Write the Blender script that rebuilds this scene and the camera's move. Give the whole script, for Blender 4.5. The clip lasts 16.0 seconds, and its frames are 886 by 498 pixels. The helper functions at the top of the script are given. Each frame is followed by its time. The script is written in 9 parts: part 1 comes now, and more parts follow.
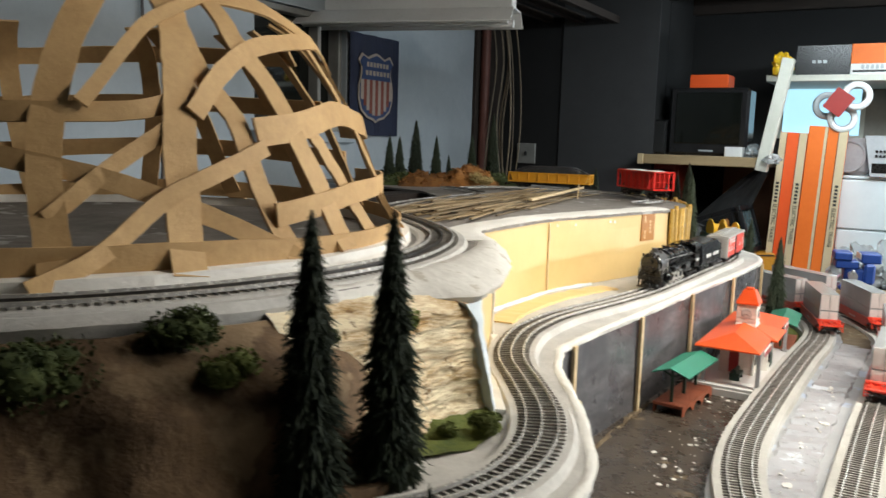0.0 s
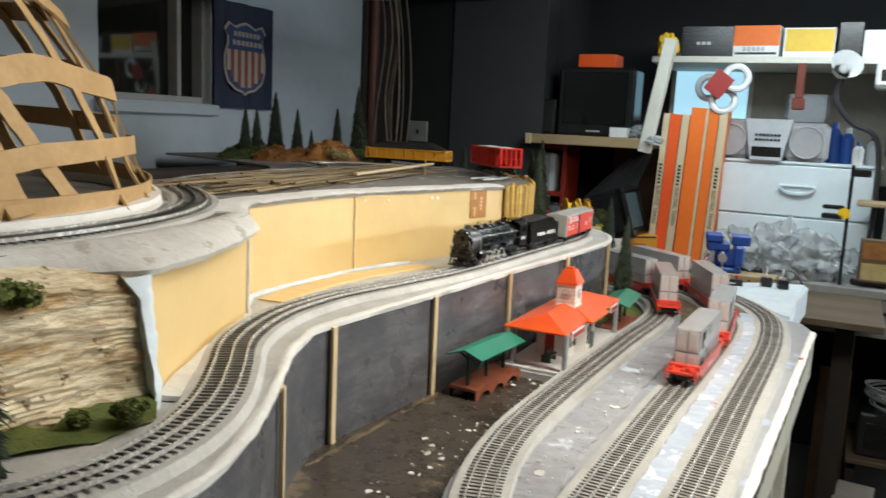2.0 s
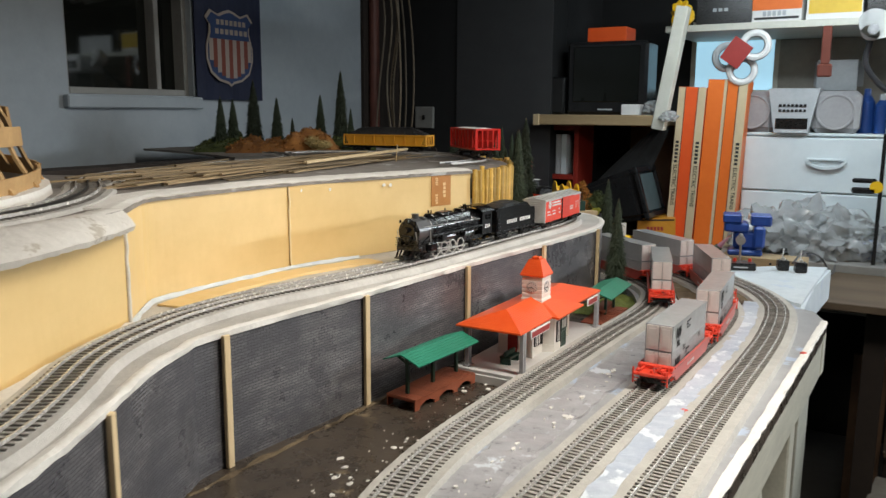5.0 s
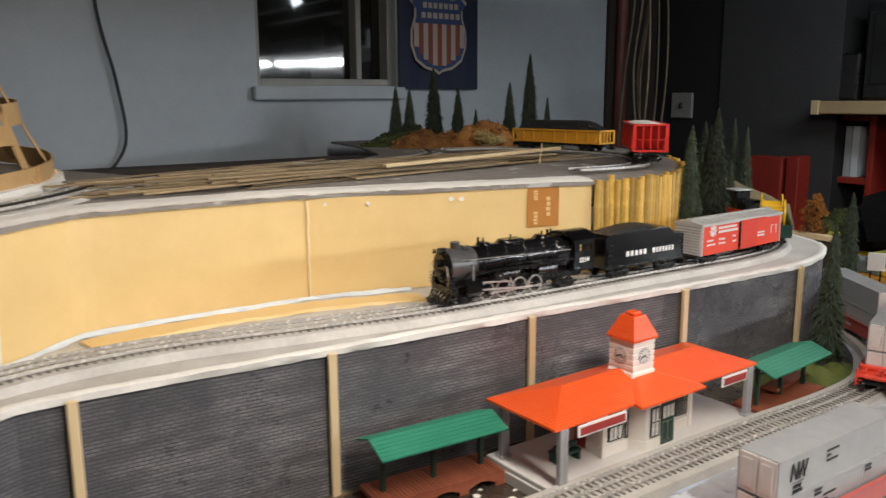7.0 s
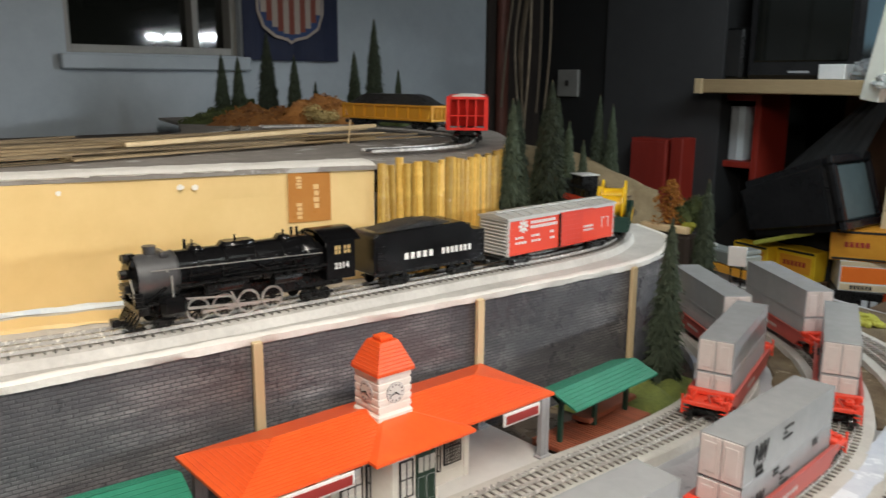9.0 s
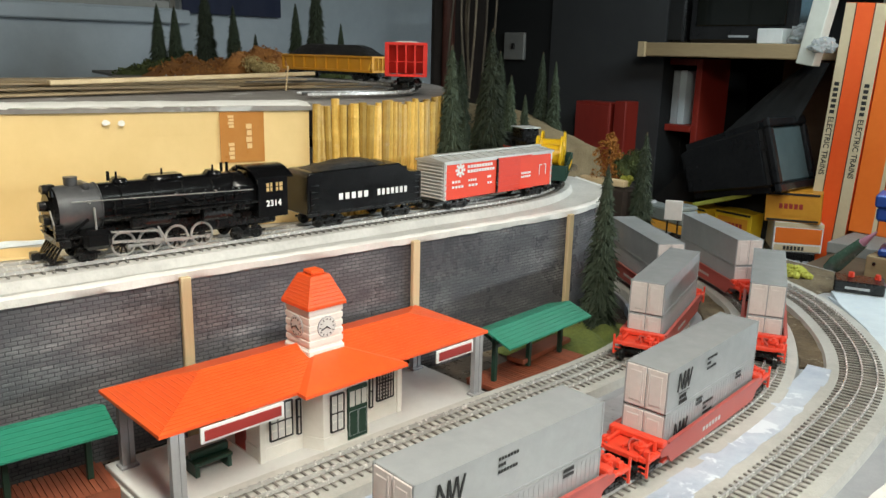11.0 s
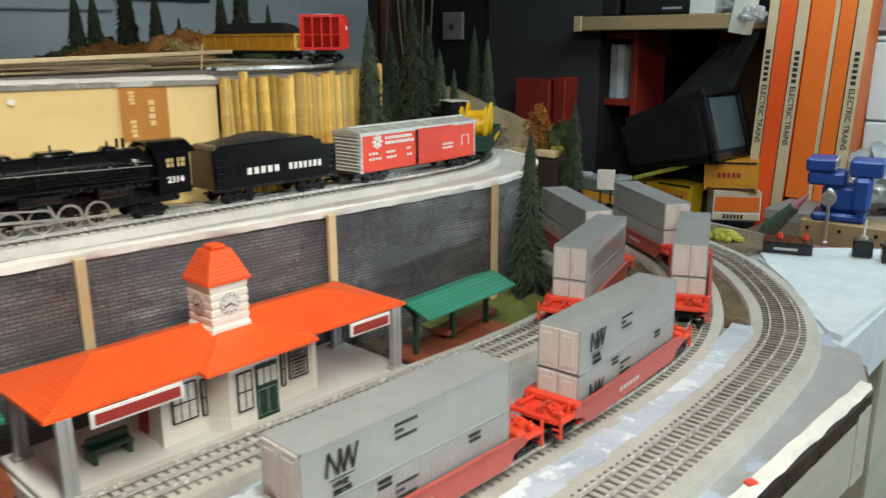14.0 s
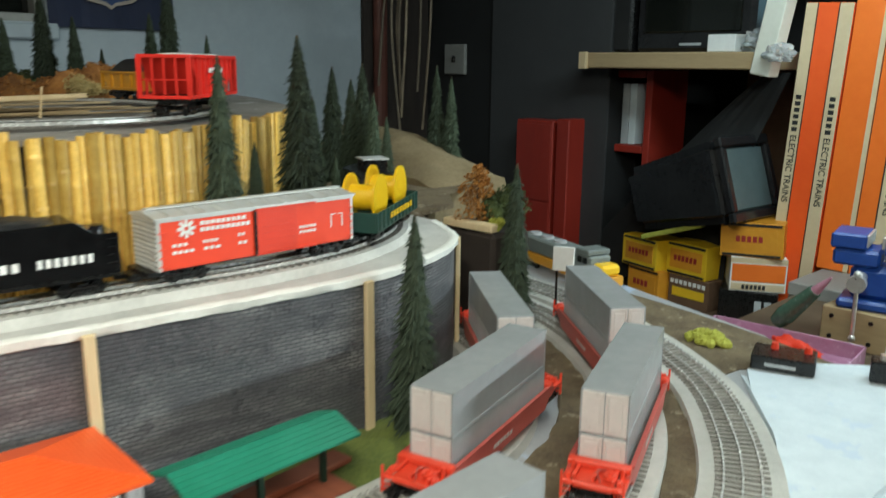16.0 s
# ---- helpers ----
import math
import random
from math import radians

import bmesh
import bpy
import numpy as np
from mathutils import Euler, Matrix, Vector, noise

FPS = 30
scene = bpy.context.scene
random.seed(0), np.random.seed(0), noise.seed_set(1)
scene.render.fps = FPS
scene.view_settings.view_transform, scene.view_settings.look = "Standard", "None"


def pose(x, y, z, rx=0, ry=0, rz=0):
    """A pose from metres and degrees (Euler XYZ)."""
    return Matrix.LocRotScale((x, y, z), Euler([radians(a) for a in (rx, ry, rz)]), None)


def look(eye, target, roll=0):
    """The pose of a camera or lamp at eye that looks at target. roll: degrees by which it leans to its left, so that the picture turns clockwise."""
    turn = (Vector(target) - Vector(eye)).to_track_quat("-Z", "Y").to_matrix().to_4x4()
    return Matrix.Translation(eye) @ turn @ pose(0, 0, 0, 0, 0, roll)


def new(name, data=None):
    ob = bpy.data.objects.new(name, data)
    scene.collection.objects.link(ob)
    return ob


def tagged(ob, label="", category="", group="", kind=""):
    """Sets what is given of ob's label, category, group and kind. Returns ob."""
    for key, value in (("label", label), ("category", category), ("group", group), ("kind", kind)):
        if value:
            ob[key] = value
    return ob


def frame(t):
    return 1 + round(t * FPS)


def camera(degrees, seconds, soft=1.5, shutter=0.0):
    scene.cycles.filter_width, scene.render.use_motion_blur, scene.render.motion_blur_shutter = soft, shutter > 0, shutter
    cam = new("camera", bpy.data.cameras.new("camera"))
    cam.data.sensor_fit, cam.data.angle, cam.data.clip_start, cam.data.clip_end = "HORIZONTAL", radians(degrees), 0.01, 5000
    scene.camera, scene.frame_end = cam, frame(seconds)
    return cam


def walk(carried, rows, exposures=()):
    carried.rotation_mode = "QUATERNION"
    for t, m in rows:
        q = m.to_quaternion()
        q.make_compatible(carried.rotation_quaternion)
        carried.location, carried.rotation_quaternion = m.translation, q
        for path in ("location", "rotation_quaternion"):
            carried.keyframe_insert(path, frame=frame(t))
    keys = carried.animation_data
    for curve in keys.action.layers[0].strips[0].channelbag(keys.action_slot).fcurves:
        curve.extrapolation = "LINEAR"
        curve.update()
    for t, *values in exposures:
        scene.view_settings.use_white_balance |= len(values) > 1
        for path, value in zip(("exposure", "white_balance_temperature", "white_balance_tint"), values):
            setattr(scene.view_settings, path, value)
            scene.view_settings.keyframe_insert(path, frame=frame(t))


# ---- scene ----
cam = camera(57.9, 16.0, soft=1.4, shutter=0.5)
PATH = [
    (0, (-0.031, 0.118, 1.39), (-1.039, 1.824, 1.118), 1.7),
    (0.5, (0.05, 0.163, 1.387), (-0.975, 1.857, 1.101), 0.2),
    (1, (0.098, 0.243, 1.385), (-1.041, 1.864, 1.114), 0.8),
    (1.5, (0.109, 0.3, 1.375), (-0.932, 1.988, 1.116), 1.1),
    (2, (0.158, 0.311, 1.377), (-0.727, 2.078, 1.067), 2.7),
    (2.5, (0.183, 0.311, 1.371), (-0.65, 2.099, 1.044), 2.0),
    (3, (0.192, 0.315, 1.367), (-0.671, 2.087, 1.027), 1.1),
    (3.5, (0.217, 0.339, 1.365), (-0.709, 2.081, 1.037), 0.5),
    (3.7, (0.226, 0.353, 1.362), (-0.704, 2.093, 1.035), 0.7),
    (5.8, (0.271, 0.718, 1.363), (-0.889, 2.31, 1.019), -0.9),
    (6, (0.287, 0.781, 1.362), (-1.032, 2.252, 1.048), -0.3),
    (6.5, (0.32, 0.936, 1.374), (-1.223, 2.162, 1.036), 0.6),
    (7, (0.322, 1.048, 1.371), (-1.268, 2.202, 0.998), -0.3),
    (7.5, (0.285, 1.165, 1.36), (-1.308, 2.33, 1.034), 0.5),
    (8, (0.261, 1.286, 1.364), (-1.398, 2.342, 0.997), -0.7),
    (8.5, (0.268, 1.359, 1.357), (-1.327, 2.498, 0.959), 0.5),
    (9, (0.275, 1.361, 1.35), (-1.206, 2.639, 0.932), 0.4),
    (9.5, (0.285, 1.36, 1.343), (-1.135, 2.706, 0.931), -0.3),
    (10, (0.29, 1.368, 1.336), (-1.103, 2.744, 0.928), 0.8),
    (10.2, (0.287, 1.371, 1.33), (-1.106, 2.741, 0.904), 1.4),
    (12.3, (0.297, 1.37, 1.299), (-1.08, 2.723, 0.776), 1.1),
    (12.5, (0.296, 1.371, 1.296), (-1.085, 2.721, 0.777), 0.9),
    (13, (0.301, 1.372, 1.295), (-1.072, 2.738, 0.796), 0.7),
    (13.5, (0.305, 1.38, 1.294), (-1.034, 2.776, 0.784), 0.4),
    (14, (0.314, 1.416, 1.29), (-0.996, 2.839, 0.783), -0.3),
    (14.5, (0.33, 1.507, 1.297), (-0.993, 2.933, 0.831), 1.0),
    (15, (0.333, 1.596, 1.309), (-1.03, 2.982, 0.84), 2.5),
    (15.5, (0.312, 1.664, 1.31), (-1.099, 2.991, 0.81), 0.7),
    (16, (0.268, 1.764, 1.315), (-1.154, 3.098, 0.868), 0.6),
]
walk(cam, [(t, look(eye, target, roll)) for t, eye, target, roll in PATH],
     [(0.0, 0.48, 6500, 10), (0.8, 0.38, 6500, 10), (2.0, 0.12, 6450, 9), (3.2, -0.10, 6350, 7), (5.0, -0.10, 6550, 12), (7.0, -0.12, 6700, 16), (8.6, -0.13, 6700, 16),
      (9.5, 0.16, 6500, 7), (12.5, 0.05, 6450, 6), (13.6, -0.02, 6400, 5), (14.6, -0.04, 6400, 3), (15.3, -0.02, 6400, 1), (16.0, 0.18, 6350, -1)])

# ---- levels and plan ----
DECK, MID, TOP = 0.947, 1.106, 1.247
LOW = DECK - 0.010
WALL_X, WALL_Y = -1.81, 3.62

# ---- world and light ----
world = bpy.data.worlds.new("dim_room")
scene.world = world
world.use_nodes = True
world.node_tree.nodes["Background"].inputs[0].default_value = (0.55, 0.62, 0.75, 1)
world.node_tree.nodes["Background"].inputs[1].default_value = 0.008


def area_light(name, m, sx, sy, watts, colour):
    data = bpy.data.lights.new(name, "AREA")
    data.shape, data.size, data.size_y, data.energy, data.color = "RECTANGLE", sx, sy, watts, colour
    ob = new(name, data)
    ob.matrix_world = m
    return ob


# light of the twin tubes over the aisle, of the tubes over the bench and under its shelf
area_light("tube_light_aisle", look((0.30, 1.48, 1.995), (-0.05, 1.48, 0.95)), 0.12, 1.3, 28, (1.0, 0.94, 0.84))
area_light("tube_light_workshop", look((2.625, 4.665, 1.69), (0.3, 2.5, 0.9)), 1.5, 0.04, 84, (0.86, 0.95, 1.0))
area_light("tube_light_bench", look((0.05, 3.05, 1.93), (-0.22, 3.55, 0.95)), 1.2, 0.06, 10.0, (0.80, 0.93, 1.0))


# ---- materials ----
def nodes_of(name):
    m = bpy.data.materials.new(name)
    m.use_nodes = True
    t = m.node_tree
    return m, t, t.nodes["Principled BSDF"]


def link(t, a, b):
    t.links.new(a, b)


def ramp(t, fac, stops):
    r = t.nodes.new("ShaderNodeValToRGB")
    el = r.color_ramp.elements
    el[0].position, el[0].color = stops[0][0], (*stops[0][1], 1)
    el[1].position, el[1].color = stops[-1][0], (*stops[-1][1], 1)
    for p, c in stops[1:-1]:
        e = el.new(p)
        e.color = (*c, 1)
    link(t, fac, r.inputs[0])
    return r.outputs[0]


def tex_noise(t, vec, scale, detail=4.0, rough=0.6):
    n = t.nodes.new("ShaderNodeTexNoise")
    n.inputs["Scale"].default_value, n.inputs["Detail"].default_value, n.inputs["Roughness"].default_value = scale, detail, rough
    link(t, vec, n.inputs["Vector"])
    return n.outputs["Fac"]


def mix_colour(t, fac, a, b, how="MIX"):
    n = t.nodes.new("ShaderNodeMix")
    n.data_type, n.blend_type = "RGBA", how
    for sock, v in ((n.inputs[0], fac), (n.inputs[6], a), (n.inputs[7], b)):
        if isinstance(v, bpy.types.NodeSocket):
            link(t, v, sock)
        else:
            sock.default_value = v if isinstance(v, float) else (*v, 1)
    return n.outputs[2]


def surf(name, a, b, scale=30.0, rough=0.6, metal=0.0, bump=0.0, bump_scale=None, stretch=(1, 1, 1), spots=None, vary=0.0,
         coat=0.0, lo=0.35, hi=0.65, rough_vary=0.1):
    """A painted, worn or grainy surface: two colours mixed by a coarse and a fine grain, with relief; spots: (colour, scale, threshold)."""
    m, t, p = nodes_of(name)
    c = t.nodes.new("ShaderNodeTexCoord").outputs["Object"]
    mp = t.nodes.new("ShaderNodeMapping")
    mp.inputs["Scale"].default_value = stretch
    link(t, c, mp.inputs[0])
    v = mp.outputs[0]
    coarse, fine = tex_noise(t, v, scale * 0.3, 3), tex_noise(t, v, scale * 3.0, 6, 0.7)
    add = t.nodes.new("ShaderNodeMath")
    add.operation = "MULTIPLY_ADD"
    add.inputs[1].default_value = 0.45
    link(t, fine, add.inputs[0])
    half = t.nodes.new("ShaderNodeMath")
    half.operation = "MULTIPLY"
    half.inputs[1].default_value = 0.55
    link(t, coarse, half.inputs[0])
    link(t, half.outputs[0], add.inputs[2])
    col = ramp(t, add.outputs[0], [(lo, a), (hi, b)])
    if spots:
        sc, ss, st = spots
        k = tex_noise(t, c, ss, 5, 0.65)
        kk = ramp(t, k, [(st, (0, 0, 0)), (st + 0.04, (1, 1, 1))])
        col = mix_colour(t, kk, col, sc)
    if vary:
        oi = t.nodes.new("ShaderNodeObjectInfo")
        hs = t.nodes.new("ShaderNodeHueSaturation")
        mr = t.nodes.new("ShaderNodeMapRange")
        mr.inputs[3].default_value, mr.inputs[4].default_value = 1 - vary, 1 + vary
        link(t, oi.outputs["Random"], mr.inputs[0])
        link(t, mr.outputs[0], hs.inputs["Value"])
        link(t, col, hs.inputs["Color"])
        col = hs.outputs[0]
    link(t, col, p.inputs["Base Color"])
    rr = t.nodes.new("ShaderNodeMapRange")
    rr.inputs[3].default_value, rr.inputs[4].default_value = max(0.02, rough - rough_vary), min(1, rough + rough_vary)
    link(t, fine, rr.inputs[0])
    link(t, rr.outputs[0], p.inputs["Roughness"])
    p.inputs["Metallic"].default_value = metal
    p.inputs["Coat Weight"].default_value = coat
    if bump:
        bn = t.nodes.new("ShaderNodeBump")
        bn.inputs["Strength"].default_value, bn.inputs["Distance"].default_value = bump, 0.003
        link(t, tex_noise(t, v, bump_scale or scale * 2, 6, 0.65), bn.inputs["Height"])
        link(t, bn.outputs[0], p.inputs["Normal"])
    return m


def glow(name, colour, strength):
    m, t, p = nodes_of(name)
    p.inputs["Base Color"].default_value = (*colour, 1)
    p.inputs["Emission Color"].default_value = (*colour, 1)
    p.inputs["Emission Strength"].default_value = strength
    return m


def glass_mat(name, tint=(0.9, 0.95, 0.95), rough=0.03, weight=0.9):
    m, t, p = nodes_of(name)
    p.inputs["Base Color"].default_value = (*tint, 1)
    p.inputs["Roughness"].default_value = rough
    p.inputs["Transmission Weight"].default_value = weight
    p.inputs["IOR"].default_value = 1.45
    return m


def brick_sheet(name):
    """Embossed brick sheet, dark grey, dry-brushed and scuffed bright in patches."""
    m, t, p = nodes_of(name)
    uv = t.nodes.new("ShaderNodeUVMap").outputs[0]
    br = t.nodes.new("ShaderNodeTexBrick")
    br.inputs["Scale"].default_value = 1.0
    br.inputs["Brick Width"].default_value, br.inputs["Row Height"].default_value = 0.0104, 0.0039
    br.inputs["Mortar Size"].default_value, br.inputs["Mortar Smooth"].default_value = 0.00060, 0.35
    br.inputs["Color1"].default_value, br.inputs["Color2"].default_value = (0.074, 0.074, 0.083, 1), (0.096, 0.095, 0.105, 1)
    br.inputs["Mortar"].default_value = (0.052, 0.052, 0.058, 1)
    link(t, uv, br.inputs["Vector"])
    oc = t.nodes.new("ShaderNodeTexCoord").outputs["Object"]
    stretched = t.nodes.new("ShaderNodeMapping")
    stretched.inputs["Scale"].default_value = (1.0, 0.35, 2.2)
    link(t, oc, stretched.inputs[0])
    worn = ramp(t, tex_noise(t, oc, 9.0, 6, 0.7), [(0.38, (0, 0, 0)), (0.66, (1, 1, 1))])
    smear = ramp(t, tex_noise(t, stretched.outputs[0], 40.0, 5, 0.7), [(0.40, (0.05, 0.05, 0.06)), (0.7, (0.75, 0.75, 0.75))])
    f = mix_colour(t, 1.0, worn, smear, "MULTIPLY")
    face = t.nodes.new("ShaderNodeMath")
    face.operation = "SUBTRACT"
    face.inputs[0].default_value = 1.0
    link(t, br.outputs["Fac"], face.inputs[1])
    f = mix_colour(t, 1.0, f, face.outputs[0], "MULTIPLY")
    col = mix_colour(t, f, br.outputs[0], (0.40, 0.39, 0.385))
    link(t, col, p.inputs["Base Color"])
    gloss = ramp(t, tex_noise(t, oc, 7.0, 5, 0.7), [(0.36, (0.20, 0.20, 0.20)), (0.62, (0.48, 0.48, 0.48))])
    link(t, gloss, p.inputs["Roughness"])
    bn = t.nodes.new("ShaderNodeBump")
    bn.inputs["Strength"].default_value, bn.inputs["Distance"].default_value = 0.5, 0.0009
    inv = t.nodes.new("ShaderNodeMath")
    inv.operation = "SUBTRACT"
    inv.inputs[0].default_value = 1.0
    link(t, br.outputs["Fac"], inv.inputs[1])
    link(t, inv.outputs[0], bn.inputs["Height"])
    link(t, bn.outputs[0], p.inputs["Normal"])
    return m


M = {
    "wall_blue": surf("painted_block_wall", (0.29, 0.335, 0.365), (0.35, 0.395, 0.43), 8, 0.75, bump=0.25, bump_scale=25),
    "wall_dark": surf("dark_grey_wall", (0.006, 0.0065, 0.007), (0.012, 0.0125, 0.013), 6, 0.85, bump=0.2, bump_scale=30),
    "panel_grey": surf("dull_grey_wall_paint", (0.030, 0.031, 0.033), (0.046, 0.047, 0.049), 6, 0.75, bump=0.2, bump_scale=30),
    "concrete": surf("concrete_floor", (0.06, 0.057, 0.05), (0.10, 0.095, 0.088), 8, 0.85, bump=0.3),
    "joist": surf("old_joist_wood", (0.016, 0.011, 0.009), (0.034, 0.024, 0.018), 20, 0.85, bump=0.3, stretch=(1, 8, 1)),
    "ceiling": surf("dark_ceiling_boards", (0.02, 0.018, 0.017), (0.04, 0.035, 0.03), 10, 0.9),
    "deck_dark": surf("dark_brown_deck_paint", (0.014, 0.011, 0.010), (0.095, 0.074, 0.054), 9, 0.28, bump=0.3, bump_scale=50, spots=((0.19, 0.145, 0.09), 8.0, 0.62)),
    "deck_grey": surf("grey_deck_paint", (0.27, 0.275, 0.29), (0.41, 0.41, 0.41), 12, 0.42, bump=0.2, bump_scale=80, spots=((0.40, 0.47, 0.58), 9.0, 0.58)),
    "roadbed": surf("grey_painted_roadbed", (0.40, 0.39, 0.355), (0.55, 0.535, 0.49), 40, 0.55, bump=0.35, bump_scale=300),
    "roadbed_mid": surf("speckled_grey_roadbed", (0.44, 0.425, 0.395), (0.62, 0.60, 0.56), 60, 0.75, bump=0.5, bump_scale=400),
    "plaster": surf("white_plaster", (0.70, 0.68, 0.63), (0.86, 0.84, 0.79), 40, 0.8, bump=0.6, bump_scale=80),
    "lip": surf("dull_white_plaster", (0.56, 0.535, 0.485), (0.74, 0.715, 0.66), 30, 0.8, bump=0.7, bump_scale=60, spots=((0.46, 0.42, 0.35), 24.0, 0.60)),
    "snow": surf("white_foam_board", (0.52, 0.585, 0.63), (0.70, 0.76, 0.79), 14, 0.65, bump=0.4, bump_scale=50, spots=((0.55, 0.63, 0.72), 12.0, 0.6)),
    "wash_grey": surf("dull_grey_blue_wash_paint", (0.26, 0.255, 0.265), (0.44, 0.44, 0.455), 20, 0.3, bump=0.2, bump_scale=70, spots=((0.62, 0.66, 0.70), 16.0, 0.62)),
    "foam_blue": surf("blue_grey_wash_paint", (0.34, 0.40, 0.50), (0.58, 0.63, 0.69), 22, 0.35, bump=0.25, bump_scale=70, spots=((0.72, 0.77, 0.82), 22.0, 0.55)),
    "dirt": surf("brown_dirt", (0.075, 0.05, 0.028), (0.20, 0.15, 0.085), 90, 0.95, bump=1.0, bump_scale=260, spots=((0.30, 0.25, 0.17), 45.0, 0.60)),
    "fascia": surf("pale_green_painted_timber", (0.40, 0.40, 0.33), (0.56, 0.55, 0.46), 14, 0.65, bump=0.3, stretch=(3, 0.5, 3)),
    "card": surf("tan_cardboard", (0.72, 0.515, 0.225), (0.80, 0.585, 0.272), 9, 0.5, bump=0.08, bump_scale=60),
    "card_smear": surf("cream_card_smear", (0.74, 0.58, 0.32), (0.82, 0.70, 0.46), 40, 0.7),
    "strip": surf("brown_cardboard_strip", (0.42, 0.255, 0.105), (0.58, 0.375, 0.17), 30, 0.7, bump=0.25, bump_scale=160),
    "tape": surf("orange_brown_tape", (0.437, 0.180, 0.043), (0.513, 0.228, 0.057), 20, 0.3),
    "tape_print": surf("pale_tape_print", (0.72, 0.48, 0.22), (0.78, 0.54, 0.26), 20, 0.4),
    "bamboo": surf("yellow_bamboo", (0.36, 0.195, 0.028), (0.68, 0.46, 0.115), 26, 0.42, bump=0.3, stretch=(1, 1, 0.15), vary=0.5, spots=((0.22, 0.11, 0.03), 30.0, 0.66)),
    "post": surf("pale_strip_wood", (0.55, 0.41, 0.23), (0.68, 0.54, 0.33), 40, 0.7, stretch=(3, 3, 0.2), vary=0.12),
    "rail": surf("tinplate_rail", (0.58, 0.57, 0.545), (0.76, 0.75, 0.72), 60, 0.26, metal=0.45),
    "rail_dark": surf("blackened_rail", (0.05, 0.048, 0.045), (0.10, 0.095, 0.09), 60, 0.4, metal=0.7),
    "tie": surf("weathered_brown_tie", (0.11, 0.101, 0.090), (0.24, 0.222, 0.198), 80, 0.5, bump=0.3, vary=0.35),
    "rock": surf("carved_plaster_rock", (0.52, 0.32, 0.125), (0.92, 0.80, 0.57), 30, 0.9, bump=1.0, bump_scale=60, stretch=(1, 1, 6.5), spots=((0.26, 0.15, 0.06), 38.0, 0.61), lo=0.40, hi=0.56),
    "earth": surf("dark_brown_hillside", (0.055, 0.030, 0.015), (0.23, 0.145, 0.075), 22, 0.95, bump=0.9, bump_scale=60, spots=((0.25, 0.17, 0.095), 9.0, 0.54)),
    "grass": surf("green_ground_foam", (0.07, 0.10, 0.02), (0.20, 0.23, 0.05), 90, 1.0, bump=1.0, bump_scale=400),
    "fir": surf("dark_green_fir_bristle", (0.012, 0.020, 0.011), (0.040, 0.055, 0.027), 120, 0.9, vary=0.3),
    "fir_mid": surf("green_fir_bristle", (0.022, 0.036, 0.02), (0.065, 0.085, 0.05), 120, 0.9, vary=0.3),
    "bark": surf("brown_bark", (0.05, 0.035, 0.02), (0.10, 0.07, 0.04), 90, 0.9),
    "moss": surf("dark_green_foliage_foam", (0.025, 0.04, 0.012), (0.09, 0.11, 0.03), 90, 1.0, vary=0.2),
    "moss_light": surf("olive_foliage_foam", (0.10, 0.13, 0.03), (0.22, 0.25, 0.07), 90, 1.0, vary=0.2),
    "autumn": surf("rust_foliage_foam", (0.16, 0.06, 0.015), (0.36, 0.16, 0.04), 90, 1.0, vary=0.25),
    "autumn_bright": surf("orange_rust_foliage_foam", (0.22, 0.075, 0.010), (0.42, 0.18, 0.03), 90, 1.0),
    "ochre": surf("ochre_foliage_foam", (0.35, 0.25, 0.09), (0.50, 0.40, 0.18), 90, 1.0),
    "black": surf("black_engine_paint", (0.003, 0.003, 0.0034), (0.007, 0.007, 0.0075), 30, 0.20),
    "black_matt": surf("matt_black_plastic", (0.004, 0.004, 0.004), (0.009, 0.009, 0.009), 60, 0.28),
    "graphite": surf("graphite_smokebox_paint", (0.085, 0.085, 0.087), (0.135, 0.135, 0.135), 60, 0.32, metal=0.5),
    "steel": surf("bright_steel", (0.58, 0.56, 0.52), (0.74, 0.72, 0.68), 60, 0.3, metal=0.7),
    "coal": surf("black_coal", (0.004, 0.004, 0.004), (0.024, 0.024, 0.025), 300, 0.34, bump=1.0, bump_scale=500),
    "white": surf("white_paint", (0.72, 0.72, 0.70), (0.82, 0.82, 0.80), 30, 0.5),
    "cream": surf("cream_station_plastic", (0.72, 0.69, 0.62), (0.82, 0.80, 0.74), 40, 0.45, bump=0.1),
    "pane_pale": surf("pale_clear_pane", (0.60, 0.60, 0.57), (0.70, 0.70, 0.66), 30, 0.12),
    "pane_grey": surf("dull_brown_grey_pane", (0.12, 0.11, 0.10), (0.18, 0.165, 0.15), 30, 0.2),
    "red_box": surf("red_boxcar_paint", (0.74, 0.042, 0.008), (0.80, 0.058, 0.014), 30, 0.5),
    "red_door": surf("dark_red_boxcar_door", (0.66, 0.034, 0.008), (0.72, 0.046, 0.014), 30, 0.5),
    "silver": surf("silver_car_paint", (0.52, 0.52, 0.50), (0.66, 0.66, 0.64), 40, 0.38, metal=0.3),
    "grey_cont": surf("silver_grey_container_plastic", (0.40, 0.412, 0.42), (0.50, 0.512, 0.52), 18, 0.24, metal=0.3, rough_vary=0.02),
    "pink_cont": surf("pinkish_grey_container_end", (0.57, 0.515, 0.49), (0.68, 0.62, 0.595), 30, 0.30),
    "well_red": surf("orange_red_well_car_plastic", (0.68, 0.045, 0.02), (0.80, 0.075, 0.035), 30, 0.38),
    "well_dull": surf("dull_red_well_car_side", (0.40, 0.065, 0.050), (0.50, 0.10, 0.080), 30, 0.4),
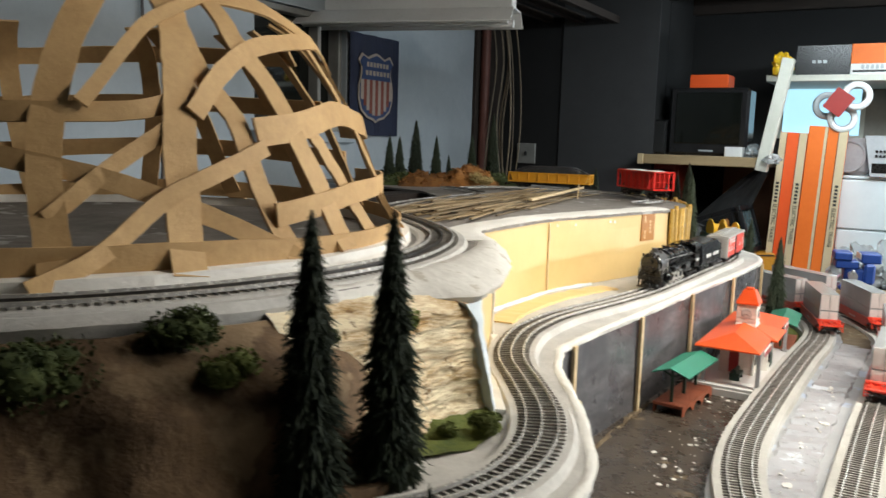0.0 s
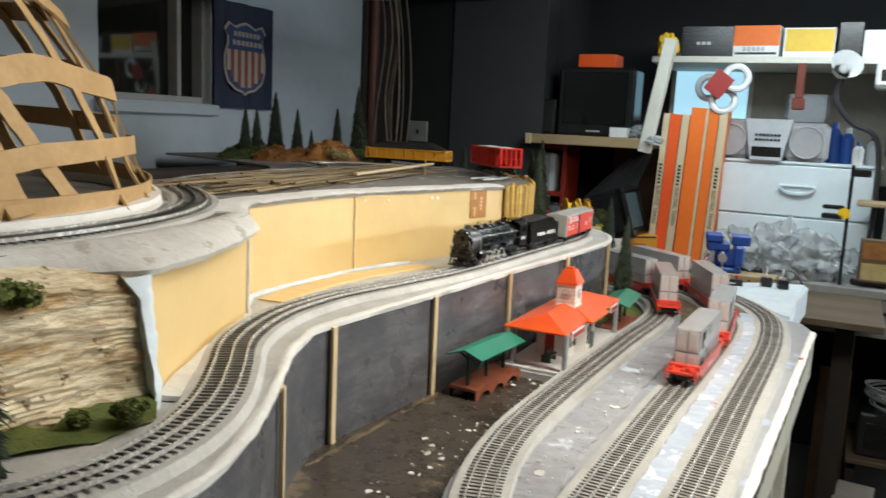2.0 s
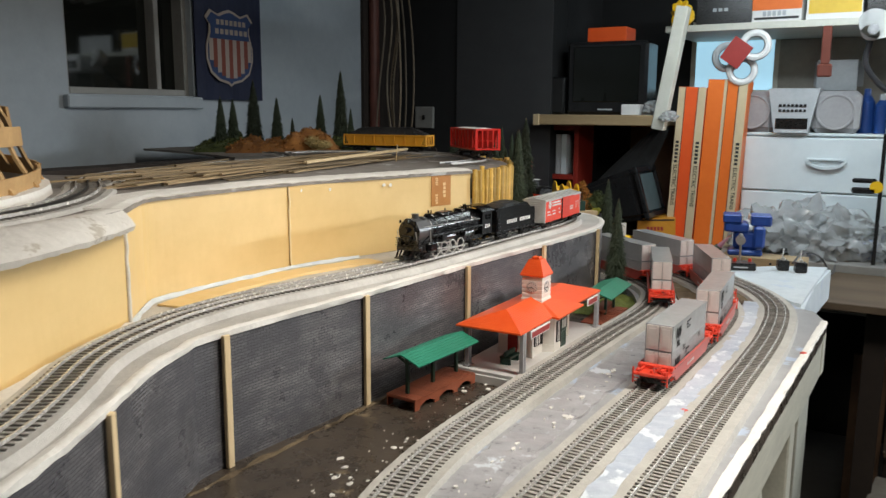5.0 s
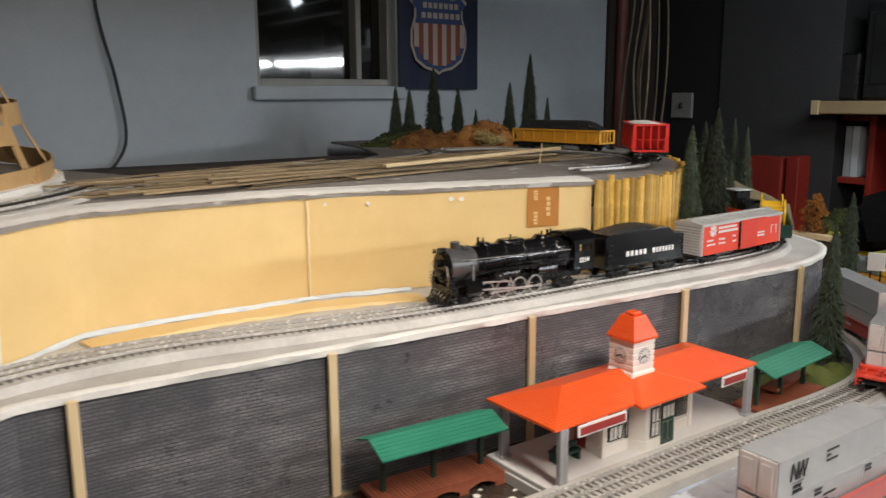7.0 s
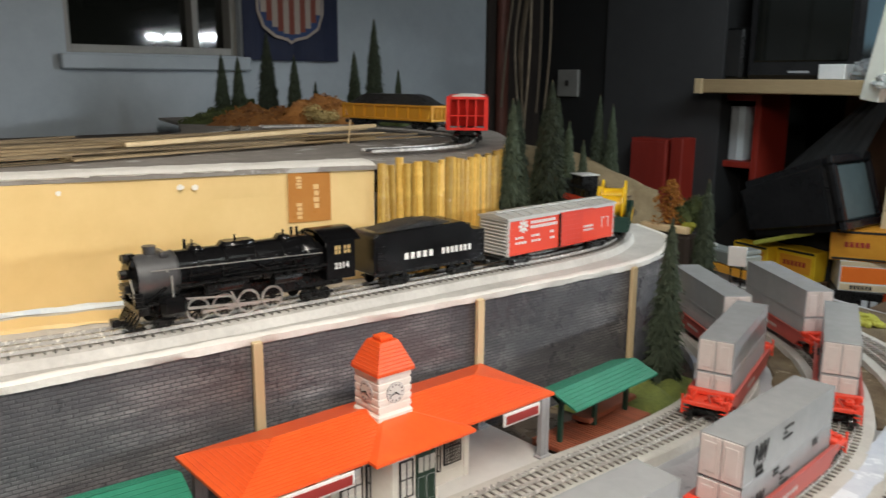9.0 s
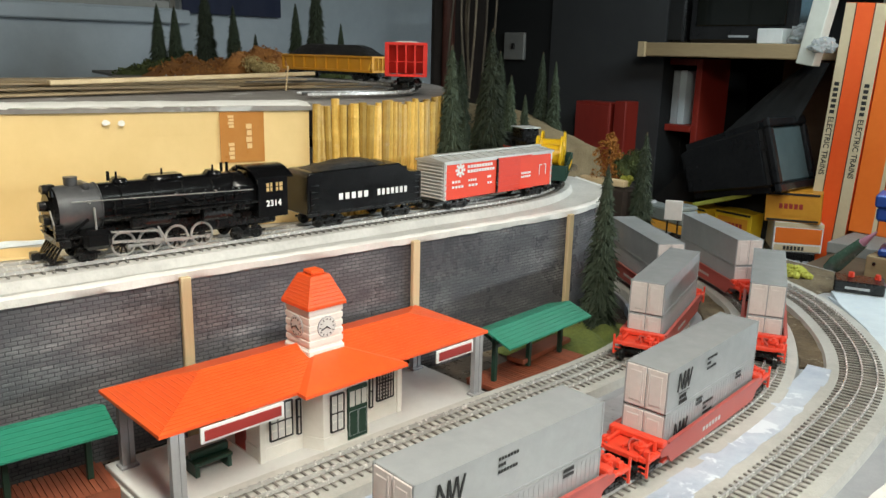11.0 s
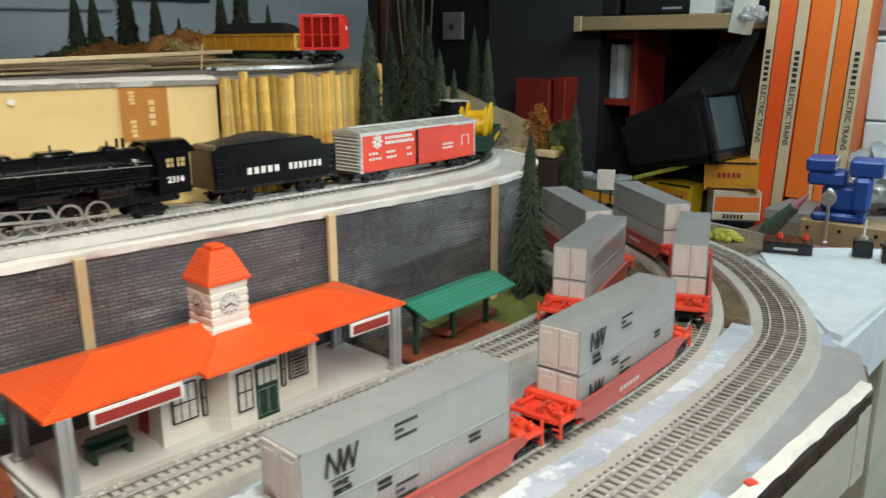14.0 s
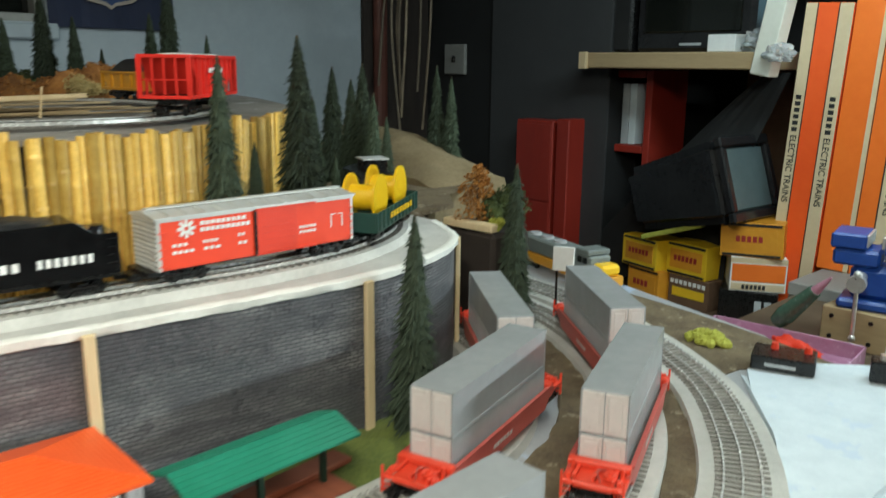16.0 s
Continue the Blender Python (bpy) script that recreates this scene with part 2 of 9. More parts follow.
    "roof_orange": surf("orange_red_station_roof", (0.78, 0.085, 0.012), (0.86, 0.12, 0.022), 30, 0.42, bump=0.1),
    "roof_green": surf("green_platform_roof", (0.015, 0.17, 0.10), (0.03, 0.24, 0.15), 30, 0.4),
    "dark_green": surf("dark_green_plastic", (0.008, 0.035, 0.022), (0.016, 0.055, 0.034), 30, 0.4),
    "platform": surf("brick_red_platform_plastic", (0.22, 0.055, 0.025), (0.33, 0.10, 0.05), 40, 0.6, vary=0.15),
    "base_grey": surf("pale_grey_station_base", (0.56, 0.56, 0.54), (0.66, 0.66, 0.63), 30, 0.5),
    "post_grey": surf("grey_plastic_post", (0.30, 0.30, 0.31), (0.38, 0.38, 0.39), 30, 0.45),
    "sign_red": surf("dark_red_sign_board", (0.30, 0.025, 0.02), (0.36, 0.035, 0.03), 30, 0.5),
    "yellow": surf("bright_yellow_plastic", (0.80, 0.46, 0.008), (0.88, 0.56, 0.02), 30, 0.35),
    "yellow_car": surf("orange_yellow_hopper_paint", (0.60, 0.27, 0.015), (0.70, 0.34, 0.03), 30, 0.4),
    "gon_green": surf("dark_green_gondola_paint", (0.012, 0.045, 0.035), (0.02, 0.065, 0.05), 30, 0.4),
    "diesel_grey": surf("dull_grey_green_paint", (0.13, 0.15, 0.145), (0.19, 0.21, 0.20), 30, 0.4),
    "red_hop": surf("bright_red_ore_car_paint", (0.66, 0.02, 0.012), (0.76, 0.035, 0.025), 30, 0.4),
    "orange": surf("orange_carton", (0.76, 0.145, 0.012), (0.84, 0.185, 0.02), 12, 0.5, vary=0.06),
    "orange_deep": surf("deep_orange_carton", (0.78, 0.085, 0.010), (0.85, 0.115, 0.016), 12, 0.5),
    "box_yellow": surf("yellow_carton", (0.68, 0.42, 0.01), (0.78, 0.52, 0.03), 20, 0.45, vary=0.1),
    "box_orange": surf("amber_carton", (0.60, 0.24, 0.015), (0.70, 0.32, 0.03), 20, 0.45, vary=0.1),
    "cream_strip": surf("cream_card_strip", (0.56, 0.45, 0.28), (0.66, 0.54, 0.35), 20, 0.6),
    "print_black": surf("black_print", (0.012, 0.012, 0.012), (0.022, 0.022, 0.022), 30, 0.5),
    "shelf_wood": surf("pine_board", (0.30, 0.21, 0.11), (0.42, 0.31, 0.17), 30, 0.65, stretch=(0.3, 3, 3)),
    "ply_brown": surf("dull_brown_plywood", (0.075, 0.050, 0.030), (0.14, 0.10, 0.062), 14, 0.7, bump=0.2, stretch=(0.4, 2, 2)),
    "tray_pink": surf("pinkish_violet_plastic", (0.36, 0.16, 0.27), (0.48, 0.27, 0.38), 20, 0.25),
    "bottle_green": surf("dull_green_bottle_plastic", (0.03, 0.075, 0.05), (0.10, 0.15, 0.11), 20, 0.25),
    "bench": surf("grey_painted_bench", (0.22, 0.215, 0.20), (0.30, 0.29, 0.27), 14, 0.6, bump=0.2),
    "cabinet_white": surf("white_drawer_front", (0.62, 0.70, 0.73), (0.70, 0.78, 0.81), 8, 0.4),
    "beige_matt": surf("pale_beige_matt", (0.30, 0.28, 0.24), (0.40, 0.375, 0.33), 14, 0.8),
    "red_wood": surf("red_painted_wood", (0.24, 0.018, 0.010), (0.33, 0.030, 0.017), 14, 0.5, stretch=(1, 1, 0.3)),
    "cloth": surf("black_cloth_sheet", (0.006, 0.006, 0.006), (0.014, 0.014, 0.014), 20, 0.95, bump=0.3, bump_scale=12),
    "screen": surf("dull_teal_screen", (0.07, 0.10, 0.105), (0.10, 0.135, 0.14), 8, 0.15),
    "tv": surf("dark_tv_plastic", (0.012, 0.012, 0.013), (0.022, 0.022, 0.023), 30, 0.22),
    "vice": surf("blue_vice_paint", (0.012, 0.05, 0.26), (0.02, 0.08, 0.36), 40, 0.4, bump=0.15),
    "blue": surf("blue_plastic", (0.012, 0.048, 0.210), (0.018, 0.072, 0.270), 30, 0.35),
    "silver_plastic": surf("silver_plastic", (0.38, 0.41, 0.43), (0.48, 0.51, 0.53), 30, 0.35),
    "paint_white_wood": surf("off_white_painted_wood", (0.58, 0.58, 0.50), (0.68, 0.68, 0.60), 20, 0.55),
    "frame_grey": surf("grey_window_frame", (0.20, 0.20, 0.19), (0.27, 0.27, 0.25), 30, 0.6),
    "dark_pane": surf("dark_window_pane", (0.006, 0.007, 0.006), (0.010, 0.011, 0.009), 5, 0.04, rough_vary=0.02),
    "banner": surf("navy_banner_cloth", (0.006, 0.010, 0.030), (0.009, 0.015, 0.044), 30, 0.8),
    "banner_blue": surf("mid_blue_banner_print", (0.017, 0.039, 0.110), (0.028, 0.055, 0.143), 30, 0.8),
    "banner_red": surf("rust_red_stripe_print", (0.154, 0.039, 0.025), (0.187, 0.050, 0.033), 30, 0.8),
    "banner_pale": surf("pale_stripe_print", (0.286, 0.242, 0.209), (0.330, 0.286, 0.248), 30, 0.8),
    "cable": surf("pale_cable", (0.10, 0.075, 0.048), (0.22, 0.17, 0.11), 60, 0.6, vary=0.4),
    "cable_dark": surf("dark_cable", (0.02, 0.02, 0.022), (0.04, 0.04, 0.045), 60, 0.5),
    "pipe_red": surf("dark_red_brown_pipe", (0.09, 0.03, 0.02), (0.15, 0.05, 0.035), 40, 0.6),
    "lamp_white": surf("white_enamel", (0.70, 0.71, 0.70), (0.78, 0.79, 0.78), 30, 0.3),
    "sponge": surf("yellow_green_lichen", (0.30, 0.31, 0.04), (0.46, 0.46, 0.08), 120, 1.0, bump=0.8),
    "pink": surf("pink_wrapping", (0.36, 0.14, 0.20), (0.50, 0.26, 0.33), 20, 0.4),
    "box_brown": surf("brown_carton", (0.10, 0.055, 0.03), (0.16, 0.09, 0.05), 20, 0.8),
    "sand": surf("sandy_hill", (0.14, 0.10, 0.048), (0.24, 0.18, 0.10), 60, 0.95, bump=0.7),
    "stick": surf("split_cane_stick", (0.160, 0.108, 0.052), (0.336, 0.248, 0.136), 30, 0.6, vary=0.4, stretch=(0.3, 0.3, 3)),
    "deck_top": surf("worn_grey_brown_deck", (0.13, 0.115, 0.10), (0.30, 0.275, 0.25), 12, 0.8, bump=0.4, bump_scale=60, spots=((0.46, 0.45, 0.43), 10.0, 0.6)),
    "brick": brick_sheet("embossed_brick_sheet"),
    "tube": glow("fluorescent_tube", (0.92, 1.0, 0.98), 9.0),
    "back_glow": glow("lit_window_film", (0.42, 0.74, 0.92), 0.85),
    "glass": glass_mat("clear_plastic_film", (0.90, 0.94, 0.96), 0.12, 0.72),
    "bulb": surf("bead_glass", (0.5, 0.5, 0.45), (0.6, 0.6, 0.55), 30, 0.1),
}


# ---- helpers ----
def bm_new():
    return bmesh.new()


def box(bm, x0, x1, y0, y1, z0, z1, bevel=0.0, m=None):
    vs = [bm.verts.new((x, y, z)) for z in (z0, z1) for y in (y0, y1) for x in (x0, x1)]
    fs = [bm.faces.new([vs[i] for i in q]) for q in ((0, 2, 3, 1), (4, 5, 7, 6), (0, 1, 5, 4), (2, 6, 7, 3), (0, 4, 6, 2), (1, 3, 7, 5))]
    if bevel > 0:
        es = {e for f in fs for e in f.edges}
        r = bmesh.ops.bevel(bm, geom=list(es), offset=bevel, segments=1, affect="EDGES", profile=0.5)
        vs = list({v for f in r["faces"] for v in f.verts} | {v for v in vs if v.is_valid})
    if m is not None:
        bmesh.ops.transform(bm, matrix=m, verts=[v for v in vs if v.is_valid])
    return bm


def cyl(bm, r, h, m=None, r2=None, seg=16, caps=True):
    bmesh.ops.create_cone(bm, cap_ends=caps, segments=seg, radius1=r, radius2=r if r2 is None else r2, depth=h, matrix=m or Matrix())
    return bm


def ball(bm, r, m=None, u=12, v=8):
    bmesh.ops.create_uvsphere(bm, u_segments=u, v_segments=v, radius=r, matrix=m or Matrix())
    return bm


def cyl_between(bm, a, b, r, seg=8, r2=None):
    a, b = Vector(a), Vector(b)
    d = b - a
    m = Matrix.Translation((a + b) / 2) @ d.to_track_quat("Z", "Y").to_matrix().to_4x4()
    cyl(bm, r, d.length, m, r2, seg)
    return bm


def bar_between(bm, a, b, w, h, bevel=0.0):
    """A square bar from a to b, w wide and h high."""
    a, b = Vector(a), Vector(b)
    d = b - a
    m = Matrix.Translation(a) @ d.to_track_quat("X", "Z").to_matrix().to_4x4()
    box(bm, 0, d.length, -w / 2, w / 2, -h / 2, h / 2, bevel, m)
    return bm


def tube(bm, points, r, step=0.02, seg=6):
    """One connected round cable or rod along a smooth line in space."""
    ln = spline(points, step)
    rows, up = [], Vector((0.3, 0.2, 0.93))
    for i, p in enumerate(ln):
        d = (ln[min(len(ln) - 1, i + 1)] - ln[max(0, i - 1)]).normalized()
        a = d.cross(up)
        a = a.normalized() if a.length > 1e-4 else Vector((1, 0, 0))
        b = d.cross(a)
        up = a.cross(d)
        rows.append([bm.verts.new(p + (a * math.cos(2 * math.pi * k / seg) + b * math.sin(2 * math.pi * k / seg)) * r) for k in range(seg)])
    for r0, r1 in zip(rows, rows[1:]):
        for k in range(seg):
            bm.faces.new((r0[k], r0[(k + 1) % seg], r1[(k + 1) % seg], r1[k]))
    bm.faces.new(rows[0]), bm.faces.new(rows[-1][::-1])
    return bm


def torus(bm, big, small, m=None, seg=24, ring=8):
    rows = []
    for i in range(seg):
        a = 2 * math.pi * i / seg
        rows.append([bm.verts.new(((big + small * math.cos(b)) * math.cos(a), (big + small * math.cos(b)) * math.sin(a), small * math.sin(b)))
                     for b in (2 * math.pi * j / ring for j in range(ring))])
    for i in range(seg):
        for j in range(ring):
            bm.faces.new((rows[i][j], rows[(i + 1) % seg][j], rows[(i + 1) % seg][(j + 1) % ring], rows[i][(j + 1) % ring]))
    if m is not None:
        bmesh.ops.transform(bm, matrix=m, verts=[v for r in rows for v in r])
    return bm


def mesh_of(name, bm, material, smooth=False):
    bmesh.ops.recalc_face_normals(bm, faces=bm.faces)
    me = bpy.data.meshes.new(name)
    bm.to_mesh(me)
    bm.free()
    me.materials.append(material)
    if smooth:
        for f in me.polygons:
            f.use_smooth = True
        me.set_sharp_from_angle(angle=radians(38))
    return me


def part(name, bm, material, parent=None, label="", smooth=False):
    ob = new(name, mesh_of(name, bm, material, smooth))
    if parent is not None:
        ob.parent = parent
    return tagged(ob, label)


def islands(bm):
    """The separate pieces of a bmesh, each as a bmesh of its own, in the order in which they were made."""
    bm.verts.ensure_lookup_table()
    bm.verts.index_update()
    seen, out = set(), []
    for v in bm.verts:
        if v.index in seen:
            continue
        stack, group = [v], []
        seen.add(v.index)
        while stack:
            w = stack.pop()
            group.append(w)
            for e in w.link_edges:
                o = e.other_vert(w)
                if o.index not in seen:
                    seen.add(o.index)
                    stack.append(o)
        b = bmesh.new()
        key = {w.index: b.verts.new(w.co) for w in group}
        for f in {f for w in group for f in w.link_faces}:
            b.faces.new([key[w.index] for w in f.verts])
        out.append(b)
    bm.free()
    return out


def pieces(name, bm, material, parent, label=""):
    """Each separate piece of a bmesh as a part of its own."""
    for b in islands(bm):
        part(name, b, material, parent, label)


def ribbed(name, bm, material, parent, label, rib):
    """The first piece as a part, the rest as its sub-parts."""
    got = islands(bm)
    p = part(name, got[0], material, parent, label)
    for b in got[1:]:
        part(rib, b, material, p)
    return p


def thing(name, label, category, m=None, group="", kind=""):
    ob = new(name)
    ob.empty_display_size = 0.05
    if m is not None:
        ob.matrix_world = m
    return tagged(ob, label, category, group, kind)


def whole(name, bm, material, label, category, m=None, group="", kind="", smooth=False):
    ob = part(name, bm, material, None, label, smooth)
    if m is not None:
        ob.matrix_world = m
    return tagged(ob, label, category, group, kind)


def spline(points, step=0.01):
    """A smooth line through a few control points, at even steps."""
    p = [Vector(q) for q in points]
    p = [p[0] * 2 - p[1]] + p + [p[-1] * 2 - p[-2]]
    fine = []
    for i in range(1, len(p) - 2):
        a, b, c, d = p[i - 1:i + 3]
        for k in range(24):
            u = k / 24
            fine.append(0.5 * (2 * b + (c - a) * u + (2 * a - 5 * b + 4 * c - d) * u * u + (3 * b - a - 3 * c + d) * u ** 3))
    fine.append(p[-2])
    run = [0.0]
    for a, b in zip(fine, fine[1:]):
        run.append(run[-1] + (b - a).length)
    n = max(2, int(run[-1] / step))
    out, j = [], 0
    for k in range(n + 1):
        s = run[-1] * k / n
        while j < len(fine) - 2 and run[j + 1] < s:
            j += 1
        u = (s - run[j]) / max(1e-9, run[j + 1] - run[j])
        out.append(fine[j].lerp(fine[j + 1], u))
    return out


def side_of(line, i):
    a, b = line[max(0, i - 1)], line[min(len(line) - 1, i + 1)]
    d = b - a
    return Vector((d.y, -d.x)).normalized()


def sweep(bm, line, profile, z=0.0, uv=False, close=True, wobble=0.0, seed=0):
    """Sweeps a profile of (sideways to the right, up) along a line in plan."""
    rows, run = [], 0.0
    rnd = random.Random(seed)
    lay = bm.loops.layers.uv.verify() if uv else None
    runs = []
    for i, p in enumerate(line):
        s = side_of(line, i)
        if i:
            run += (line[i] - line[i - 1]).length
        runs.append(run)
        rows.append([bm.verts.new((p.x + s.x * (a + rnd.uniform(-wobble, wobble)), p.y + s.y * (a + rnd.uniform(-wobble, wobble)),
                                   z + b + rnd.uniform(-wobble, wobble) * 0.5)) for a, b in profile])
    n = len(profile)
    for i in range(len(line) - 1):
        for j in range(n if close else n - 1):
            k = (j + 1) % n
            f = bm.faces.new((rows[i][j], rows[i][k], rows[i + 1][k], rows[i + 1][j]))
            if uv:
                vals = ((runs[i], profile[j][1]), (runs[i], profile[k][1]), (runs[i + 1], profile[k][1]), (runs[i + 1], profile[j][1]))
                for lp, w in zip(f.loops, vals):
                    lp[lay].uv = w
    if close and n > 2:
        bm.faces.new(rows[0])
        bm.faces.new(rows[-1][::-1])
    return bm


def plate(bm, outline, z0, z1):
    """A flat plate with a free outline."""
    lo = [bm.verts.new((x, y, z0)) for x, y in outline]
    hi = [bm.verts.new((x, y, z1)) for x, y in outline]
    bm.faces.new(hi)
    bm.faces.new(lo[::-1])
    n = len(outline)
    for i in range(n):
        bm.faces.new((lo[i], lo[(i + 1) % n], hi[(i + 1) % n], hi[i]))
    return bm


def at_run(line, s):
    """Place and heading (degrees from +x) at s metres along a line."""
    run = 0.0
    for a, b in zip(line, line[1:]):
        d = (b - a).length
        if run + d >= s:
            q = a.lerp(b, (s - run) / d)
            return q, math.degrees(math.atan2(b.y - a.y, b.x - a.x))
        run += d
    a, b = line[-2], line[-1]
    return b.copy(), math.degrees(math.atan2(b.y - a.y, b.x - a.x))


def run_near(line, x, y):
    best, run, out = 1e9, 0.0, 0.0
    for a, b in zip(line, line[1:]):
        d = (a - Vector((x, y))).length
        if d < best:
            best, out = d, run
        run += (b - a).length
    return out


def lettering(name, text, size, m, material, parent, label="", depth=0.0004):
    cu = bpy.data.curves.new(name, "FONT")
    cu.body, cu.size, cu.extrude, cu.align_x, cu.align_y = text, size, depth, "CENTER", "CENTER"
    cu.offset = size * 0.018
    tmp = new(name, cu)
    dg = bpy.context.evaluated_depsgraph_get()
    me = bpy.data.meshes.new_from_object(tmp.evaluated_get(dg))
    bpy.data.objects.remove(tmp)
    me.materials.clear()
    me.materials.append(material)
    ob = new(name, me)
    ob.parent = parent
    ob.matrix_local = m
    return tagged(ob, label)

# ---- the room ----
bm = bm_new()
box(bm, -1.95, 5.0, -1.9, 5.7, -0.05, 0.0)
whole("floor", bm, M["concrete"], "dark worn concrete basement floor", "floor", kind="structure")
bm = bm_new()
box(bm, -1.95, 5.0, -1.9, 5.7, 2.22, 2.30)
for i in range(16):
    box(bm, -1.9, 4.85, -1.7 + i * 0.45, -1.65 + i * 0.45, 2.02, 2.219)
for i in range(5):
    box(bm, -1.9 + i * 0.16, -1.87 + i * 0.16, 0.2, 4.3, 1.955 - 0.01 * i, 1.985 - 0.01 * i)
whole("ceiling", bm, M["joist"], "dark wooden joist ceiling with pipes and boards", "ceiling", kind="structure")


def wall_with_hole(x0, x1, y0, y1, holes):
    """A wall in the y-z plane with rectangular holes through it."""
    b = bm_new()
    ya = y0
    for h0, h1, z0, z1 in holes:
        box(b, x0, x1, ya, h0, 0, 2.25)
        box(b, x0, x1, h0, h1, 0, z0)
        box(b, x0, x1, h0, h1, z1, 2.25)
        ya = h1
    box(b, x0, x1, ya, y1, 0, 2.25)
    return b


WIN_Y0, WIN_Y1, WIN_Z0, WIN_Z1 = 1.965, 2.42, 1.405, 1.80
whole("wall_west", wall_with_hole(-1.95, WALL_X, -1.9, 4.5, [(WIN_Y0, WIN_Y1, WIN_Z0, WIN_Z1)]), M["wall_blue"],
      "pale blue-grey painted masonry wall with a small window", "wall", kind="structure")
bm = bm_new()
box(bm, -1.81, -1.05, WALL_Y, 3.76, 0, 2.25)
whole("wall_north_1", bm, M["wall_dark"], "dark grey painted wall with a switch plate", "wall", kind="structure")
bm = bm_new()
box(bm, -1.49, -1.05, 3.612, 3.6195, 0.0, 2.02)
whole("wall_panel", bm, M["panel_grey"], "dull grey painted panel on the dark wall", "wall panel", kind="structure")
bm = bm_new()
box(bm, -1.8095, -1.795, 3.35, 3.6195, 0.0, 2.0)
whole("corner_board", bm, M["joist"], "dark brown upright boards in the room corner", "boards", kind="structure")
bm = bm_new()
box(bm, -1.17, -1.05, 3.765, 4.32, 0, 2.25)
whole("wall_north_2", bm, M["wall_dark"], "dark grey return of the wall beside the bench", "wall", kind="structure")
bm = bm_new()
box(bm, -1.05, 1.3, 4.20, 4.32, 0, 2.25)
whole("wall_north_3", bm, M["wall_dark"], "dark wall behind the workbench", "wall", kind="structure")
bm = bm_new()
box(bm, 1.2, 1.3, 4.325, 5.7, 0, 2.25)
whole("wall_north_4", bm, M["wall_dark"], "plain dark return wall beyond the workbench", "wall", kind="structure")
bm = bm_new()
box(bm, 1.3, 4.9, 5.6, 5.7, 0, 2.25)
whole("wall_north_5", bm, M["wall_dark"], "plain dark wall that closes the room", "wall", kind="structure")
bm = bm_new()
box(bm, 4.9, 5.0, -1.9, 5.7, 0, 2.25)
whole("wall_east", bm, M["wall_dark"], "plain dark wall that closes the room", "wall", kind="structure")
bm = bm_new()
box(bm, -1.81, 4.9, -1.9, -1.8, 0, 2.25)
whole("wall_south", bm, M["wall_dark"], "plain dark wall that closes the room", "wall", kind="structure")

# the window: frame, two panes, mullion and sill
win = thing("window_1", "small dark sliding window with a grey frame and sill", "window", Matrix.Translation((WALL_X, 0, 0)), kind="structure")
bm = bm_new()
for y0, y1, z0, z1 in ((WIN_Y0, WIN_Y0 + 0.018, WIN_Z0, WIN_Z1), (WIN_Y1 - 0.018, WIN_Y1, WIN_Z0, WIN_Z1),
                       (WIN_Y0 + 0.018, WIN_Y1 - 0.018, WIN_Z0, WIN_Z0 + 0.02), (WIN_Y0 + 0.018, WIN_Y1 - 0.018, WIN_Z1 - 0.02, WIN_Z1)):
    box(bm, -0.09, -0.02, y0, y1, z0, z1, 0.002)
part("window_frame", bm, M["frame_grey"], win)
bm = bm_new()
box(bm, -0.075, -0.025, 2.295, 2.313, WIN_Z0 + 0.02, WIN_Z1 - 0.02, 0.002)
part("mullion", bm, M["frame_grey"], win)
for y0, y1 in ((WIN_Y0 + 0.018, 2.295), (2.313, WIN_Y1 - 0.018)):
    bm = bm_new()
    box(bm, -0.07, -0.066, y0, y1, WIN_Z0 + 0.02, WIN_Z1 - 0.02)
    part("pane", bm, M["dark_pane"], win, "dark night-time pane that mirrors the room")
bm = bm_new()
box(bm, -0.06, 0.025, WIN_Y0 - 0.02, WIN_Y1 + 0.02, WIN_Z0 - 0.04, WIN_Z0 - 0.003, 0.004)
part("window_sill", bm, M["wall_blue"], win)

# banner with a shield
ban = thing("banner", "navy cloth banner with a striped shield, hung on the wall", "banner", Matrix.Translation((WALL_X, 2.575, 1.40)))
bm = bm_new()
n = 16
rows = []
for i in range(n + 1):
    y = -0.155 + 0.31 * i / n
    d = 0.018 + 0.005 * math.sin(i * 1.1)
    rows.append([bm.verts.new((d, y, -0.005 + 0.36 * k / 6)) for k in range(7)])
    rows[-1] += [bm.verts.new((d - 0.003, y, -0.005 + 0.36 * k / 6)) for k in range(6, -1, -1)]
for i in range(n):
    for j in range(14):
        k = (j + 1) % 14
        bm.faces.new((rows[i][j], rows[i][k], rows[i + 1][k], rows[i + 1][j]))
part("cloth", bm, M["banner"], ban, "navy cloth")


def shield_outline(s):
    half = [(0.0, -1.0), (0.10, -0.93), (0.42, -0.86), (0.72, -0.66), (0.86, -0.3), (0.86, 0.05), (0.74, 0.42), (0.74, 0.62), (0.88, 0.78),
            (0.70, 0.98), (0.42, 0.88), (0.16, 0.98), (0.0, 1.02)]
    pts = half + [(-a, b) for a, b in half[-2:0:-1]]
    return [(a * s, b * s) for a, b in pts]


def yz_plate(b, outline, x0, x1):
    lo, hi = [b.verts.new((x0, y, z)) for y, z in outline], [b.verts.new((x1, y, z)) for y, z in outline]
    b.faces.new(lo)
    b.faces.new(hi[::-1])
    k = len(outline)
    for i in range(k):
        b.faces.new((lo[i], lo[(i + 1) % k], hi[(i + 1) % k], hi[i]))
    return b


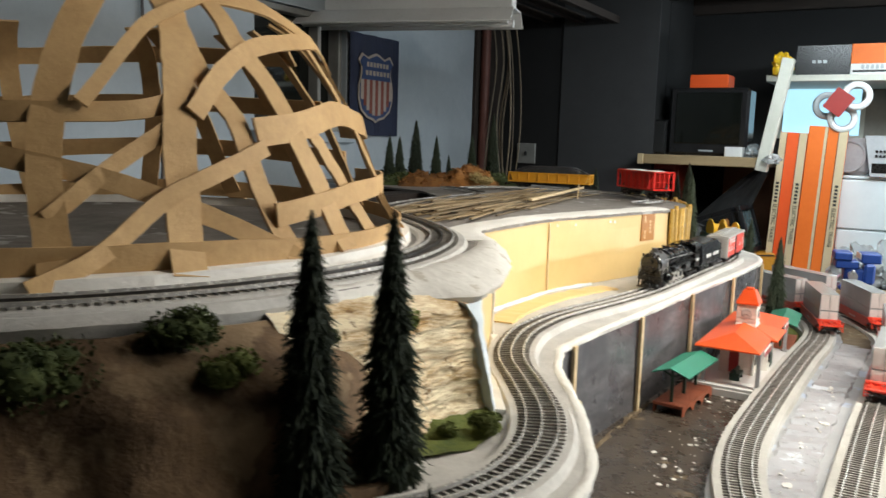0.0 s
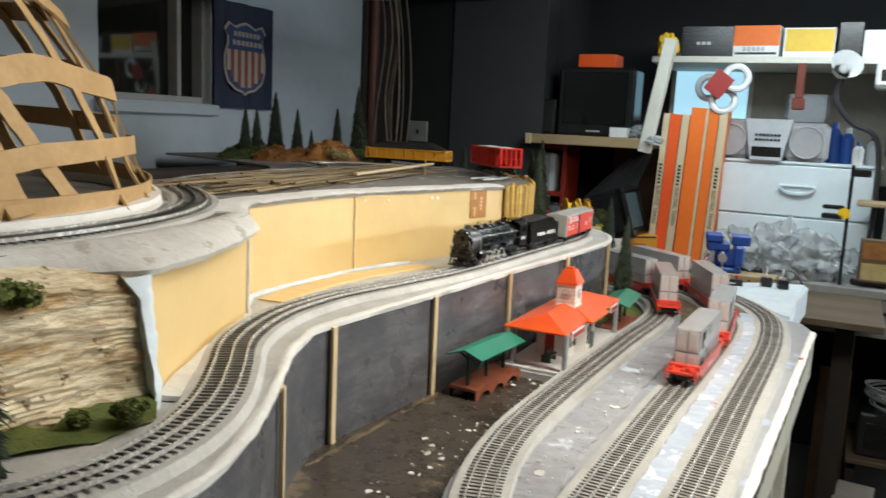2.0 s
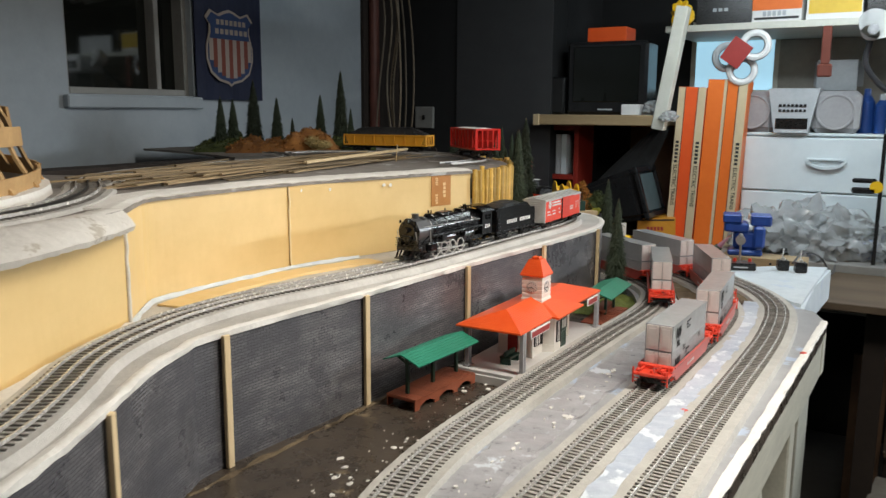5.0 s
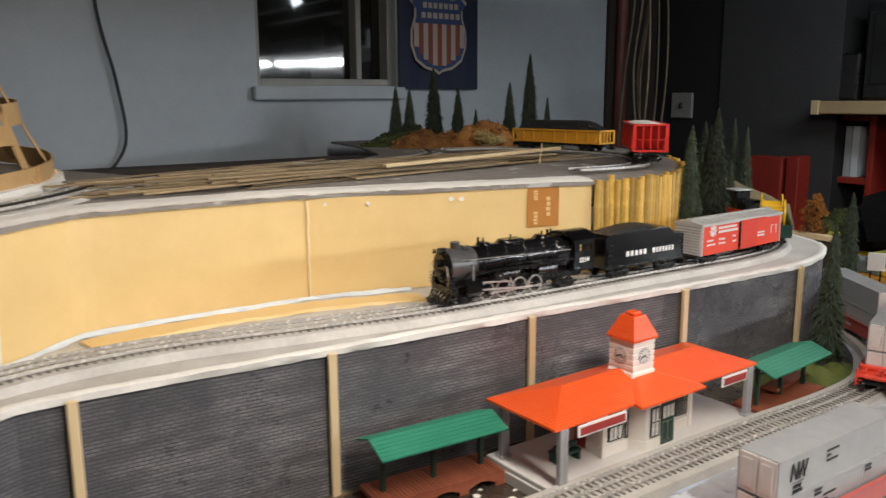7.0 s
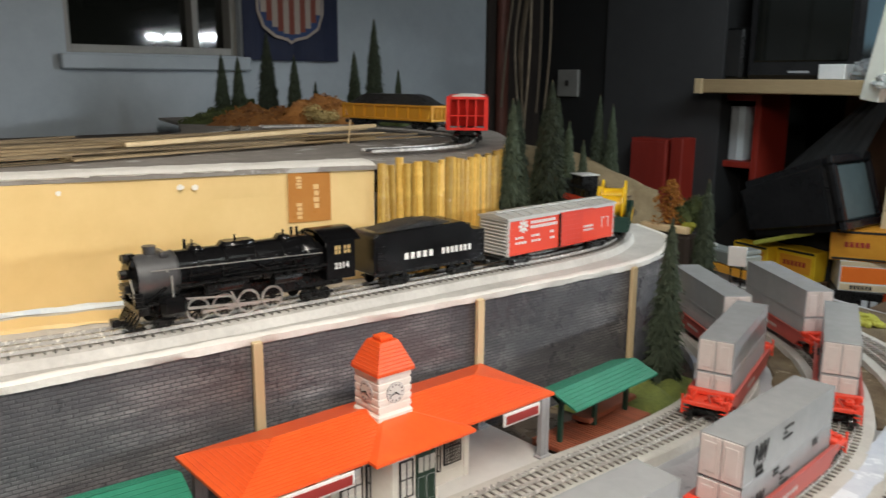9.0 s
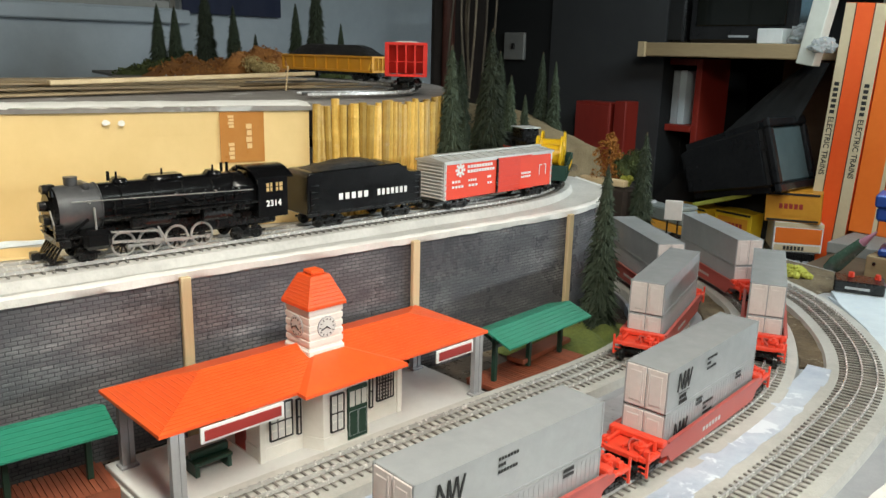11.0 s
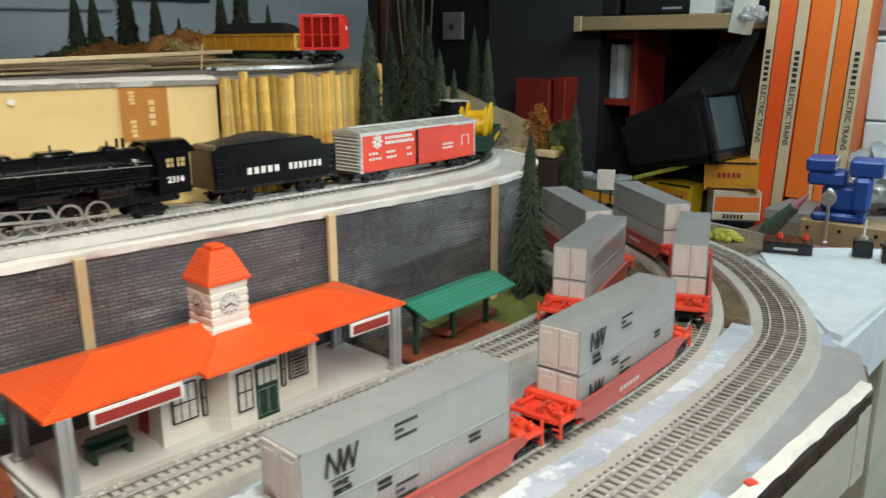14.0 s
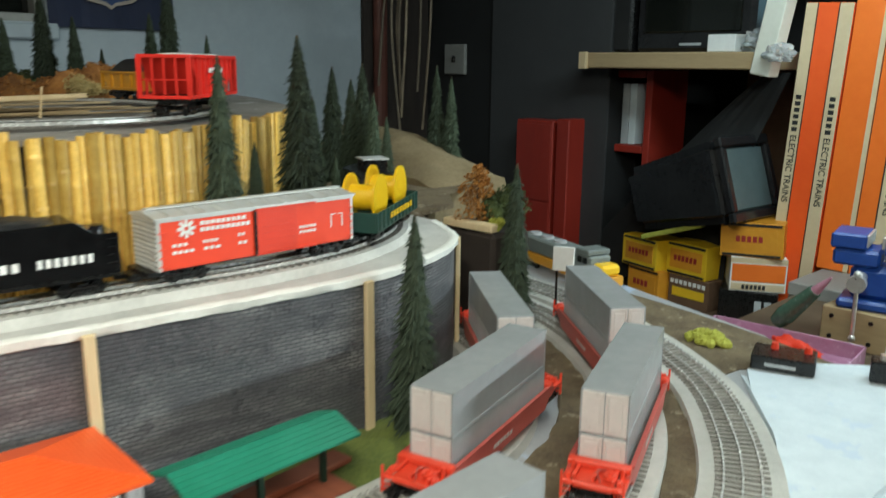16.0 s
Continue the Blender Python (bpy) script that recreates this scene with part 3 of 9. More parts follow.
SH = Matrix.Translation((0, -0.01, 0.165))
bm = bm_new()
yz_plate(bm, shield_outline(0.125), 0.024, 0.027)
bmesh.ops.transform(bm, matrix=SH, verts=bm.verts)
rim = part("shield_rim", bm, M["banner_pale"], ban, "pale shield outline")
bm = bm_new()
yz_plate(bm, shield_outline(0.116), 0.0275, 0.029)
bmesh.ops.transform(bm, matrix=SH, verts=bm.verts)
part("shield_field", bm, M["banner_blue"], ban, "blue shield field")
for i in range(11):
    y = -0.088 + i * 0.0176
    zb = -0.098 + 0.06 * (abs(y) / 0.09) ** 2.2
    bm = bm_new()
    box(bm, 0.0295, 0.0305, y - 0.0088, y + 0.0088, zb, 0.03)
    bmesh.ops.transform(bm, matrix=SH, verts=bm.verts)
    part("stripe", bm, M["banner_red" if i % 2 else "banner_pale"], ban)
for z0, half_w in ((0.076, 0.062), (0.046, 0.068)):
    bm = bm_new()
    for i in range(7):
        y = -half_w + i * half_w / 3.1
        box(bm, 0.0295, 0.0305, y, y + half_w * 0.22, z0, z0 + 0.017)
    bmesh.ops.transform(bm, matrix=SH, verts=bm.verts)
    pieces("print_bar", bm, M["banner_pale"], ban, "plain pale printed bar")

# loose cable that hangs down the west wall, and bundles in the corner
bm = bm_new()
ln = [(-1.797, 1.545, 2.0), (-1.797, 1.55, 1.62), (-1.795, 1.585, 1.42), (-1.795, 1.60, 1.28), (-1.795, 1.57, 1.21), (-1.795, 1.50, 1.14), (-1.795, 1.46, 1.0)]
tube(bm, ln, 0.004)
whole("wall_cable", bm, M["cable_dark"], "thin grey cable hanging down the blue-grey wall", "cable")
rnd = random.Random(5)
for i in range(7):
    bm = bm_new()
    x, y = -1.70 + rnd.uniform(-0.03, 0.05), 3.45 + rnd.uniform(-0.05, 0.06)
    low = rnd.uniform(1.05, 1.28)
    tube(bm, [(x - 0.05, y, 2.05), (x, y, 1.75), (x + rnd.uniform(-0.03, 0.03), y - 0.02, 1.45), (x + rnd.uniform(-0.05, 0.05), y - 0.03, low)], 0.004, 0.03)
    whole("hanging_cable", bm, M["cable"], "loose pale cable hanging in the room corner", "cable", group="cables in the corner")
bm = bm_new()
cyl(bm, 0.022, 2.0, Matrix.Translation((-1.775, 3.40, 1.0)), seg=12)
whole("corner_pipe", bm, M["pipe_red"], "dark red-brown vertical pipe in the room corner", "pipe")
bm = bm_new()
box(bm, -1.70, -1.605, 3.606, 3.62, 1.287, 1.382, 0.003)
sw = whole("switch_plate", bm, M["frame_grey"], "grey metal switch plate on the dark wall", "switch")
bm = bm_new()
box(bm, -1.658, -1.646, 3.598, 3.607, 1.325, 1.345, 0.002)
part("toggle", bm, M["black_matt"], sw)

# hanging shop light over the upper level
fx = thing("shop_light", "white enamel hanging shop light, seen from its end", "lamp", Matrix.Translation((-1.25, 2.47, 1.76)) @ pose(0, 0, 0, 0, 0, 14))
bm = bm_new()
pr = [(-0.10, 0.0), (-0.055, 0.045), (0.055, 0.045), (0.10, 0.0), (0.097, -0.004), (0.053, 0.040), (-0.053, 0.040), (-0.097, -0.004)]
rows = [[bm.verts.new((x, a, b)) for a, b in pr] for x in (-0.85, 0.07)]
for j in range(8):
    bm.faces.new((rows[0][j], rows[0][(j + 1) % 8], rows[1][(j + 1) % 8], rows[1][j]))
for r in rows:
    bm.faces.new((r[0], r[1], r[6], r[7])), bm.faces.new((r[1], r[2], r[5], r[6])), bm.faces.new((r[2], r[3], r[4], r[5]))
part("reflector", bm, M["lamp_white"], fx)
bm = bm_new()
box(bm, -0.84, 0.06, -0.03, 0.03, 0.046, 0.085, 0.004)
part("ballast_box", bm, M["lamp_white"], fx)
for x in (-0.7, -0.05):
    bm = bm_new()
    cyl_between(bm, (x, 0, 0.085), (x, 0, 0.26), 0.002, 6)
    part("chain", bm, M["steel"], fx)
for y in (-0.045, 0.045):
    bm = bm_new()
    cyl_between(bm, (-0.82, y, 0.006), (0.05, y, 0.006), 0.013, 12)
    part("tube", bm, M["lamp_white"], fx, "unlit white tube")


def lit_fixture(m, length, label):
    f = thing("tube_fixture", label, "lamp", m)
    b = bm_new()
    box(b, -length / 2, length / 2, -0.04, 0.04, 0.015, 0.07, 0.005)
    part("housing", b, M["lamp_white"], f)
    for x in (-length * 0.4, length * 0.4):
        b = bm_new()
        cyl_between(b, (x, 0, 0.068), (x, 0, 2.2195 - m.translation.z), 0.004, 6)
        part("hanger_rod", b, M["steel"], f)
    for y in (-0.018, 0.018):
        b = bm_new()
        cyl_between(b, (-length / 2 + 0.02, y, 0.0), (length / 2 - 0.02, y, 0.0), 0.010, 10)
        part("tube", b, M["tube"], f, "lit fluorescent tube")
    return f


lit_fixture(pose(2.645, 4.705, 1.74, 0, 0, 17.5), 1.5, "long lit twin-tube fluorescent fixture over the workshop")
lit_fixture(pose(0.05, 3.05, 1.965, 0, 0, 0), 1.2, "lit twin-tube fluorescent fixture before the workbench")
lit_fixture(pose(0.305, 1.48, 2.035, 0, 0, 90), 1.3, "lit twin-tube fluorescent fixture over the aisle")

# ---- lower deck ----
deck_right = [(0.075, 0.2), (0.085, 0.9), (0.092, 1.22), (0.104, 1.58), (0.118, 2.0), (0.126, 2.27)]
bm = bm_new()
plate(bm, [(-1.2, 0.2)] + deck_right + [(0.10, 2.34), (0.07, 2.36), (0.0, 2.60), (-0.07, 2.785), (-0.2, 2.84), (-0.5, 2.92), (-1.2, 2.98)], LOW - 0.018, LOW)
whole("deck_lower", bm, M["deck_dark"], "dark brown painted plywood deck of the lower level", "deck", kind="structure")
bm = bm_new()
for a, b in zip(deck_right, deck_right[1:]):
    bar_between(bm, (a[0] - 0.019, a[1], DECK - 0.062), (b[0] - 0.019, b[1], DECK - 0.062), 0.036, 0.08, 0.0)
bar_between(bm, (0.126, 2.25, DECK - 0.062), (-0.3, 2.27, DECK - 0.062), 0.036, 0.08)
whole("deck_fascia", bm, M["fascia"], "pale green painted timber edge below the lower deck", "trim", kind="structure")
for x, y in ((0.06, 0.75), (0.075, 1.95)):
    lg = thing("deck_leg", "pale green timber leg with a slanted brace under the deck", "table leg", Matrix.Translation((x, y, 0)))
    bm = bm_new()
    box(bm, -0.035, 0.035, -0.035, 0.035, 0, DECK - 0.103, 0.003)
    part("post", bm, M["fascia"], lg)
    bm = bm_new()
    bar_between(bm, (0, -0.036, DECK - 0.42), (0, -0.28, DECK - 0.12), 0.05, 0.03, 0.002)
    part("brace", bm, M["fascia"], lg)

# painted ground on the deck: grey yard paint, bluish wash between the tracks, white rim
GREY_EDGE = [(-0.15, 0.55), (-0.185, 0.80), (-0.208, 1.04), (-0.232, 1.14), (-0.245, 1.25), (-0.247, 1.40), (-0.245, 1.58), (-0.236, 1.75), (-0.225, 1.98),
             (-0.232, 2.12), (-0.25, 2.22), (-0.31, 2.34), (-0.40, 2.42), (-0.52, 2.45), (-0.80, 2.46)]
edge = [(p.x, p.y) for p in spline(GREY_EDGE, 0.03)]
bm = bm_new()
plate(bm, edge[::-1] + [(0.07, 0.55), (0.08, 0.9), (0.088, 1.22), (0.10, 1.58), (0.113, 2.0), (0.121, 2.26), (0.095, 2.33), (0.06, 2.35), (-0.06, 2.71), (-0.2, 2.82), (-0.5, 2.90), (-0.8, 2.93)],
      LOW + 0.0003, DECK + 0.005)
whole("yard_ground", bm, M["deck_grey"], "grey painted yard surface with bluish smears", "ground", kind="structure")


def strip(name, line, w0, w1, z0, z1, material, label, category="ground", wob=0.0, step=0.02, kind="structure", seed=1):
    b = bm_new()
    sweep(b, spline(line, step), [(w0, z0), (w0 + 0.003 * (1 if w0 < w1 else -1), z1), (w1 - 0.003 * (1 if w0 < w1 else -1), z1), (w1, z0)], 0, wobble=wob, seed=seed)
    return whole(name, b, material, label, category, kind=kind)


TRACK_L = [(-0.05, 0.80), (-0.12, 0.94), (-0.155, 1.04), (-0.185, 1.13), (-0.207, 1.23), (-0.219, 1.37), (-0.217, 1.62), (-0.209, 1.90), (-0.200, 2.08), (-0.206, 2.20),
           (-0.236, 2.31), (-0.30, 2.395), (-0.38, 2.455), (-0.50, 2.50), (-0.72, 2.52)]
TRACK_M = [(-0.068, 0.45), (-0.066, 0.80), (-0.064, 1.15), (-0.06, 1.49), (-0.053, 1.69), (-0.047, 1.90), (-0.044, 2.05), (-0.055, 2.19), (-0.092, 2.31), (-0.15, 2.42),
           (-0.22, 2.503), (-0.30, 2.565), (-0.42, 2.625), (-0.60, 2.67), (-0.80, 2.68)]
TRACK_R = [(0.028, 0.45), (0.03, 0.80), (0.036, 1.19), (0.042, 1.57), (0.050, 1.93), (0.047, 2.10), (0.033, 2.25), (0.003, 2.352), (-0.049, 2.448), (-0.130, 2.550),
           (-0.205, 2.610), (-0.300, 2.665), (-0.45, 2.725), (-0.80, 2.78)]
TRACK_MID = [(-0.74, 0.27), (-0.57, 0.375), (-0.445, 0.470), (-0.366, 0.550), (-0.322, 0.615), (-0.303, 0.68), (-0.304, 0.74), (-0.319, 0.80), (-0.350, 0.865), (-0.400, 0.938), (-0.450, 1.006),
             (-0.483, 1.076), (-0.505, 1.154), (-0.511, 1.22), (-0.508, 1.301), (-0.482, 1.44), (-0.459, 1.579), (-0.449, 1.717), (-0.442, 1.874), (-0.434, 2.048),
             (-0.428, 2.16), (-0.440, 2.27), (-0.49, 2.37), (-0.58, 2.44), (-0.70, 2.48), (-0.90, 2.50)]
TRACK_TOP = [(-1.40, 0.20), (-1.20, 0.24), (-1.0225, 0.257), (-0.884, 0.288), (-0.757, 0.354), (-0.653, 0.45), (-0.589, 0.544), (-0.546, 0.65), (-0.526, 0.762), (-0.530, 0.876), (-0.558, 0.986),
             (-0.598, 1.073), (-0.653, 1.15), (-0.74, 1.232), (-0.85, 1.315), (-0.93, 1.42), (-0.97, 1.58), (-0.98, 1.74), (-0.99, 1.90), (-1.06, 2.02), (-1.2, 2.1)]
TRACK_TOP_B = [(-0.600, 1.98), (-0.590, 2.06), (-0.603, 2.135), (-0.647, 2.194), (-0.700, 2.246), (-0.760, 2.288), (-0.85, 2.308), (-0.945, 2.308), (-1.05, 2.285), (-1.12, 2.22), (-1.15, 2.12)]
for line, w in ((TRACK_L, 0.037), (TRACK_M, 0.038), (TRACK_R, 0.040)):
    strip("roadbed", line, -w, w, DECK + 0.004, DECK + 0.0147, M["roadbed"], "pale grey painted raised roadbed under the track", "roadbed")
strip("wash_strip", [(-0.125, 1.05), (-0.143, 1.30), (-0.14, 1.6), (-0.125, 1.95), (-0.118, 2.12)], -0.034, 0.030, DECK + 0.004, DECK + 0.0085, M["wash_grey"],
      "dull grey-blue wash of paint between the tracks", wob=0.0035)
strip("wash_strip", [(-0.012, 1.0), (-0.010, 1.35), (-0.004, 1.6), (0.002, 1.9), (0.0, 2.08), (-0.012, 2.22), (-0.027, 2.31)], -0.019, 0.016, DECK + 0.004, DECK + 0.0150, M["foam_blue"],
      "bluish white wash of paint between the tracks", wob=0.0022, seed=3)
strip("dirt_strip", [(-0.034, 2.32), (-0.070, 2.39), (-0.112, 2.452), (-0.19, 2.540), (-0.275, 2.602), (-0.36, 2.645)], -0.020, 0.020, DECK + 0.004, DECK + 0.009, M["dirt"],
      "brown scattered dirt between the curved tracks", wob=0.003)
strip("dirt_strip", [(-0.122, 2.10), (-0.128, 2.20), (-0.158, 2.32), (-0.205, 2.42), (-0.27, 2.485), (-0.36, 2.54), (-0.5, 2.58)], -0.030, 0.032, DECK + 0.004, DECK + 0.008, M["dirt"],
      "brown scattered dirt between the curved tracks", wob=0.003, seed=4)
strip("white_rim", [(0.080, 0.55), (0.0905, 1.22), (0.1025, 1.58), (0.1165, 2.0), (0.1245, 2.25)], -0.010, 0.005, DECK + 0.003, DECK + 0.0075, M["plaster"],
      "ragged white paint along the deck edge", "trim", wob=0.0012)
strip("wall_foot_earth", [(-0.418, 1.10), (-0.409, 1.42), (-0.395, 1.60)], -0.003, 0.004, LOW + 0.0003, LOW + 0.0012, M["dirt"], "tan earth along the foot of the brick wall", wob=0.004)
rnd = random.Random(8)
bm = bm_new()
for i in range(85):
    y = rnd.uniform(1.02, 1.62)
    x = -0.262 - abs(rnd.gauss(0, 0.042)) - (0.012 if y < 1.2 else 0)
    if x < -0.38:
        continue
    r = rnd.choice((0.0008, 0.0010, 0.0012, 0.0016, 0.0022, 0.0042))
    k = 8
    ph, ex = rnd.uniform(0, 6), rnd.uniform(1.0, 2.0)
    pts = [(x + r * rnd.uniform(0.6, 1.2) * math.cos(2 * math.pi * j / k), y + ex * r * rnd.uniform(0.6, 1.2) * math.sin(2 * math.pi * j / k)) for j in range(k)]
    plate(bm, pts, LOW + 0.0003, LOW + 0.0012)
for i in range(46):
    y = rnd.uniform(1.02, 1.75)
    x = -0.138 + rnd.gauss(0, 0.012)
    r = rnd.choice((0.0008, 0.0012, 0.0018, 0.0026, 0.0045))
    k = 10
    ex = rnd.uniform(1.0, 2.4)
    pts = [(x + r * rnd.uniform(0.5, 1.25) * math.cos(2 * math.pi * j / k), y + ex * r * rnd.uniform(0.5, 1.25) * math.sin(2 * math.pi * j / k)) for j in range(k)]
    plate(bm, pts, DECK + 0.0080, DECK + 0.0100)
whole("paint_flecks", bm, M["plaster"], "scattered cream paint and plaster flecks on the deck", "flecks", kind="stuff")
bm = bm_new()
plate(bm, [(0.001, 1.586), (0.008, 1.583), (0.012, 1.590), (0.004, 1.593)], DECK + 0.0151, DECK + 0.0156)
whole("red_mark", bm, M["well_red"], "small red paint mark beside the track", "mark")
bm = bm_new()
plate(bm, [(0.108, 1.984), (0.114, 1.980), (0.118, 1.989), (0.111, 1.993)], DECK + 0.0072, DECK + 0.0092)
whole("red_mark", bm, M["well_red"], "small red paint mark beside the deck edge", "mark")

bm = bm_new()
edge = [(p.x, p.y) for p in spline([(-0.165, 2.625), (-0.24, 2.675), (-0.33, 2.715), (-0.46, 2.76)], 0.02)]
plate(bm, edge + [(-0.45, 2.855), (-0.33, 2.838), (-0.20, 2.812), (-0.085, 2.775), (-0.12, 2.72), (-0.16, 2.67)], DECK + 0.0046, DECK + 0.0066)
whole("earth_patch", bm, M["dirt"], "bare brown earth at the corner of the lower deck", "ground", kind="structure")
# white foam board at the corner, under the throttles
bm = bm_new()
pts = [(0.075, 2.345), (0.070, 2.60), (0.085, 2.86), (0.0, 2.83), (-0.062, 2.79), (-0.10, 2.745), (-0.158, 2.665), (-0.112, 2.602), (-0.045, 2.515), (0.010, 2.42), (0.042, 2.362)]
n = len(pts)
plate(bm, pts, DECK - 0.075, DECK + 0.012)
bmesh.ops.bevel(bm, geom=[e for e in bm.edges if all(v.co.z > DECK for v in e.verts)], offset=0.008, segments=2, affect="EDGES")
whole("foam_board", bm, M["snow"], "white and bluish painted foam board at the deck corner", "board")
bm = bm_new()
box(bm, 0.02, 0.06, 2.60, 2.84, 0.0, DECK - 0.076, 0.003)
whole("board_support", bm, M["fascia"], "pale green timber post under the foam board", "post")

# ---- brick wall and mid level ----
EDGE_MID = [(-0.66, 0.22), (-0.47, 0.33), (-0.335, 0.475), (-0.267, 0.595), (-0.246, 0.67), (-0.246, 0.735), (-0.266, 0.80), (-0.312, 0.895), (-0.352, 0.965), (-0.397, 1.040), (-0.424, 1.11),
            (-0.437, 1.17), (-0.416, 1.439), (-0.397, 1.706), (-0.372, 1.975), (-0.357, 2.20), (-0.362, 2.29), (-0.392, 2.385), (-0.445, 2.455), (-0.53, 2.50)]
edge_mid = spline(EDGE_MID, 0.015)
bm = bm_new()
sweep(bm, edge_mid, [(-0.002, LOW), (-0.002, MID - 0.008), (-0.010, MID - 0.008), (-0.010, LOW)], 0, uv=True)
whole("brick_wall", bm, M["brick"], "dark grey embossed brick retaining wall, scuffed pale in places", "retaining wall", kind="structure")
bm = bm_new()
back = [(-1.0, 2.52), (-1.2, 2.3), (-1.2, 1.2), (-1.3, 0.3), (-0.9, 0.12)]
plate(bm, [(p.x, p.y) for p in edge_mid] + back, MID - 0.0075, MID)
whole("deck_mid", bm, M["roadbed_mid"], "speckled grey shelf of the middle level", "deck", kind="structure")
bm = bm_new()
sweep(bm, edge_mid, [(-0.009, MID + 0.0003), (-0.007, MID + 0.0014), (-0.002, MID + 0.0018), (0.0025, MID), (0.0015, MID - 0.007), (-0.001, MID - 0.008), (-0.0015, MID - 0.001), (-0.006, MID + 0.0002)],
      0, wobble=0.0014, seed=2)
whole("shelf_edge_plaster", bm, M["plaster"], "ragged white plaster along the shelf edge", "trim", kind="structure", smooth=True)
bm = bm_new()
sweep(bm, spline(TRACK_MID, 0.015), [(-0.036, MID + 0.0003), (-0.031, MID + 0.0087), (0.031, MID + 0.0087), (0.036, MID + 0.0003)], 0)
whole("roadbed", bm, M["roadbed_mid"], "speckled grey raised roadbed of the middle track", "roadbed", kind="structure")
bm = bm_new()
edge = [(p.x, p.y) for p in spline([(-0.70, 0.345), (-0.55, 0.435), (-0.455, 0.515), (-0.395, 0.580), (-0.375, 0.625)], 0.02)]
plate(bm, edge + [(-0.46, 0.68), (-0.62, 0.64), (-0.90, 0.55), (-0.95, 0.32)], MID + 0.0002, MID + 0.0095)
whole("cliff_foot_earth", bm, M["earth"], "dark brown earth between the cliff and the middle track", "ground", kind="structure")
for x, y in ((-0.25, 0.67), (-0.345, 0.952), (-0.437, 1.176), (-0.416, 1.441), (-0.397, 1.703), (-0.374, 1.969), (-0.359, 2.25)):
    q, h = at_run(edge_mid, run_near(edge_mid, x, y))
    bm = bm_new()
    box(bm, -0.005, 0.005, -0.003, 0.003, 0, MID - LOW - 0.004, 0.0008)
    whole("wall_post", bm, M["post"], "slim pale wooden strip post on the brick wall", "post", pose(q.x + 0.0035 * math.sin(radians(h)), q.y - 0.0035 * math.cos(radians(h)), LOW, 0, 0, h), "posts on the brick wall")
bm = bm_new()
box(bm, -0.004, 0.004, -0.003, 0.003, 0, MID - LOW - 0.004, 0.0008)
q, h = at_run(edge_mid, run_near(edge_mid, -0.445, 2.455))
whole("wall_post", bm, M["post"], "slim pale wooden strip post at the wall's rounded end", "post", pose(q.x + 0.0035 * math.sin(radians(h)), q.y - 0.0035 * math.cos(radians(h)), LOW, 0, 0, h), "posts on the brick wall")

# ---- cardboard wall between middle and upper level ----
def card_panel(line, top0, top1, label, inset=0.0):
    """An upright sheet of cardboard along a line in plan; its top edge rises from top0 to top1."""
    b = bm_new()
    ln = spline(line, 0.015)
    k, rows = len(ln), []
    for i, p in enumerate(ln):
        s = side_of(ln, i)
        top = top0 + (top1 - top0) * i / (k - 1)
        row = []
        for j in range(6):
            d = 0.0016 * noise.noise(Vector((p.x * 9, p.y * 9, j * 0.7))) - inset * (j / 5) * (1 - i / (k - 1))
            row.append((p.x + s.x * d, p.y + s.y * d, MID + 0.001 + (top - MID - 0.001) * j / 5, s))
        rows.append([b.verts.new(v[:3]) for v in row] + [b.verts.new((x - q.x * 0.004, y - q.y * 0.004, z)) for x, y, z, q in row[::-1]])
    for r0, r1 in zip(rows, rows[1:]):
        for j in range(12):
            m2 = (j + 1) % 12
            b.faces.new((r0[j], r0[m2], r1[m2], r1[j]))
    b.faces.new(rows[0])
    b.faces.new(rows[-1][::-1])
    return whole("card_panel", b, M["card"], label, "cardboard panel", group="cardboard wall of the upper level")


card_panel([(-0.402, 0.838), (-0.478, 0.978), (-0.5478, 1.1365)], 1.222, 1.241, "tan cardboard panel tucked under the plaster lip", 0.014)
card_panel([(-0.549, 1.138), (-0.600, 1.198), (-0.630, 1.250), (-0.632, 1.38), (-0.626, 1.514)], 1.2408, 1.2408, "tan cardboard panel along the upper level")
card_panel([(-0.6258, 1.5148), (-0.590, 1.66), (-0.552, 1.80), (-0.513, 1.93)], 1.2408, 1.2408, "tan cardboard panel with a piece of orange tape")
strip("glue_line", [(-0.396, 0.838), (-0.434, 0.905), (-0.470, 0.978), (-0.508, 1.06), (-0.540, 1.13)], -0.006, 0.020, MID + 0.0005, MID + 0.007, M["plaster"],
      "white plaster fillet along the foot of the cardboard wall", "trim", wob=0.0025)
strip("glue_line", [(-0.541, 1.135), (-0.592, 1.198), (-0.620, 1.25), (-0.622, 1.38), (-0.616, 1.515), (-0.583, 1.65)], -0.008, 0.001, MID + 0.0005, MID + 0.005, M["snow"],
      "white plaster fillet along the foot of the cardboard wall", "trim", wob=0.002, seed=5)
bm = bm_new()
ph = [(-0.5462 + 0.0006 * math.sin(k * 1.9), 1.1372 + 0.0006 * math.cos(k * 2.7), MID + 0.003 + 0.0131 * k) for k in range(11)]
tube(bm, ph, 0.0024, 0.006, 7)
whole("seam_plaster", bm, M["plaster"], "white plaster filling the corner seam of two cardboard panels", "trim", kind="structure")
bm = bm_new()
tube(bm, [(-0.6235 + 0.0005 * math.sin(k * 1.7), 1.5145 + 0.0007 * math.cos(k * 2.3), MID + 0.003 + 0.0129 * k) for k in range(11)], 0.0018, 0.006, 7)
whole("seam_plaster", bm, M["card_smear"], "cream plaster smeared down the seam of the cardboard", "trim", kind="structure")
rnd = random.Random(17)
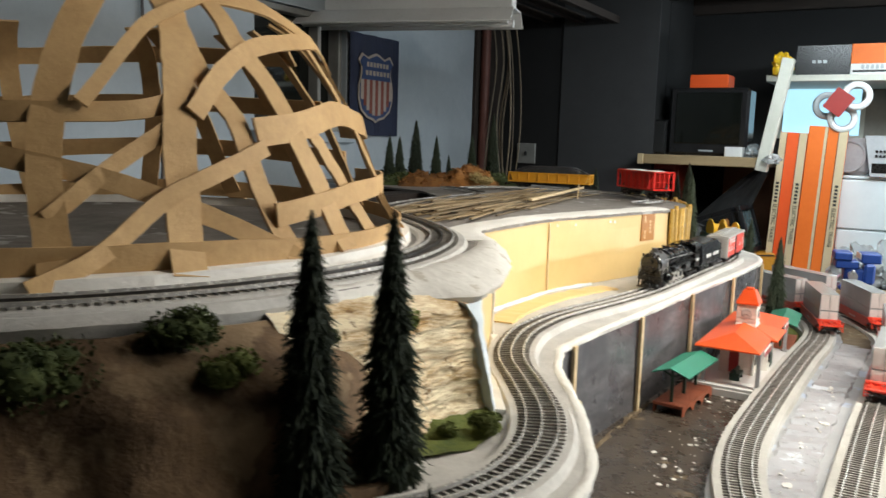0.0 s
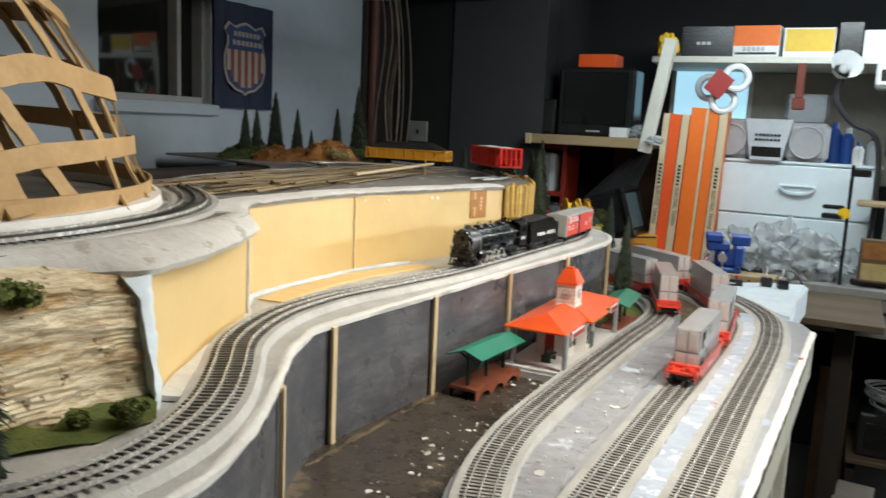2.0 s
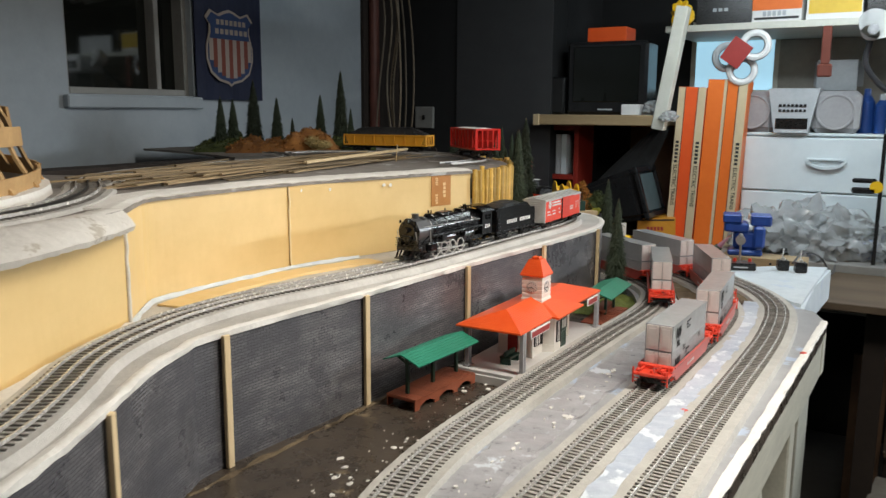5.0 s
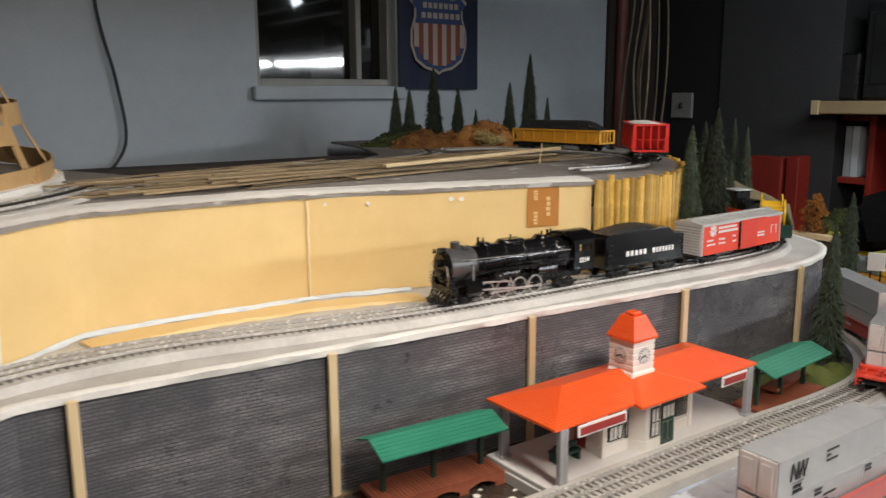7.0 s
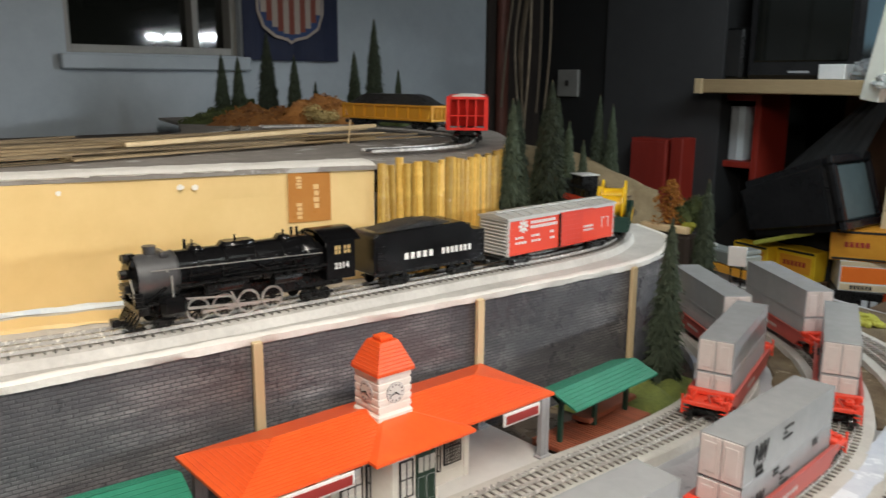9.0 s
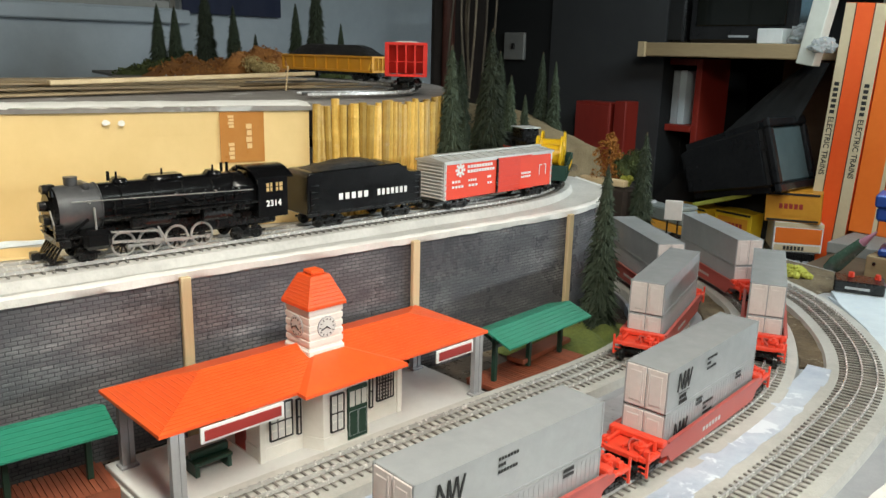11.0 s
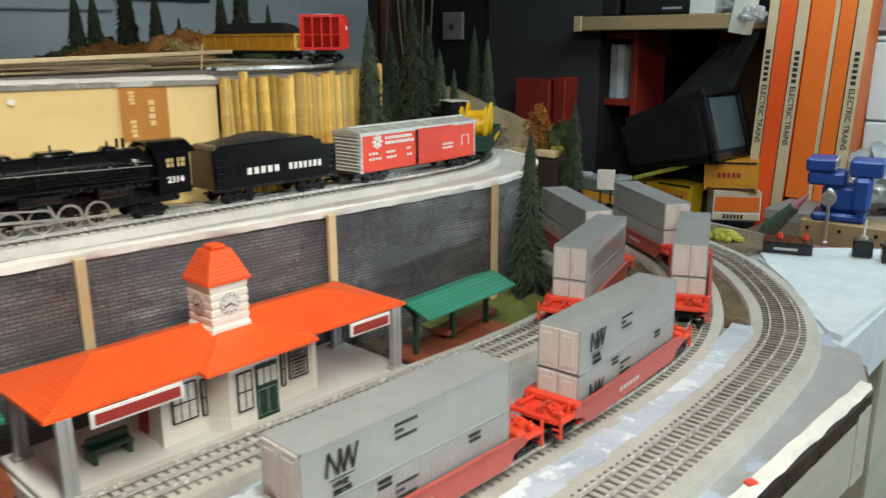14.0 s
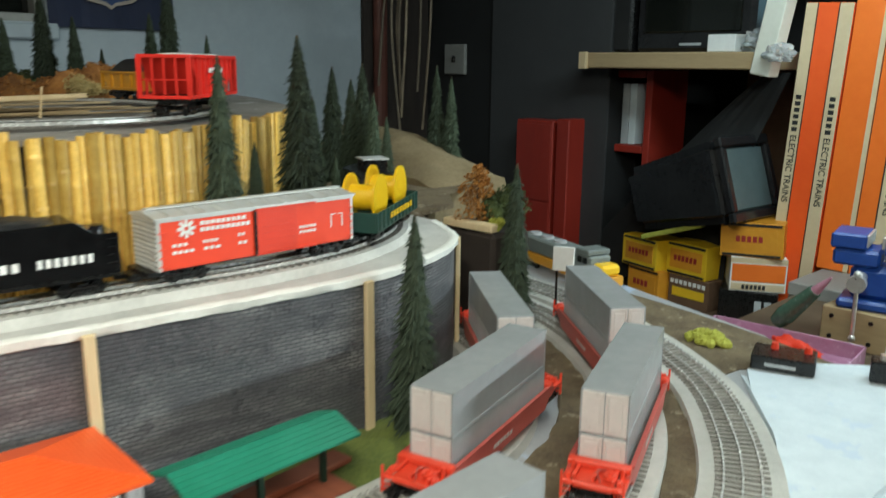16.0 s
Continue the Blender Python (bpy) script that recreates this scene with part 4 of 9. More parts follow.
for y, z, r, ex in ((1.538, 1.2325, 0.0026, 0.8), (1.595, 1.231, 0.0026, 1.1), (1.712, 1.231, 0.0030, 1.4), (1.727, 1.230, 0.0034, 1.2)):
    x = -0.6258 + (y - 1.5148) * 0.2597
    k = 9
    bm = bm_new()
    ring = [(r * ex * rnd.uniform(0.75, 1.15) * math.cos(2 * math.pi * j / k), r * rnd.uniform(0.75, 1.15) * math.sin(2 * math.pi * j / k)) for j in range(k)]
    plate(bm, ring, 0.0, 0.0005)
    whole("plaster_dab", bm, M["plaster"], "small white plaster dab on the cardboard wall", "dab", pose(x + 0.0022, y, z, 90, 0, 75), "dabs on the cardboard wall")
strip("card_apron", [(-0.580, 1.225), (-0.592, 1.30), (-0.592, 1.42), (-0.580, 1.52), (-0.545, 1.64)], -0.020, 0.024, MID + 0.0004, MID + 0.0035, M["card"], "tan paper apron beside the middle track", "ground", wob=0.002)
tp = thing("tape_piece", "strip of orange-brown printed parcel tape on the cardboard", "tape", pose(-0.5375, 1.853, 1.2105, 0, 0, 74.5))
bm = bm_new()
box(bm, -0.0255, 0.0255, -0.0030, -0.0010, -0.028, 0.030)
part("strip", bm, M["tape"], tp)
for x, z0, z1 in ((-0.0125, -0.024, -0.004), (-0.0125, 0.012, 0.027), (0.008, -0.012, 0.018)):
    bm = bm_new()
    for k in range(4):
        z = z0 + (z1 - z0) * k / 4
        box(bm, x - 0.0028 - 0.001 * (k % 2), x + 0.0028, -0.0036, -0.0031, z, z + (z1 - z0) / 4 * 0.75)
    pieces("print_bar", bm, M["tape_print"], tp, "pale plain printed bar")

# bamboo palisade round the end of the upper level
PAL = spline([(-0.506, 1.934), (-0.496, 2.0), (-0.504, 2.08), (-0.535, 2.16), (-0.590, 2.24), (-0.660, 2.32), (-0.755, 2.405)], 0.0090)
pal = thing("palisade", "yellow split-bamboo palisade of uneven upright canes", "palisade", Matrix.Translation((0, 0, MID)))
rnd = random.Random(3)
cane = []
for v in range(4):
    bm = bm_new()
    r = 0.0050 + 0.0003 * v
    cyl(bm, r, 1.0, Matrix.Translation((0, 0, 0.5)), seg=9)
    for z in (0.23 + 0.11 * v, 0.62 + 0.09 * v):
        cyl(bm, r * 1.16, 0.022, Matrix.Translation((0, 0, z)), r * 1.02, seg=9)
    cane.append(mesh_of("cane", bm, M["bamboo"], True))
for p in PAL:
    ob = new("cane", rnd.choice(cane))
    ob.parent = pal
    h = TOP - MID + rnd.uniform(-0.003, 0.004) + (0.008 if rnd.random() < 0.05 else 0)
    ob.matrix_local = pose(p.x, p.y, 0.0005, rnd.uniform(-1.6, 1.6), rnd.uniform(-1.6, 1.6), rnd.uniform(0, 360)) @ Matrix.Diagonal((rnd.uniform(0.72, 1.1), rnd.uniform(0.72, 1.05), h, 1))

# ---- upper deck ----
FRONT_TOP = [(-1.6, 0.14), (-1.2, 0.195), (-0.823, 0.270), (-0.694, 0.352), (-0.622, 0.424), (-0.563, 0.508), (-0.518, 0.60), (-0.490, 0.698), (-0.478, 0.80), (-0.480, 0.890), (-0.490, 0.965), (-0.510, 1.05), (-0.543, 1.132), (-0.597, 1.198), (-0.627, 1.25),
             (-0.629, 1.38), (-0.622, 1.515), (-0.587, 1.66), (-0.549, 1.80), (-0.510, 1.93), (-0.502, 2.0), (-0.511, 2.08), (-0.541, 2.155), (-0.596, 2.235), (-0.666, 2.315), (-0.76, 2.40), (-0.90, 2.50), (-1.1, 2.58),
             (-1.3, 2.64), (-1.72, 2.7)]
front_top = spline(FRONT_TOP, 0.02)
bm = bm_new()
plate(bm, [(p.x, p.y) for p in front_top] + [(-1.74, 2.15), (-1.50, 2.10), (-1.20, 1.98), (-1.075, 1.85), (-1.03, 1.70), (-1.03, 1.55), (-1.01, 1.42), (-1.14, 1.37), (-1.45, 1.24), (-1.66, 0.9), (-1.66, 0.5)],
      TOP - 0.0058, TOP)
whole("deck_upper", bm, M["deck_top"], "worn grey plywood deck of the upper level", "deck", kind="structure")
bm = bm_new()
sweep(bm, spline(TRACK_TOP[:16], 0.015), [(-0.036, TOP + 0.0004), (-0.032, TOP + 0.0043), (0.032, TOP + 0.0043), (0.037, TOP + 0.0004)], 0)
whole("roadbed", bm, M["roadbed_mid"], "speckled grey roadbed of the upper track", "roadbed", kind="structure")
bm = bm_new()
rnd = random.Random(6)
LIP_OUT = ((0.69, 0.006), (0.76, 0.016), (0.80, 0.036), (0.835, 0.066), (0.90, 0.058), (0.97, 0.044), (1.05, 0.029), (1.14, 0.016))
rows = []
lip = spline(FRONT_TOP[7:13], 0.010)
for i, p in enumerate(lip):
    for (y0, w0), (y1, w1) in zip(LIP_OUT, LIP_OUT[1:]):
        if p.y <= y1:
            break
    w = w0 + (w1 - w0) * (p.y - y0) / (y1 - y0) + rnd.uniform(-0.0015, 0.0015)
    q = side_of(lip, i)
    rows.append([bm.verts.new((p.x + q.x * a + rnd.uniform(-0.001, 0.001), p.y + q.y * a, TOP + c + rnd.uniform(-0.0007, 0.0007)))
                 for a, c in ((-0.024, 0.0004), (-0.018, 0.0030), (-0.002, 0.0022), (w * 0.35, -0.004), (w * 0.75, -0.010), (w, -0.017), (w - 0.004, -0.0235), (w * 0.4, -0.022), (-0.010, -0.006))])
for r0, r1 in zip(rows, rows[1:]):
    for j in range(9):
        bm.faces.new((r0[j], r0[(j + 1) % 9], r1[(j + 1) % 9], r1[j]))
bm.faces.new(rows[0])
bm.faces.new(rows[-1][::-1])
whole("cliff_lip", bm, M["lip"], "white plaster lip of the upper level over the cliff", "trim", kind="structure", smooth=True)
bm = bm_new()
sweep(bm, spline(FRONT_TOP[:8], 0.015), [(-0.030, TOP + 0.0004), (-0.026, TOP + 0.0024), (0.000, TOP + 0.0018), (0.008, TOP - 0.006), (0.006, TOP - 0.016), (-0.008, TOP - 0.016), (-0.012, TOP - 0.002)], 0, wobble=0.0010, seed=16)
whole("cliff_lip", bm, M["roadbed_mid"], "speckled grey plaster edge above the hillside", "trim", kind="structure", smooth=True)
bm = bm_new()
sweep(bm, spline(FRONT_TOP[12:20], 0.015), [(-0.045, TOP + 0.0004), (-0.050, TOP + 0.003), (-0.012, TOP + 0.003), (0.001, TOP + 0.0005), (-0.001, TOP - 0.002), (-0.01, TOP + 0.0001)], 0, wobble=0.001, seed=7)
whole("upper_edge_strip", bm, M["plaster"], "pale grey plastered strip along the upper edge", "trim", kind="structure")
bm = bm_new()
box(bm, -1.3, -1.22, 0.7, 2.0, 0.0, TOP - 0.006)
box(bm, -1.5, -1.42, 2.2, 2.6, 0.0, TOP - 0.006)
whole("upper_support", bm, M["joist"], "dark timber support under the upper deck", "support", kind="structure")

# ---- track ----
def rail_profile(x, w=0.0020, h=0.0045):
    return [(x - w / 2, 0), (x - w / 2, h), (x + w / 2, h), (x + w / 2, 0)]


def track(points, z, label, s0, s1, pitch=0.0090, dark=False, tie_max=200):
    """Three-rail track: ties as parts over the stretch s0 to s1 of the line, the rest of them joined."""
    line = spline(points, 0.012)
    t = thing("track", label, "track", Matrix.Translation((0, 0, z)))
    for x in (-0.0159, 0.0, 0.0159):
        b = bm_new()
        sweep(b, line, rail_profile(x, h=0.0035), 0.0018)
        part("rail", b, M["rail_dark"] if dark and x == 0 else M["rail"], t)
    b = bm_new()
    box(b, -0.0011, 0.0011, -0.0235, 0.0235, 0, 0.0017, 0.0003)
    tie = mesh_of("tie", b, M["tie"])
    rest = bm_new()
    total = sum((b2 - a).length for a, b2 in zip(line, line[1:]))
    n, count = int(total / pitch), 0
    rnd = random.Random(len(points))
    for k in range(n):
        s = (k + 0.5) * pitch
        q, h = at_run(line, s)
        if s0 <= s <= s1 and count < tie_max:
            ob = new("tie", tie)
            ob.parent = t
            ob.matrix_local = pose(q.x, q.y, 0.0002, 0, 0, h + rnd.uniform(-1.2, 1.2))
            count += 1
        else:
            box(rest, -0.00125, 0.00125, -0.0235, 0.0235, 0.0002, 0.0018, 0, pose(q.x, q.y, 0, 0, 0, h))
    if len(rest.verts):
        ob = part("tie_run", rest, M["tie"], t)
        tagged(ob, kind="stuff")
    else:
        rest.free()
    return line


line_l = track(TRACK_L, DECK + 0.0149, "straight and curved three-rail toy track beside the station", 0.15, 1.9)
line_m = track(TRACK_M, DECK + 0.0149, "three-rail toy track carrying the container train", 0.3, 2.2)
line_r = track(TRACK_R, DECK + 0.0149, "outer three-rail toy track curving round the corner", 0.3, 2.6, tie_max=250)
line_mid = track(TRACK_MID, MID + 0.0089, "three-rail toy track on the middle shelf", 0.3, 2.2, tie_max=210)
line_top = track(TRACK_TOP, TOP + 0.0045, "dark three-rail toy track round the cardboard mountain", 0.55, 2.1, dark=True, tie_max=170)
line_topb = track(TRACK_TOP_B, TOP + 0.0045, "three-rail toy track on the upper level", 0.0, 0.9, dark=True, tie_max=80)

# ---- cardboard strip mountain ----
DOME = Vector((-1.07, 0.80, TOP + 0.002))
DOME_SIDE = ((0, 0.497), (0.03, 0.475), (0.06, 0.460), (0.09, 0.449), (0.12, 0.436), (0.15, 0.424), (0.18, 0.405), (0.22, 0.380), (0.26, 0.352), (0.29, 0.318), (0.317, 0.268), (0.335, 0.20), (0.348, 0.10), (0.352, 0.0))


def dome_point(az, h):
    """A point of the mountain form: az round the base in degrees, h metres over the foot."""
    a, h = radians(az), min(max(h, 0.0), 0.3519)
    for (h0, r0), (h1, r1) in zip(DOME_SIDE, DOME_SIDE[1:]):
        if h <= h1:
            break
    r = (r0 + (r1 - r0) * (h - h0) / (h1 - h0)) * (1 + 0.006 * math.sin(5 * a + 20 * h))
    return DOME + Vector((r * math.cos(a), r * math.sin(a), h))


mountain = thing("card_mountain", "unfinished mountain form woven from brown cardboard strips", "mountain form", Matrix.Identity(4))


def card_strip(ends, width, off, steps=26, seed=0):
    """One bent strip over the form; ends: (az, h) stations along it."""
    rnd = random.Random(seed)
    b = bm_new()
    rows = []
    stations = spline([Vector((a, h * 200)) for a, h in ends], 0.5) if len(ends) > 2 else [Vector(ends[0]) * Vector((1, 1)), Vector(ends[1])]
    if len(ends) > 2:
        stations = [(q.x, q.y / 200) for q in stations]
    else:
        stations = [(ends[0][0] + (ends[1][0] - ends[0][0]) * i / 12, ends[0][1] + (ends[1][1] - ends[0][1]) * i / 12) for i in range(13)]
    if len(stations) > steps:
        stations = [stations[round(i * (len(stations) - 1) / steps)] for i in range(steps + 1)]
    centre = [dome_point(a, e) for a, e in stations]
    mid = Vector((DOME.x, DOME.y, DOME.z + 0.05))
    last = len(centre) - 1
    for i, c in enumerate(centre):
        d = centre[min(last, i + 1)] - centre[max(0, i - 1)]
        if d.length < 1e-6:
            d = Vector((0, 0, 1))
        out = (c - mid).normalized()
        side = d.cross(out).normalized()
        out = side.cross(d).normalized()
        if out.dot(c - mid) < 0:
            out = -out
        c2 = c + out * (off + rnd.uniform(-0.0006, 0.0006))
        w = width / 2 * rnd.uniform(0.97, 1.04)
        rows.append([b.verts.new(c2 + side * w), b.verts.new(c2 - side * w), b.verts.new(c2 - side * w - out * 0.0034), b.verts.new(c2 + side * w - out * 0.0034)])
    for r0, r1 in zip(rows, rows[1:]):
        for j in range(4):
            k = (j + 1) % 4
            b.faces.new((r0[j], r0[k], r1[k], r1[j]))
    b.faces.new(rows[0])
    b.faces.new(rows[-1][::-1])
    return part("strip", b, M["strip"], mountain, "", True)


STRIPS = (
    # uprights and slants of the near side
    (0.034, 0.006, ((-13, 0.30), (-14, 0.25), (-18, 0.144), (-19, 0.079), (-20, 0.004))),
    (0.028, 0.008, ((-3, 0.315), (-3, 0.238), (0, 0.195), (1, 0.135), (3, 0.069), (4, 0.012))),
    (0.023, 0.002, ((-13, 0.30), (-12, 0.203), (-9, 0.155), (-8, 0.092), (-5, 0.010))),
    (0.017, 0.006, ((18, 0.285), (23, 0.248), (25, 0.168), (27, 0.077), (23, 0.004))),
    (0.020, 0.002, ((6, 0.150), (8, 0.126), (14, 0.016))),
    (0.015, 0.003, ((40, 0.29), (36, 0.20), (37, 0.10), (35, 0.004))),
    (0.018, 0.003, ((52, 0.30), (50, 0.20), (48, 0.10), (47, 0.004))),
    (0.022, 0.003, ((70, 0.30), (66, 0.15), (63, 0.004))), (0.024, 0.003, ((88, 0.30), (84, 0.15), (82, 0.004))),
    # bands
    (0.021, 0.010, ((-16, 0.155), (-9, 0.200), (2, 0.235), (23, 0.256), (40, 0.262))),
    (0.031, 0.010, ((-7, 0.140), (2, 0.148), (17, 0.166), (29, 0.157), (46, 0.150), (62, 0.152))),
    (0.025, 0.010, ((-7, 0.057), (4, 0.067), (12, 0.074), (35, 0.078), (62, 0.075))),
    (0.018, 0.011, ((-36, 0.004), (-29, 0.030), (-22, 0.073), (-17, 0.092), (-6, 0.125))),
    (0.025, 0.005, ((-62, 0.026), (-29, 0.026), (-15, 0.025), (-7, 0.021), (8, 0.020), (25, 0.020), (44, 0.020), (66, 0.022))),
    (0.019, 0.003, ((-42, 0.120), (-28, 0.096), (-17, 0.063), (-9, 0.032), (-4, 0.008))),
    (0.019, 0.003, ((-60, 0.150), (-27, 0.157), (-18, 0.168))), (0.016, 0.004, ((-34, 0.060), (-27, 0.105), (-19, 0.145))),
    (0.024, 0.010, ((-10, 0.282), (0, 0.290), (16, 0.287), (26, 0.266), (44, 0.235))), (0.014, 0.012, ((-30, 0.160), (-23, 0.219), (-17, 0.252), (-4, 0.288))),
    (0.030, 0.004, ((-33, 0.004), (-34, 0.12), (-31, 0.22), (-24, 0.30))), (0.034, 0.004, ((-52, 0.004), (-50, 0.14), (-44, 0.30))),
)
for k, (w, off, ends) in enumerate(STRIPS):
    card_strip(ends, w, off, seed=k + 1)
for k, az in enumerate((104, 126, 150, 176, 204, 232, 260, 284)):
    card_strip(((az, 0.004), (az + 4 * (-1) ** k, 0.15), (az + 8 * (-1) ** k, 0.31)), 0.032, 0.003, seed=60 + k)
for k, h in enumerate((0.02, 0.10, 0.18, 0.26)):
    card_strip(((64, h), (120, h + 0.012), (180, h - 0.01), (240, h + 0.01), (296, h)), 0.030, 0.008, 40, 80 + k)
bm = bm_new()
foot = [dome_point(a, 0) for a in range(-180, 180, 6)]
ring = [Vector((p.x, p.y)) for p in foot] + [Vector((foot[0].x, foot[0].y))]
sweep(bm, ring, [(-0.016, TOP + 0.0004), (-0.016, TOP + 0.015), (0.002, TOP + 0.014), (0.004, TOP + 0.0004)], 0, wobble=0.001)
part("foam_base", bm, M["plaster"], mountain, "white foam base ring")


# ---- cliff, hillside and scenery ----
def cliff(points, z0, z1, lean, amp, material, name, label, seed=0, strata=True, depth=0.0):
    b = bm_new()
    line = spline(points, 0.006)
    rows, k = [], 64 if strata else 26
    for i, p in enumerate(line):
        s = side_of(line, i)
        row = []
        for j in range(k + 1):
            f = j / k
            z = z0 + (z1 - z0) * f
            v = Vector((p.x * 9, p.y * 9, z * (60 if strata else 10)))
            d = amp * (noise.noise(v) + 0.6 * noise.noise(v * 2.3 + Vector((7, 3, 1)))) + amp * 1.2 * noise.noise(Vector((p.x * 14, p.y * 14, z * 8 + seed)))
            if strata:
                ph = z / 0.0062 + 3.2 * noise.noise(Vector((p.x * 15, p.y * 15, z * 14)))
                d += 0.0040 * (ph - math.floor(ph)) * (0.6 + noise.noise(Vector((p.x * 30, p.y * 30, z * 40)))) + 0.0030 * noise.noise(Vector((p.x * 60, p.y * 60, z * 170)))
            d += lean * (1 - f) ** 1.3 + depth * min(1.0, (1 - f) / 0.14) ** 0.7
            row.append(b.verts.new((p.x + s.x * d, p.y + s.y * d, z)))
        rows.append(row)
    for r0, r1 in zip(rows, rows[1:]):
        for j in range(k):
            b.faces.new((r0[j], r0[j + 1], r1[j + 1], r1[j]))
    return whole(name, b, material, label, "cliff", kind="structure", smooth=True)


cliff([(-0.515, 0.625), (-0.505, 0.655), (-0.494, 0.69), (-0.480, 0.76), (-0.467, 0.81), (-0.456, 0.842)], MID, TOP - 0.008, 0.024, 0.0040, M["rock"], "rock_cliff", "carved plaster cliff with tan and cream strata", depth=0.044)
# ragged white plaster down the joint of cliff and cardboard
bm = bm_new()
rows = []
for j in range(48):
    f = j / 47
    z = MID + 0.001 + (TOP - 0.022 - MID) * f
    n1, n2 = noise.noise(Vector((0, 3, z * 70))), noise.noise(Vector((5, 1, z * 45)))
    x, y = -0.395 - 0.020 * f + 0.0015 * n1, 0.834 + 0.008 * f + 0.004 * n2
    w = 0.011 + 0.006 * n2 + 0.016 * max(0, f - 0.82) * 5 + 0.008 * max(0, 0.12 - f) * 8
    rows.append([bm.verts.new(v) for v in ((x + 0.016 * (1 - f) + 0.003, y - w - 0.004, z), (x + 0.008 * (1 - f) + 0.006, y - w * 0.5, z), (x + 0.004, y + 0.002, z), (x - 0.002 + 0.002 * n1, y + 0.007 + 0.002 * n2, z), (x - 0.03, y - 0.012, z))])
for r0, r1 in zip(rows, rows[1:]):
    for j in range(5):
        k = (j + 1) % 5
        bm.faces.new((r0[j], r0[k], r1[k], r1[j]))
whole("joint_plaster", bm, M["snow"], "ragged bluish white plaster where the cliff meets the cardboard", "trim", kind="structure", smooth=True)
cliff([(-1.7, 0.10), (-1.2, 0.165), (-0.95, 0.215), (-0.83, 0.265), (-0.70, 0.345), (-0.625, 0.415), (-0.560, 0.50), (-0.520, 0.57), (-0.503, 0.625), (-0.520, 0.68)], MID - 0.16, TOP - 0.014, 0.100, 0.018, M["earth"], "hillside", "dark brown earthy hillside below the upper level", seed=9, strata=False, depth=0.060)
def bank(u0, u1, name, material, label, category, lift):
    """A stretch of the bank between the cliff's foot and the middle track."""
    b = bm_new()
    rows = []
    for i in range(26):
        row = []
        for j in range(12):
            u, v = u0 + (u1 - u0) * i / 25, j / 11
            x0, y0 = -0.70 + 0.30 * u, 0.40 + 0.44 * u ** 0.8
            x1, y1 = -0.56 + 0.20 * min(1, u * 1.15), 0.38 + 0.42 * u
            x, y = x0 + (x1 - x0) * v, y0 + (y1 - y0) * v
            row.append(b.verts.new((x, y, MID + 0.004 + lift + 0.022 * (1 - v) * (0.6 + noise.noise(Vector((x * 40, y * 40, 0)))) + 0.004 * noise.noise(Vector((x * 150, y * 150, 2))))))
        rows.append(row)
    for i in range(25):
        for j in range(11):
            b.faces.new((rows[i][j], rows[i + 1][j], rows[i + 1][j + 1], rows[i][j + 1]))
    whole(name, b, material, label, category, kind="stuff", smooth=True)


bank(0.0, 0.62, "earth_bank", M["earth"], "dark brown earth bank at the foot of the hillside", "earth", 0.004)
bank(0.52, 1.0, "grass_bank", M["grass"], "green ground-foam grass bank beside the track", "grass", 0.0)
bm = bm_new()
g = []
for i in range(16):
    row = []
    for j in range(12):
        x, y = -0.36 + 0.115 * i / 15, 2.10 + 0.22 * j / 11
        f = min(1, 4 * (i / 15) * (1 - i / 15) + 0.15) * min(1, 4 * (j / 11) * (1 - j / 11) + 0.1)
        row.append(bm.verts.new((x - 0.02 * (j / 11) ** 2, y, LOW + 0.0012 + 0.016 * f * (0.7 + noise.noise(Vector((x * 40, y * 40, 5)))))))
    g.append(row)
for i in range(15):
    for j in range(11):
        bm.faces.new((g[i][j], g[i + 1][j], g[i + 1][j + 1], g[i][j + 1]))
whole("grass_patch", bm, M["grass"], "mossy green grass patch at the foot of the brick wall", "grass", kind="stuff", smooth=True)


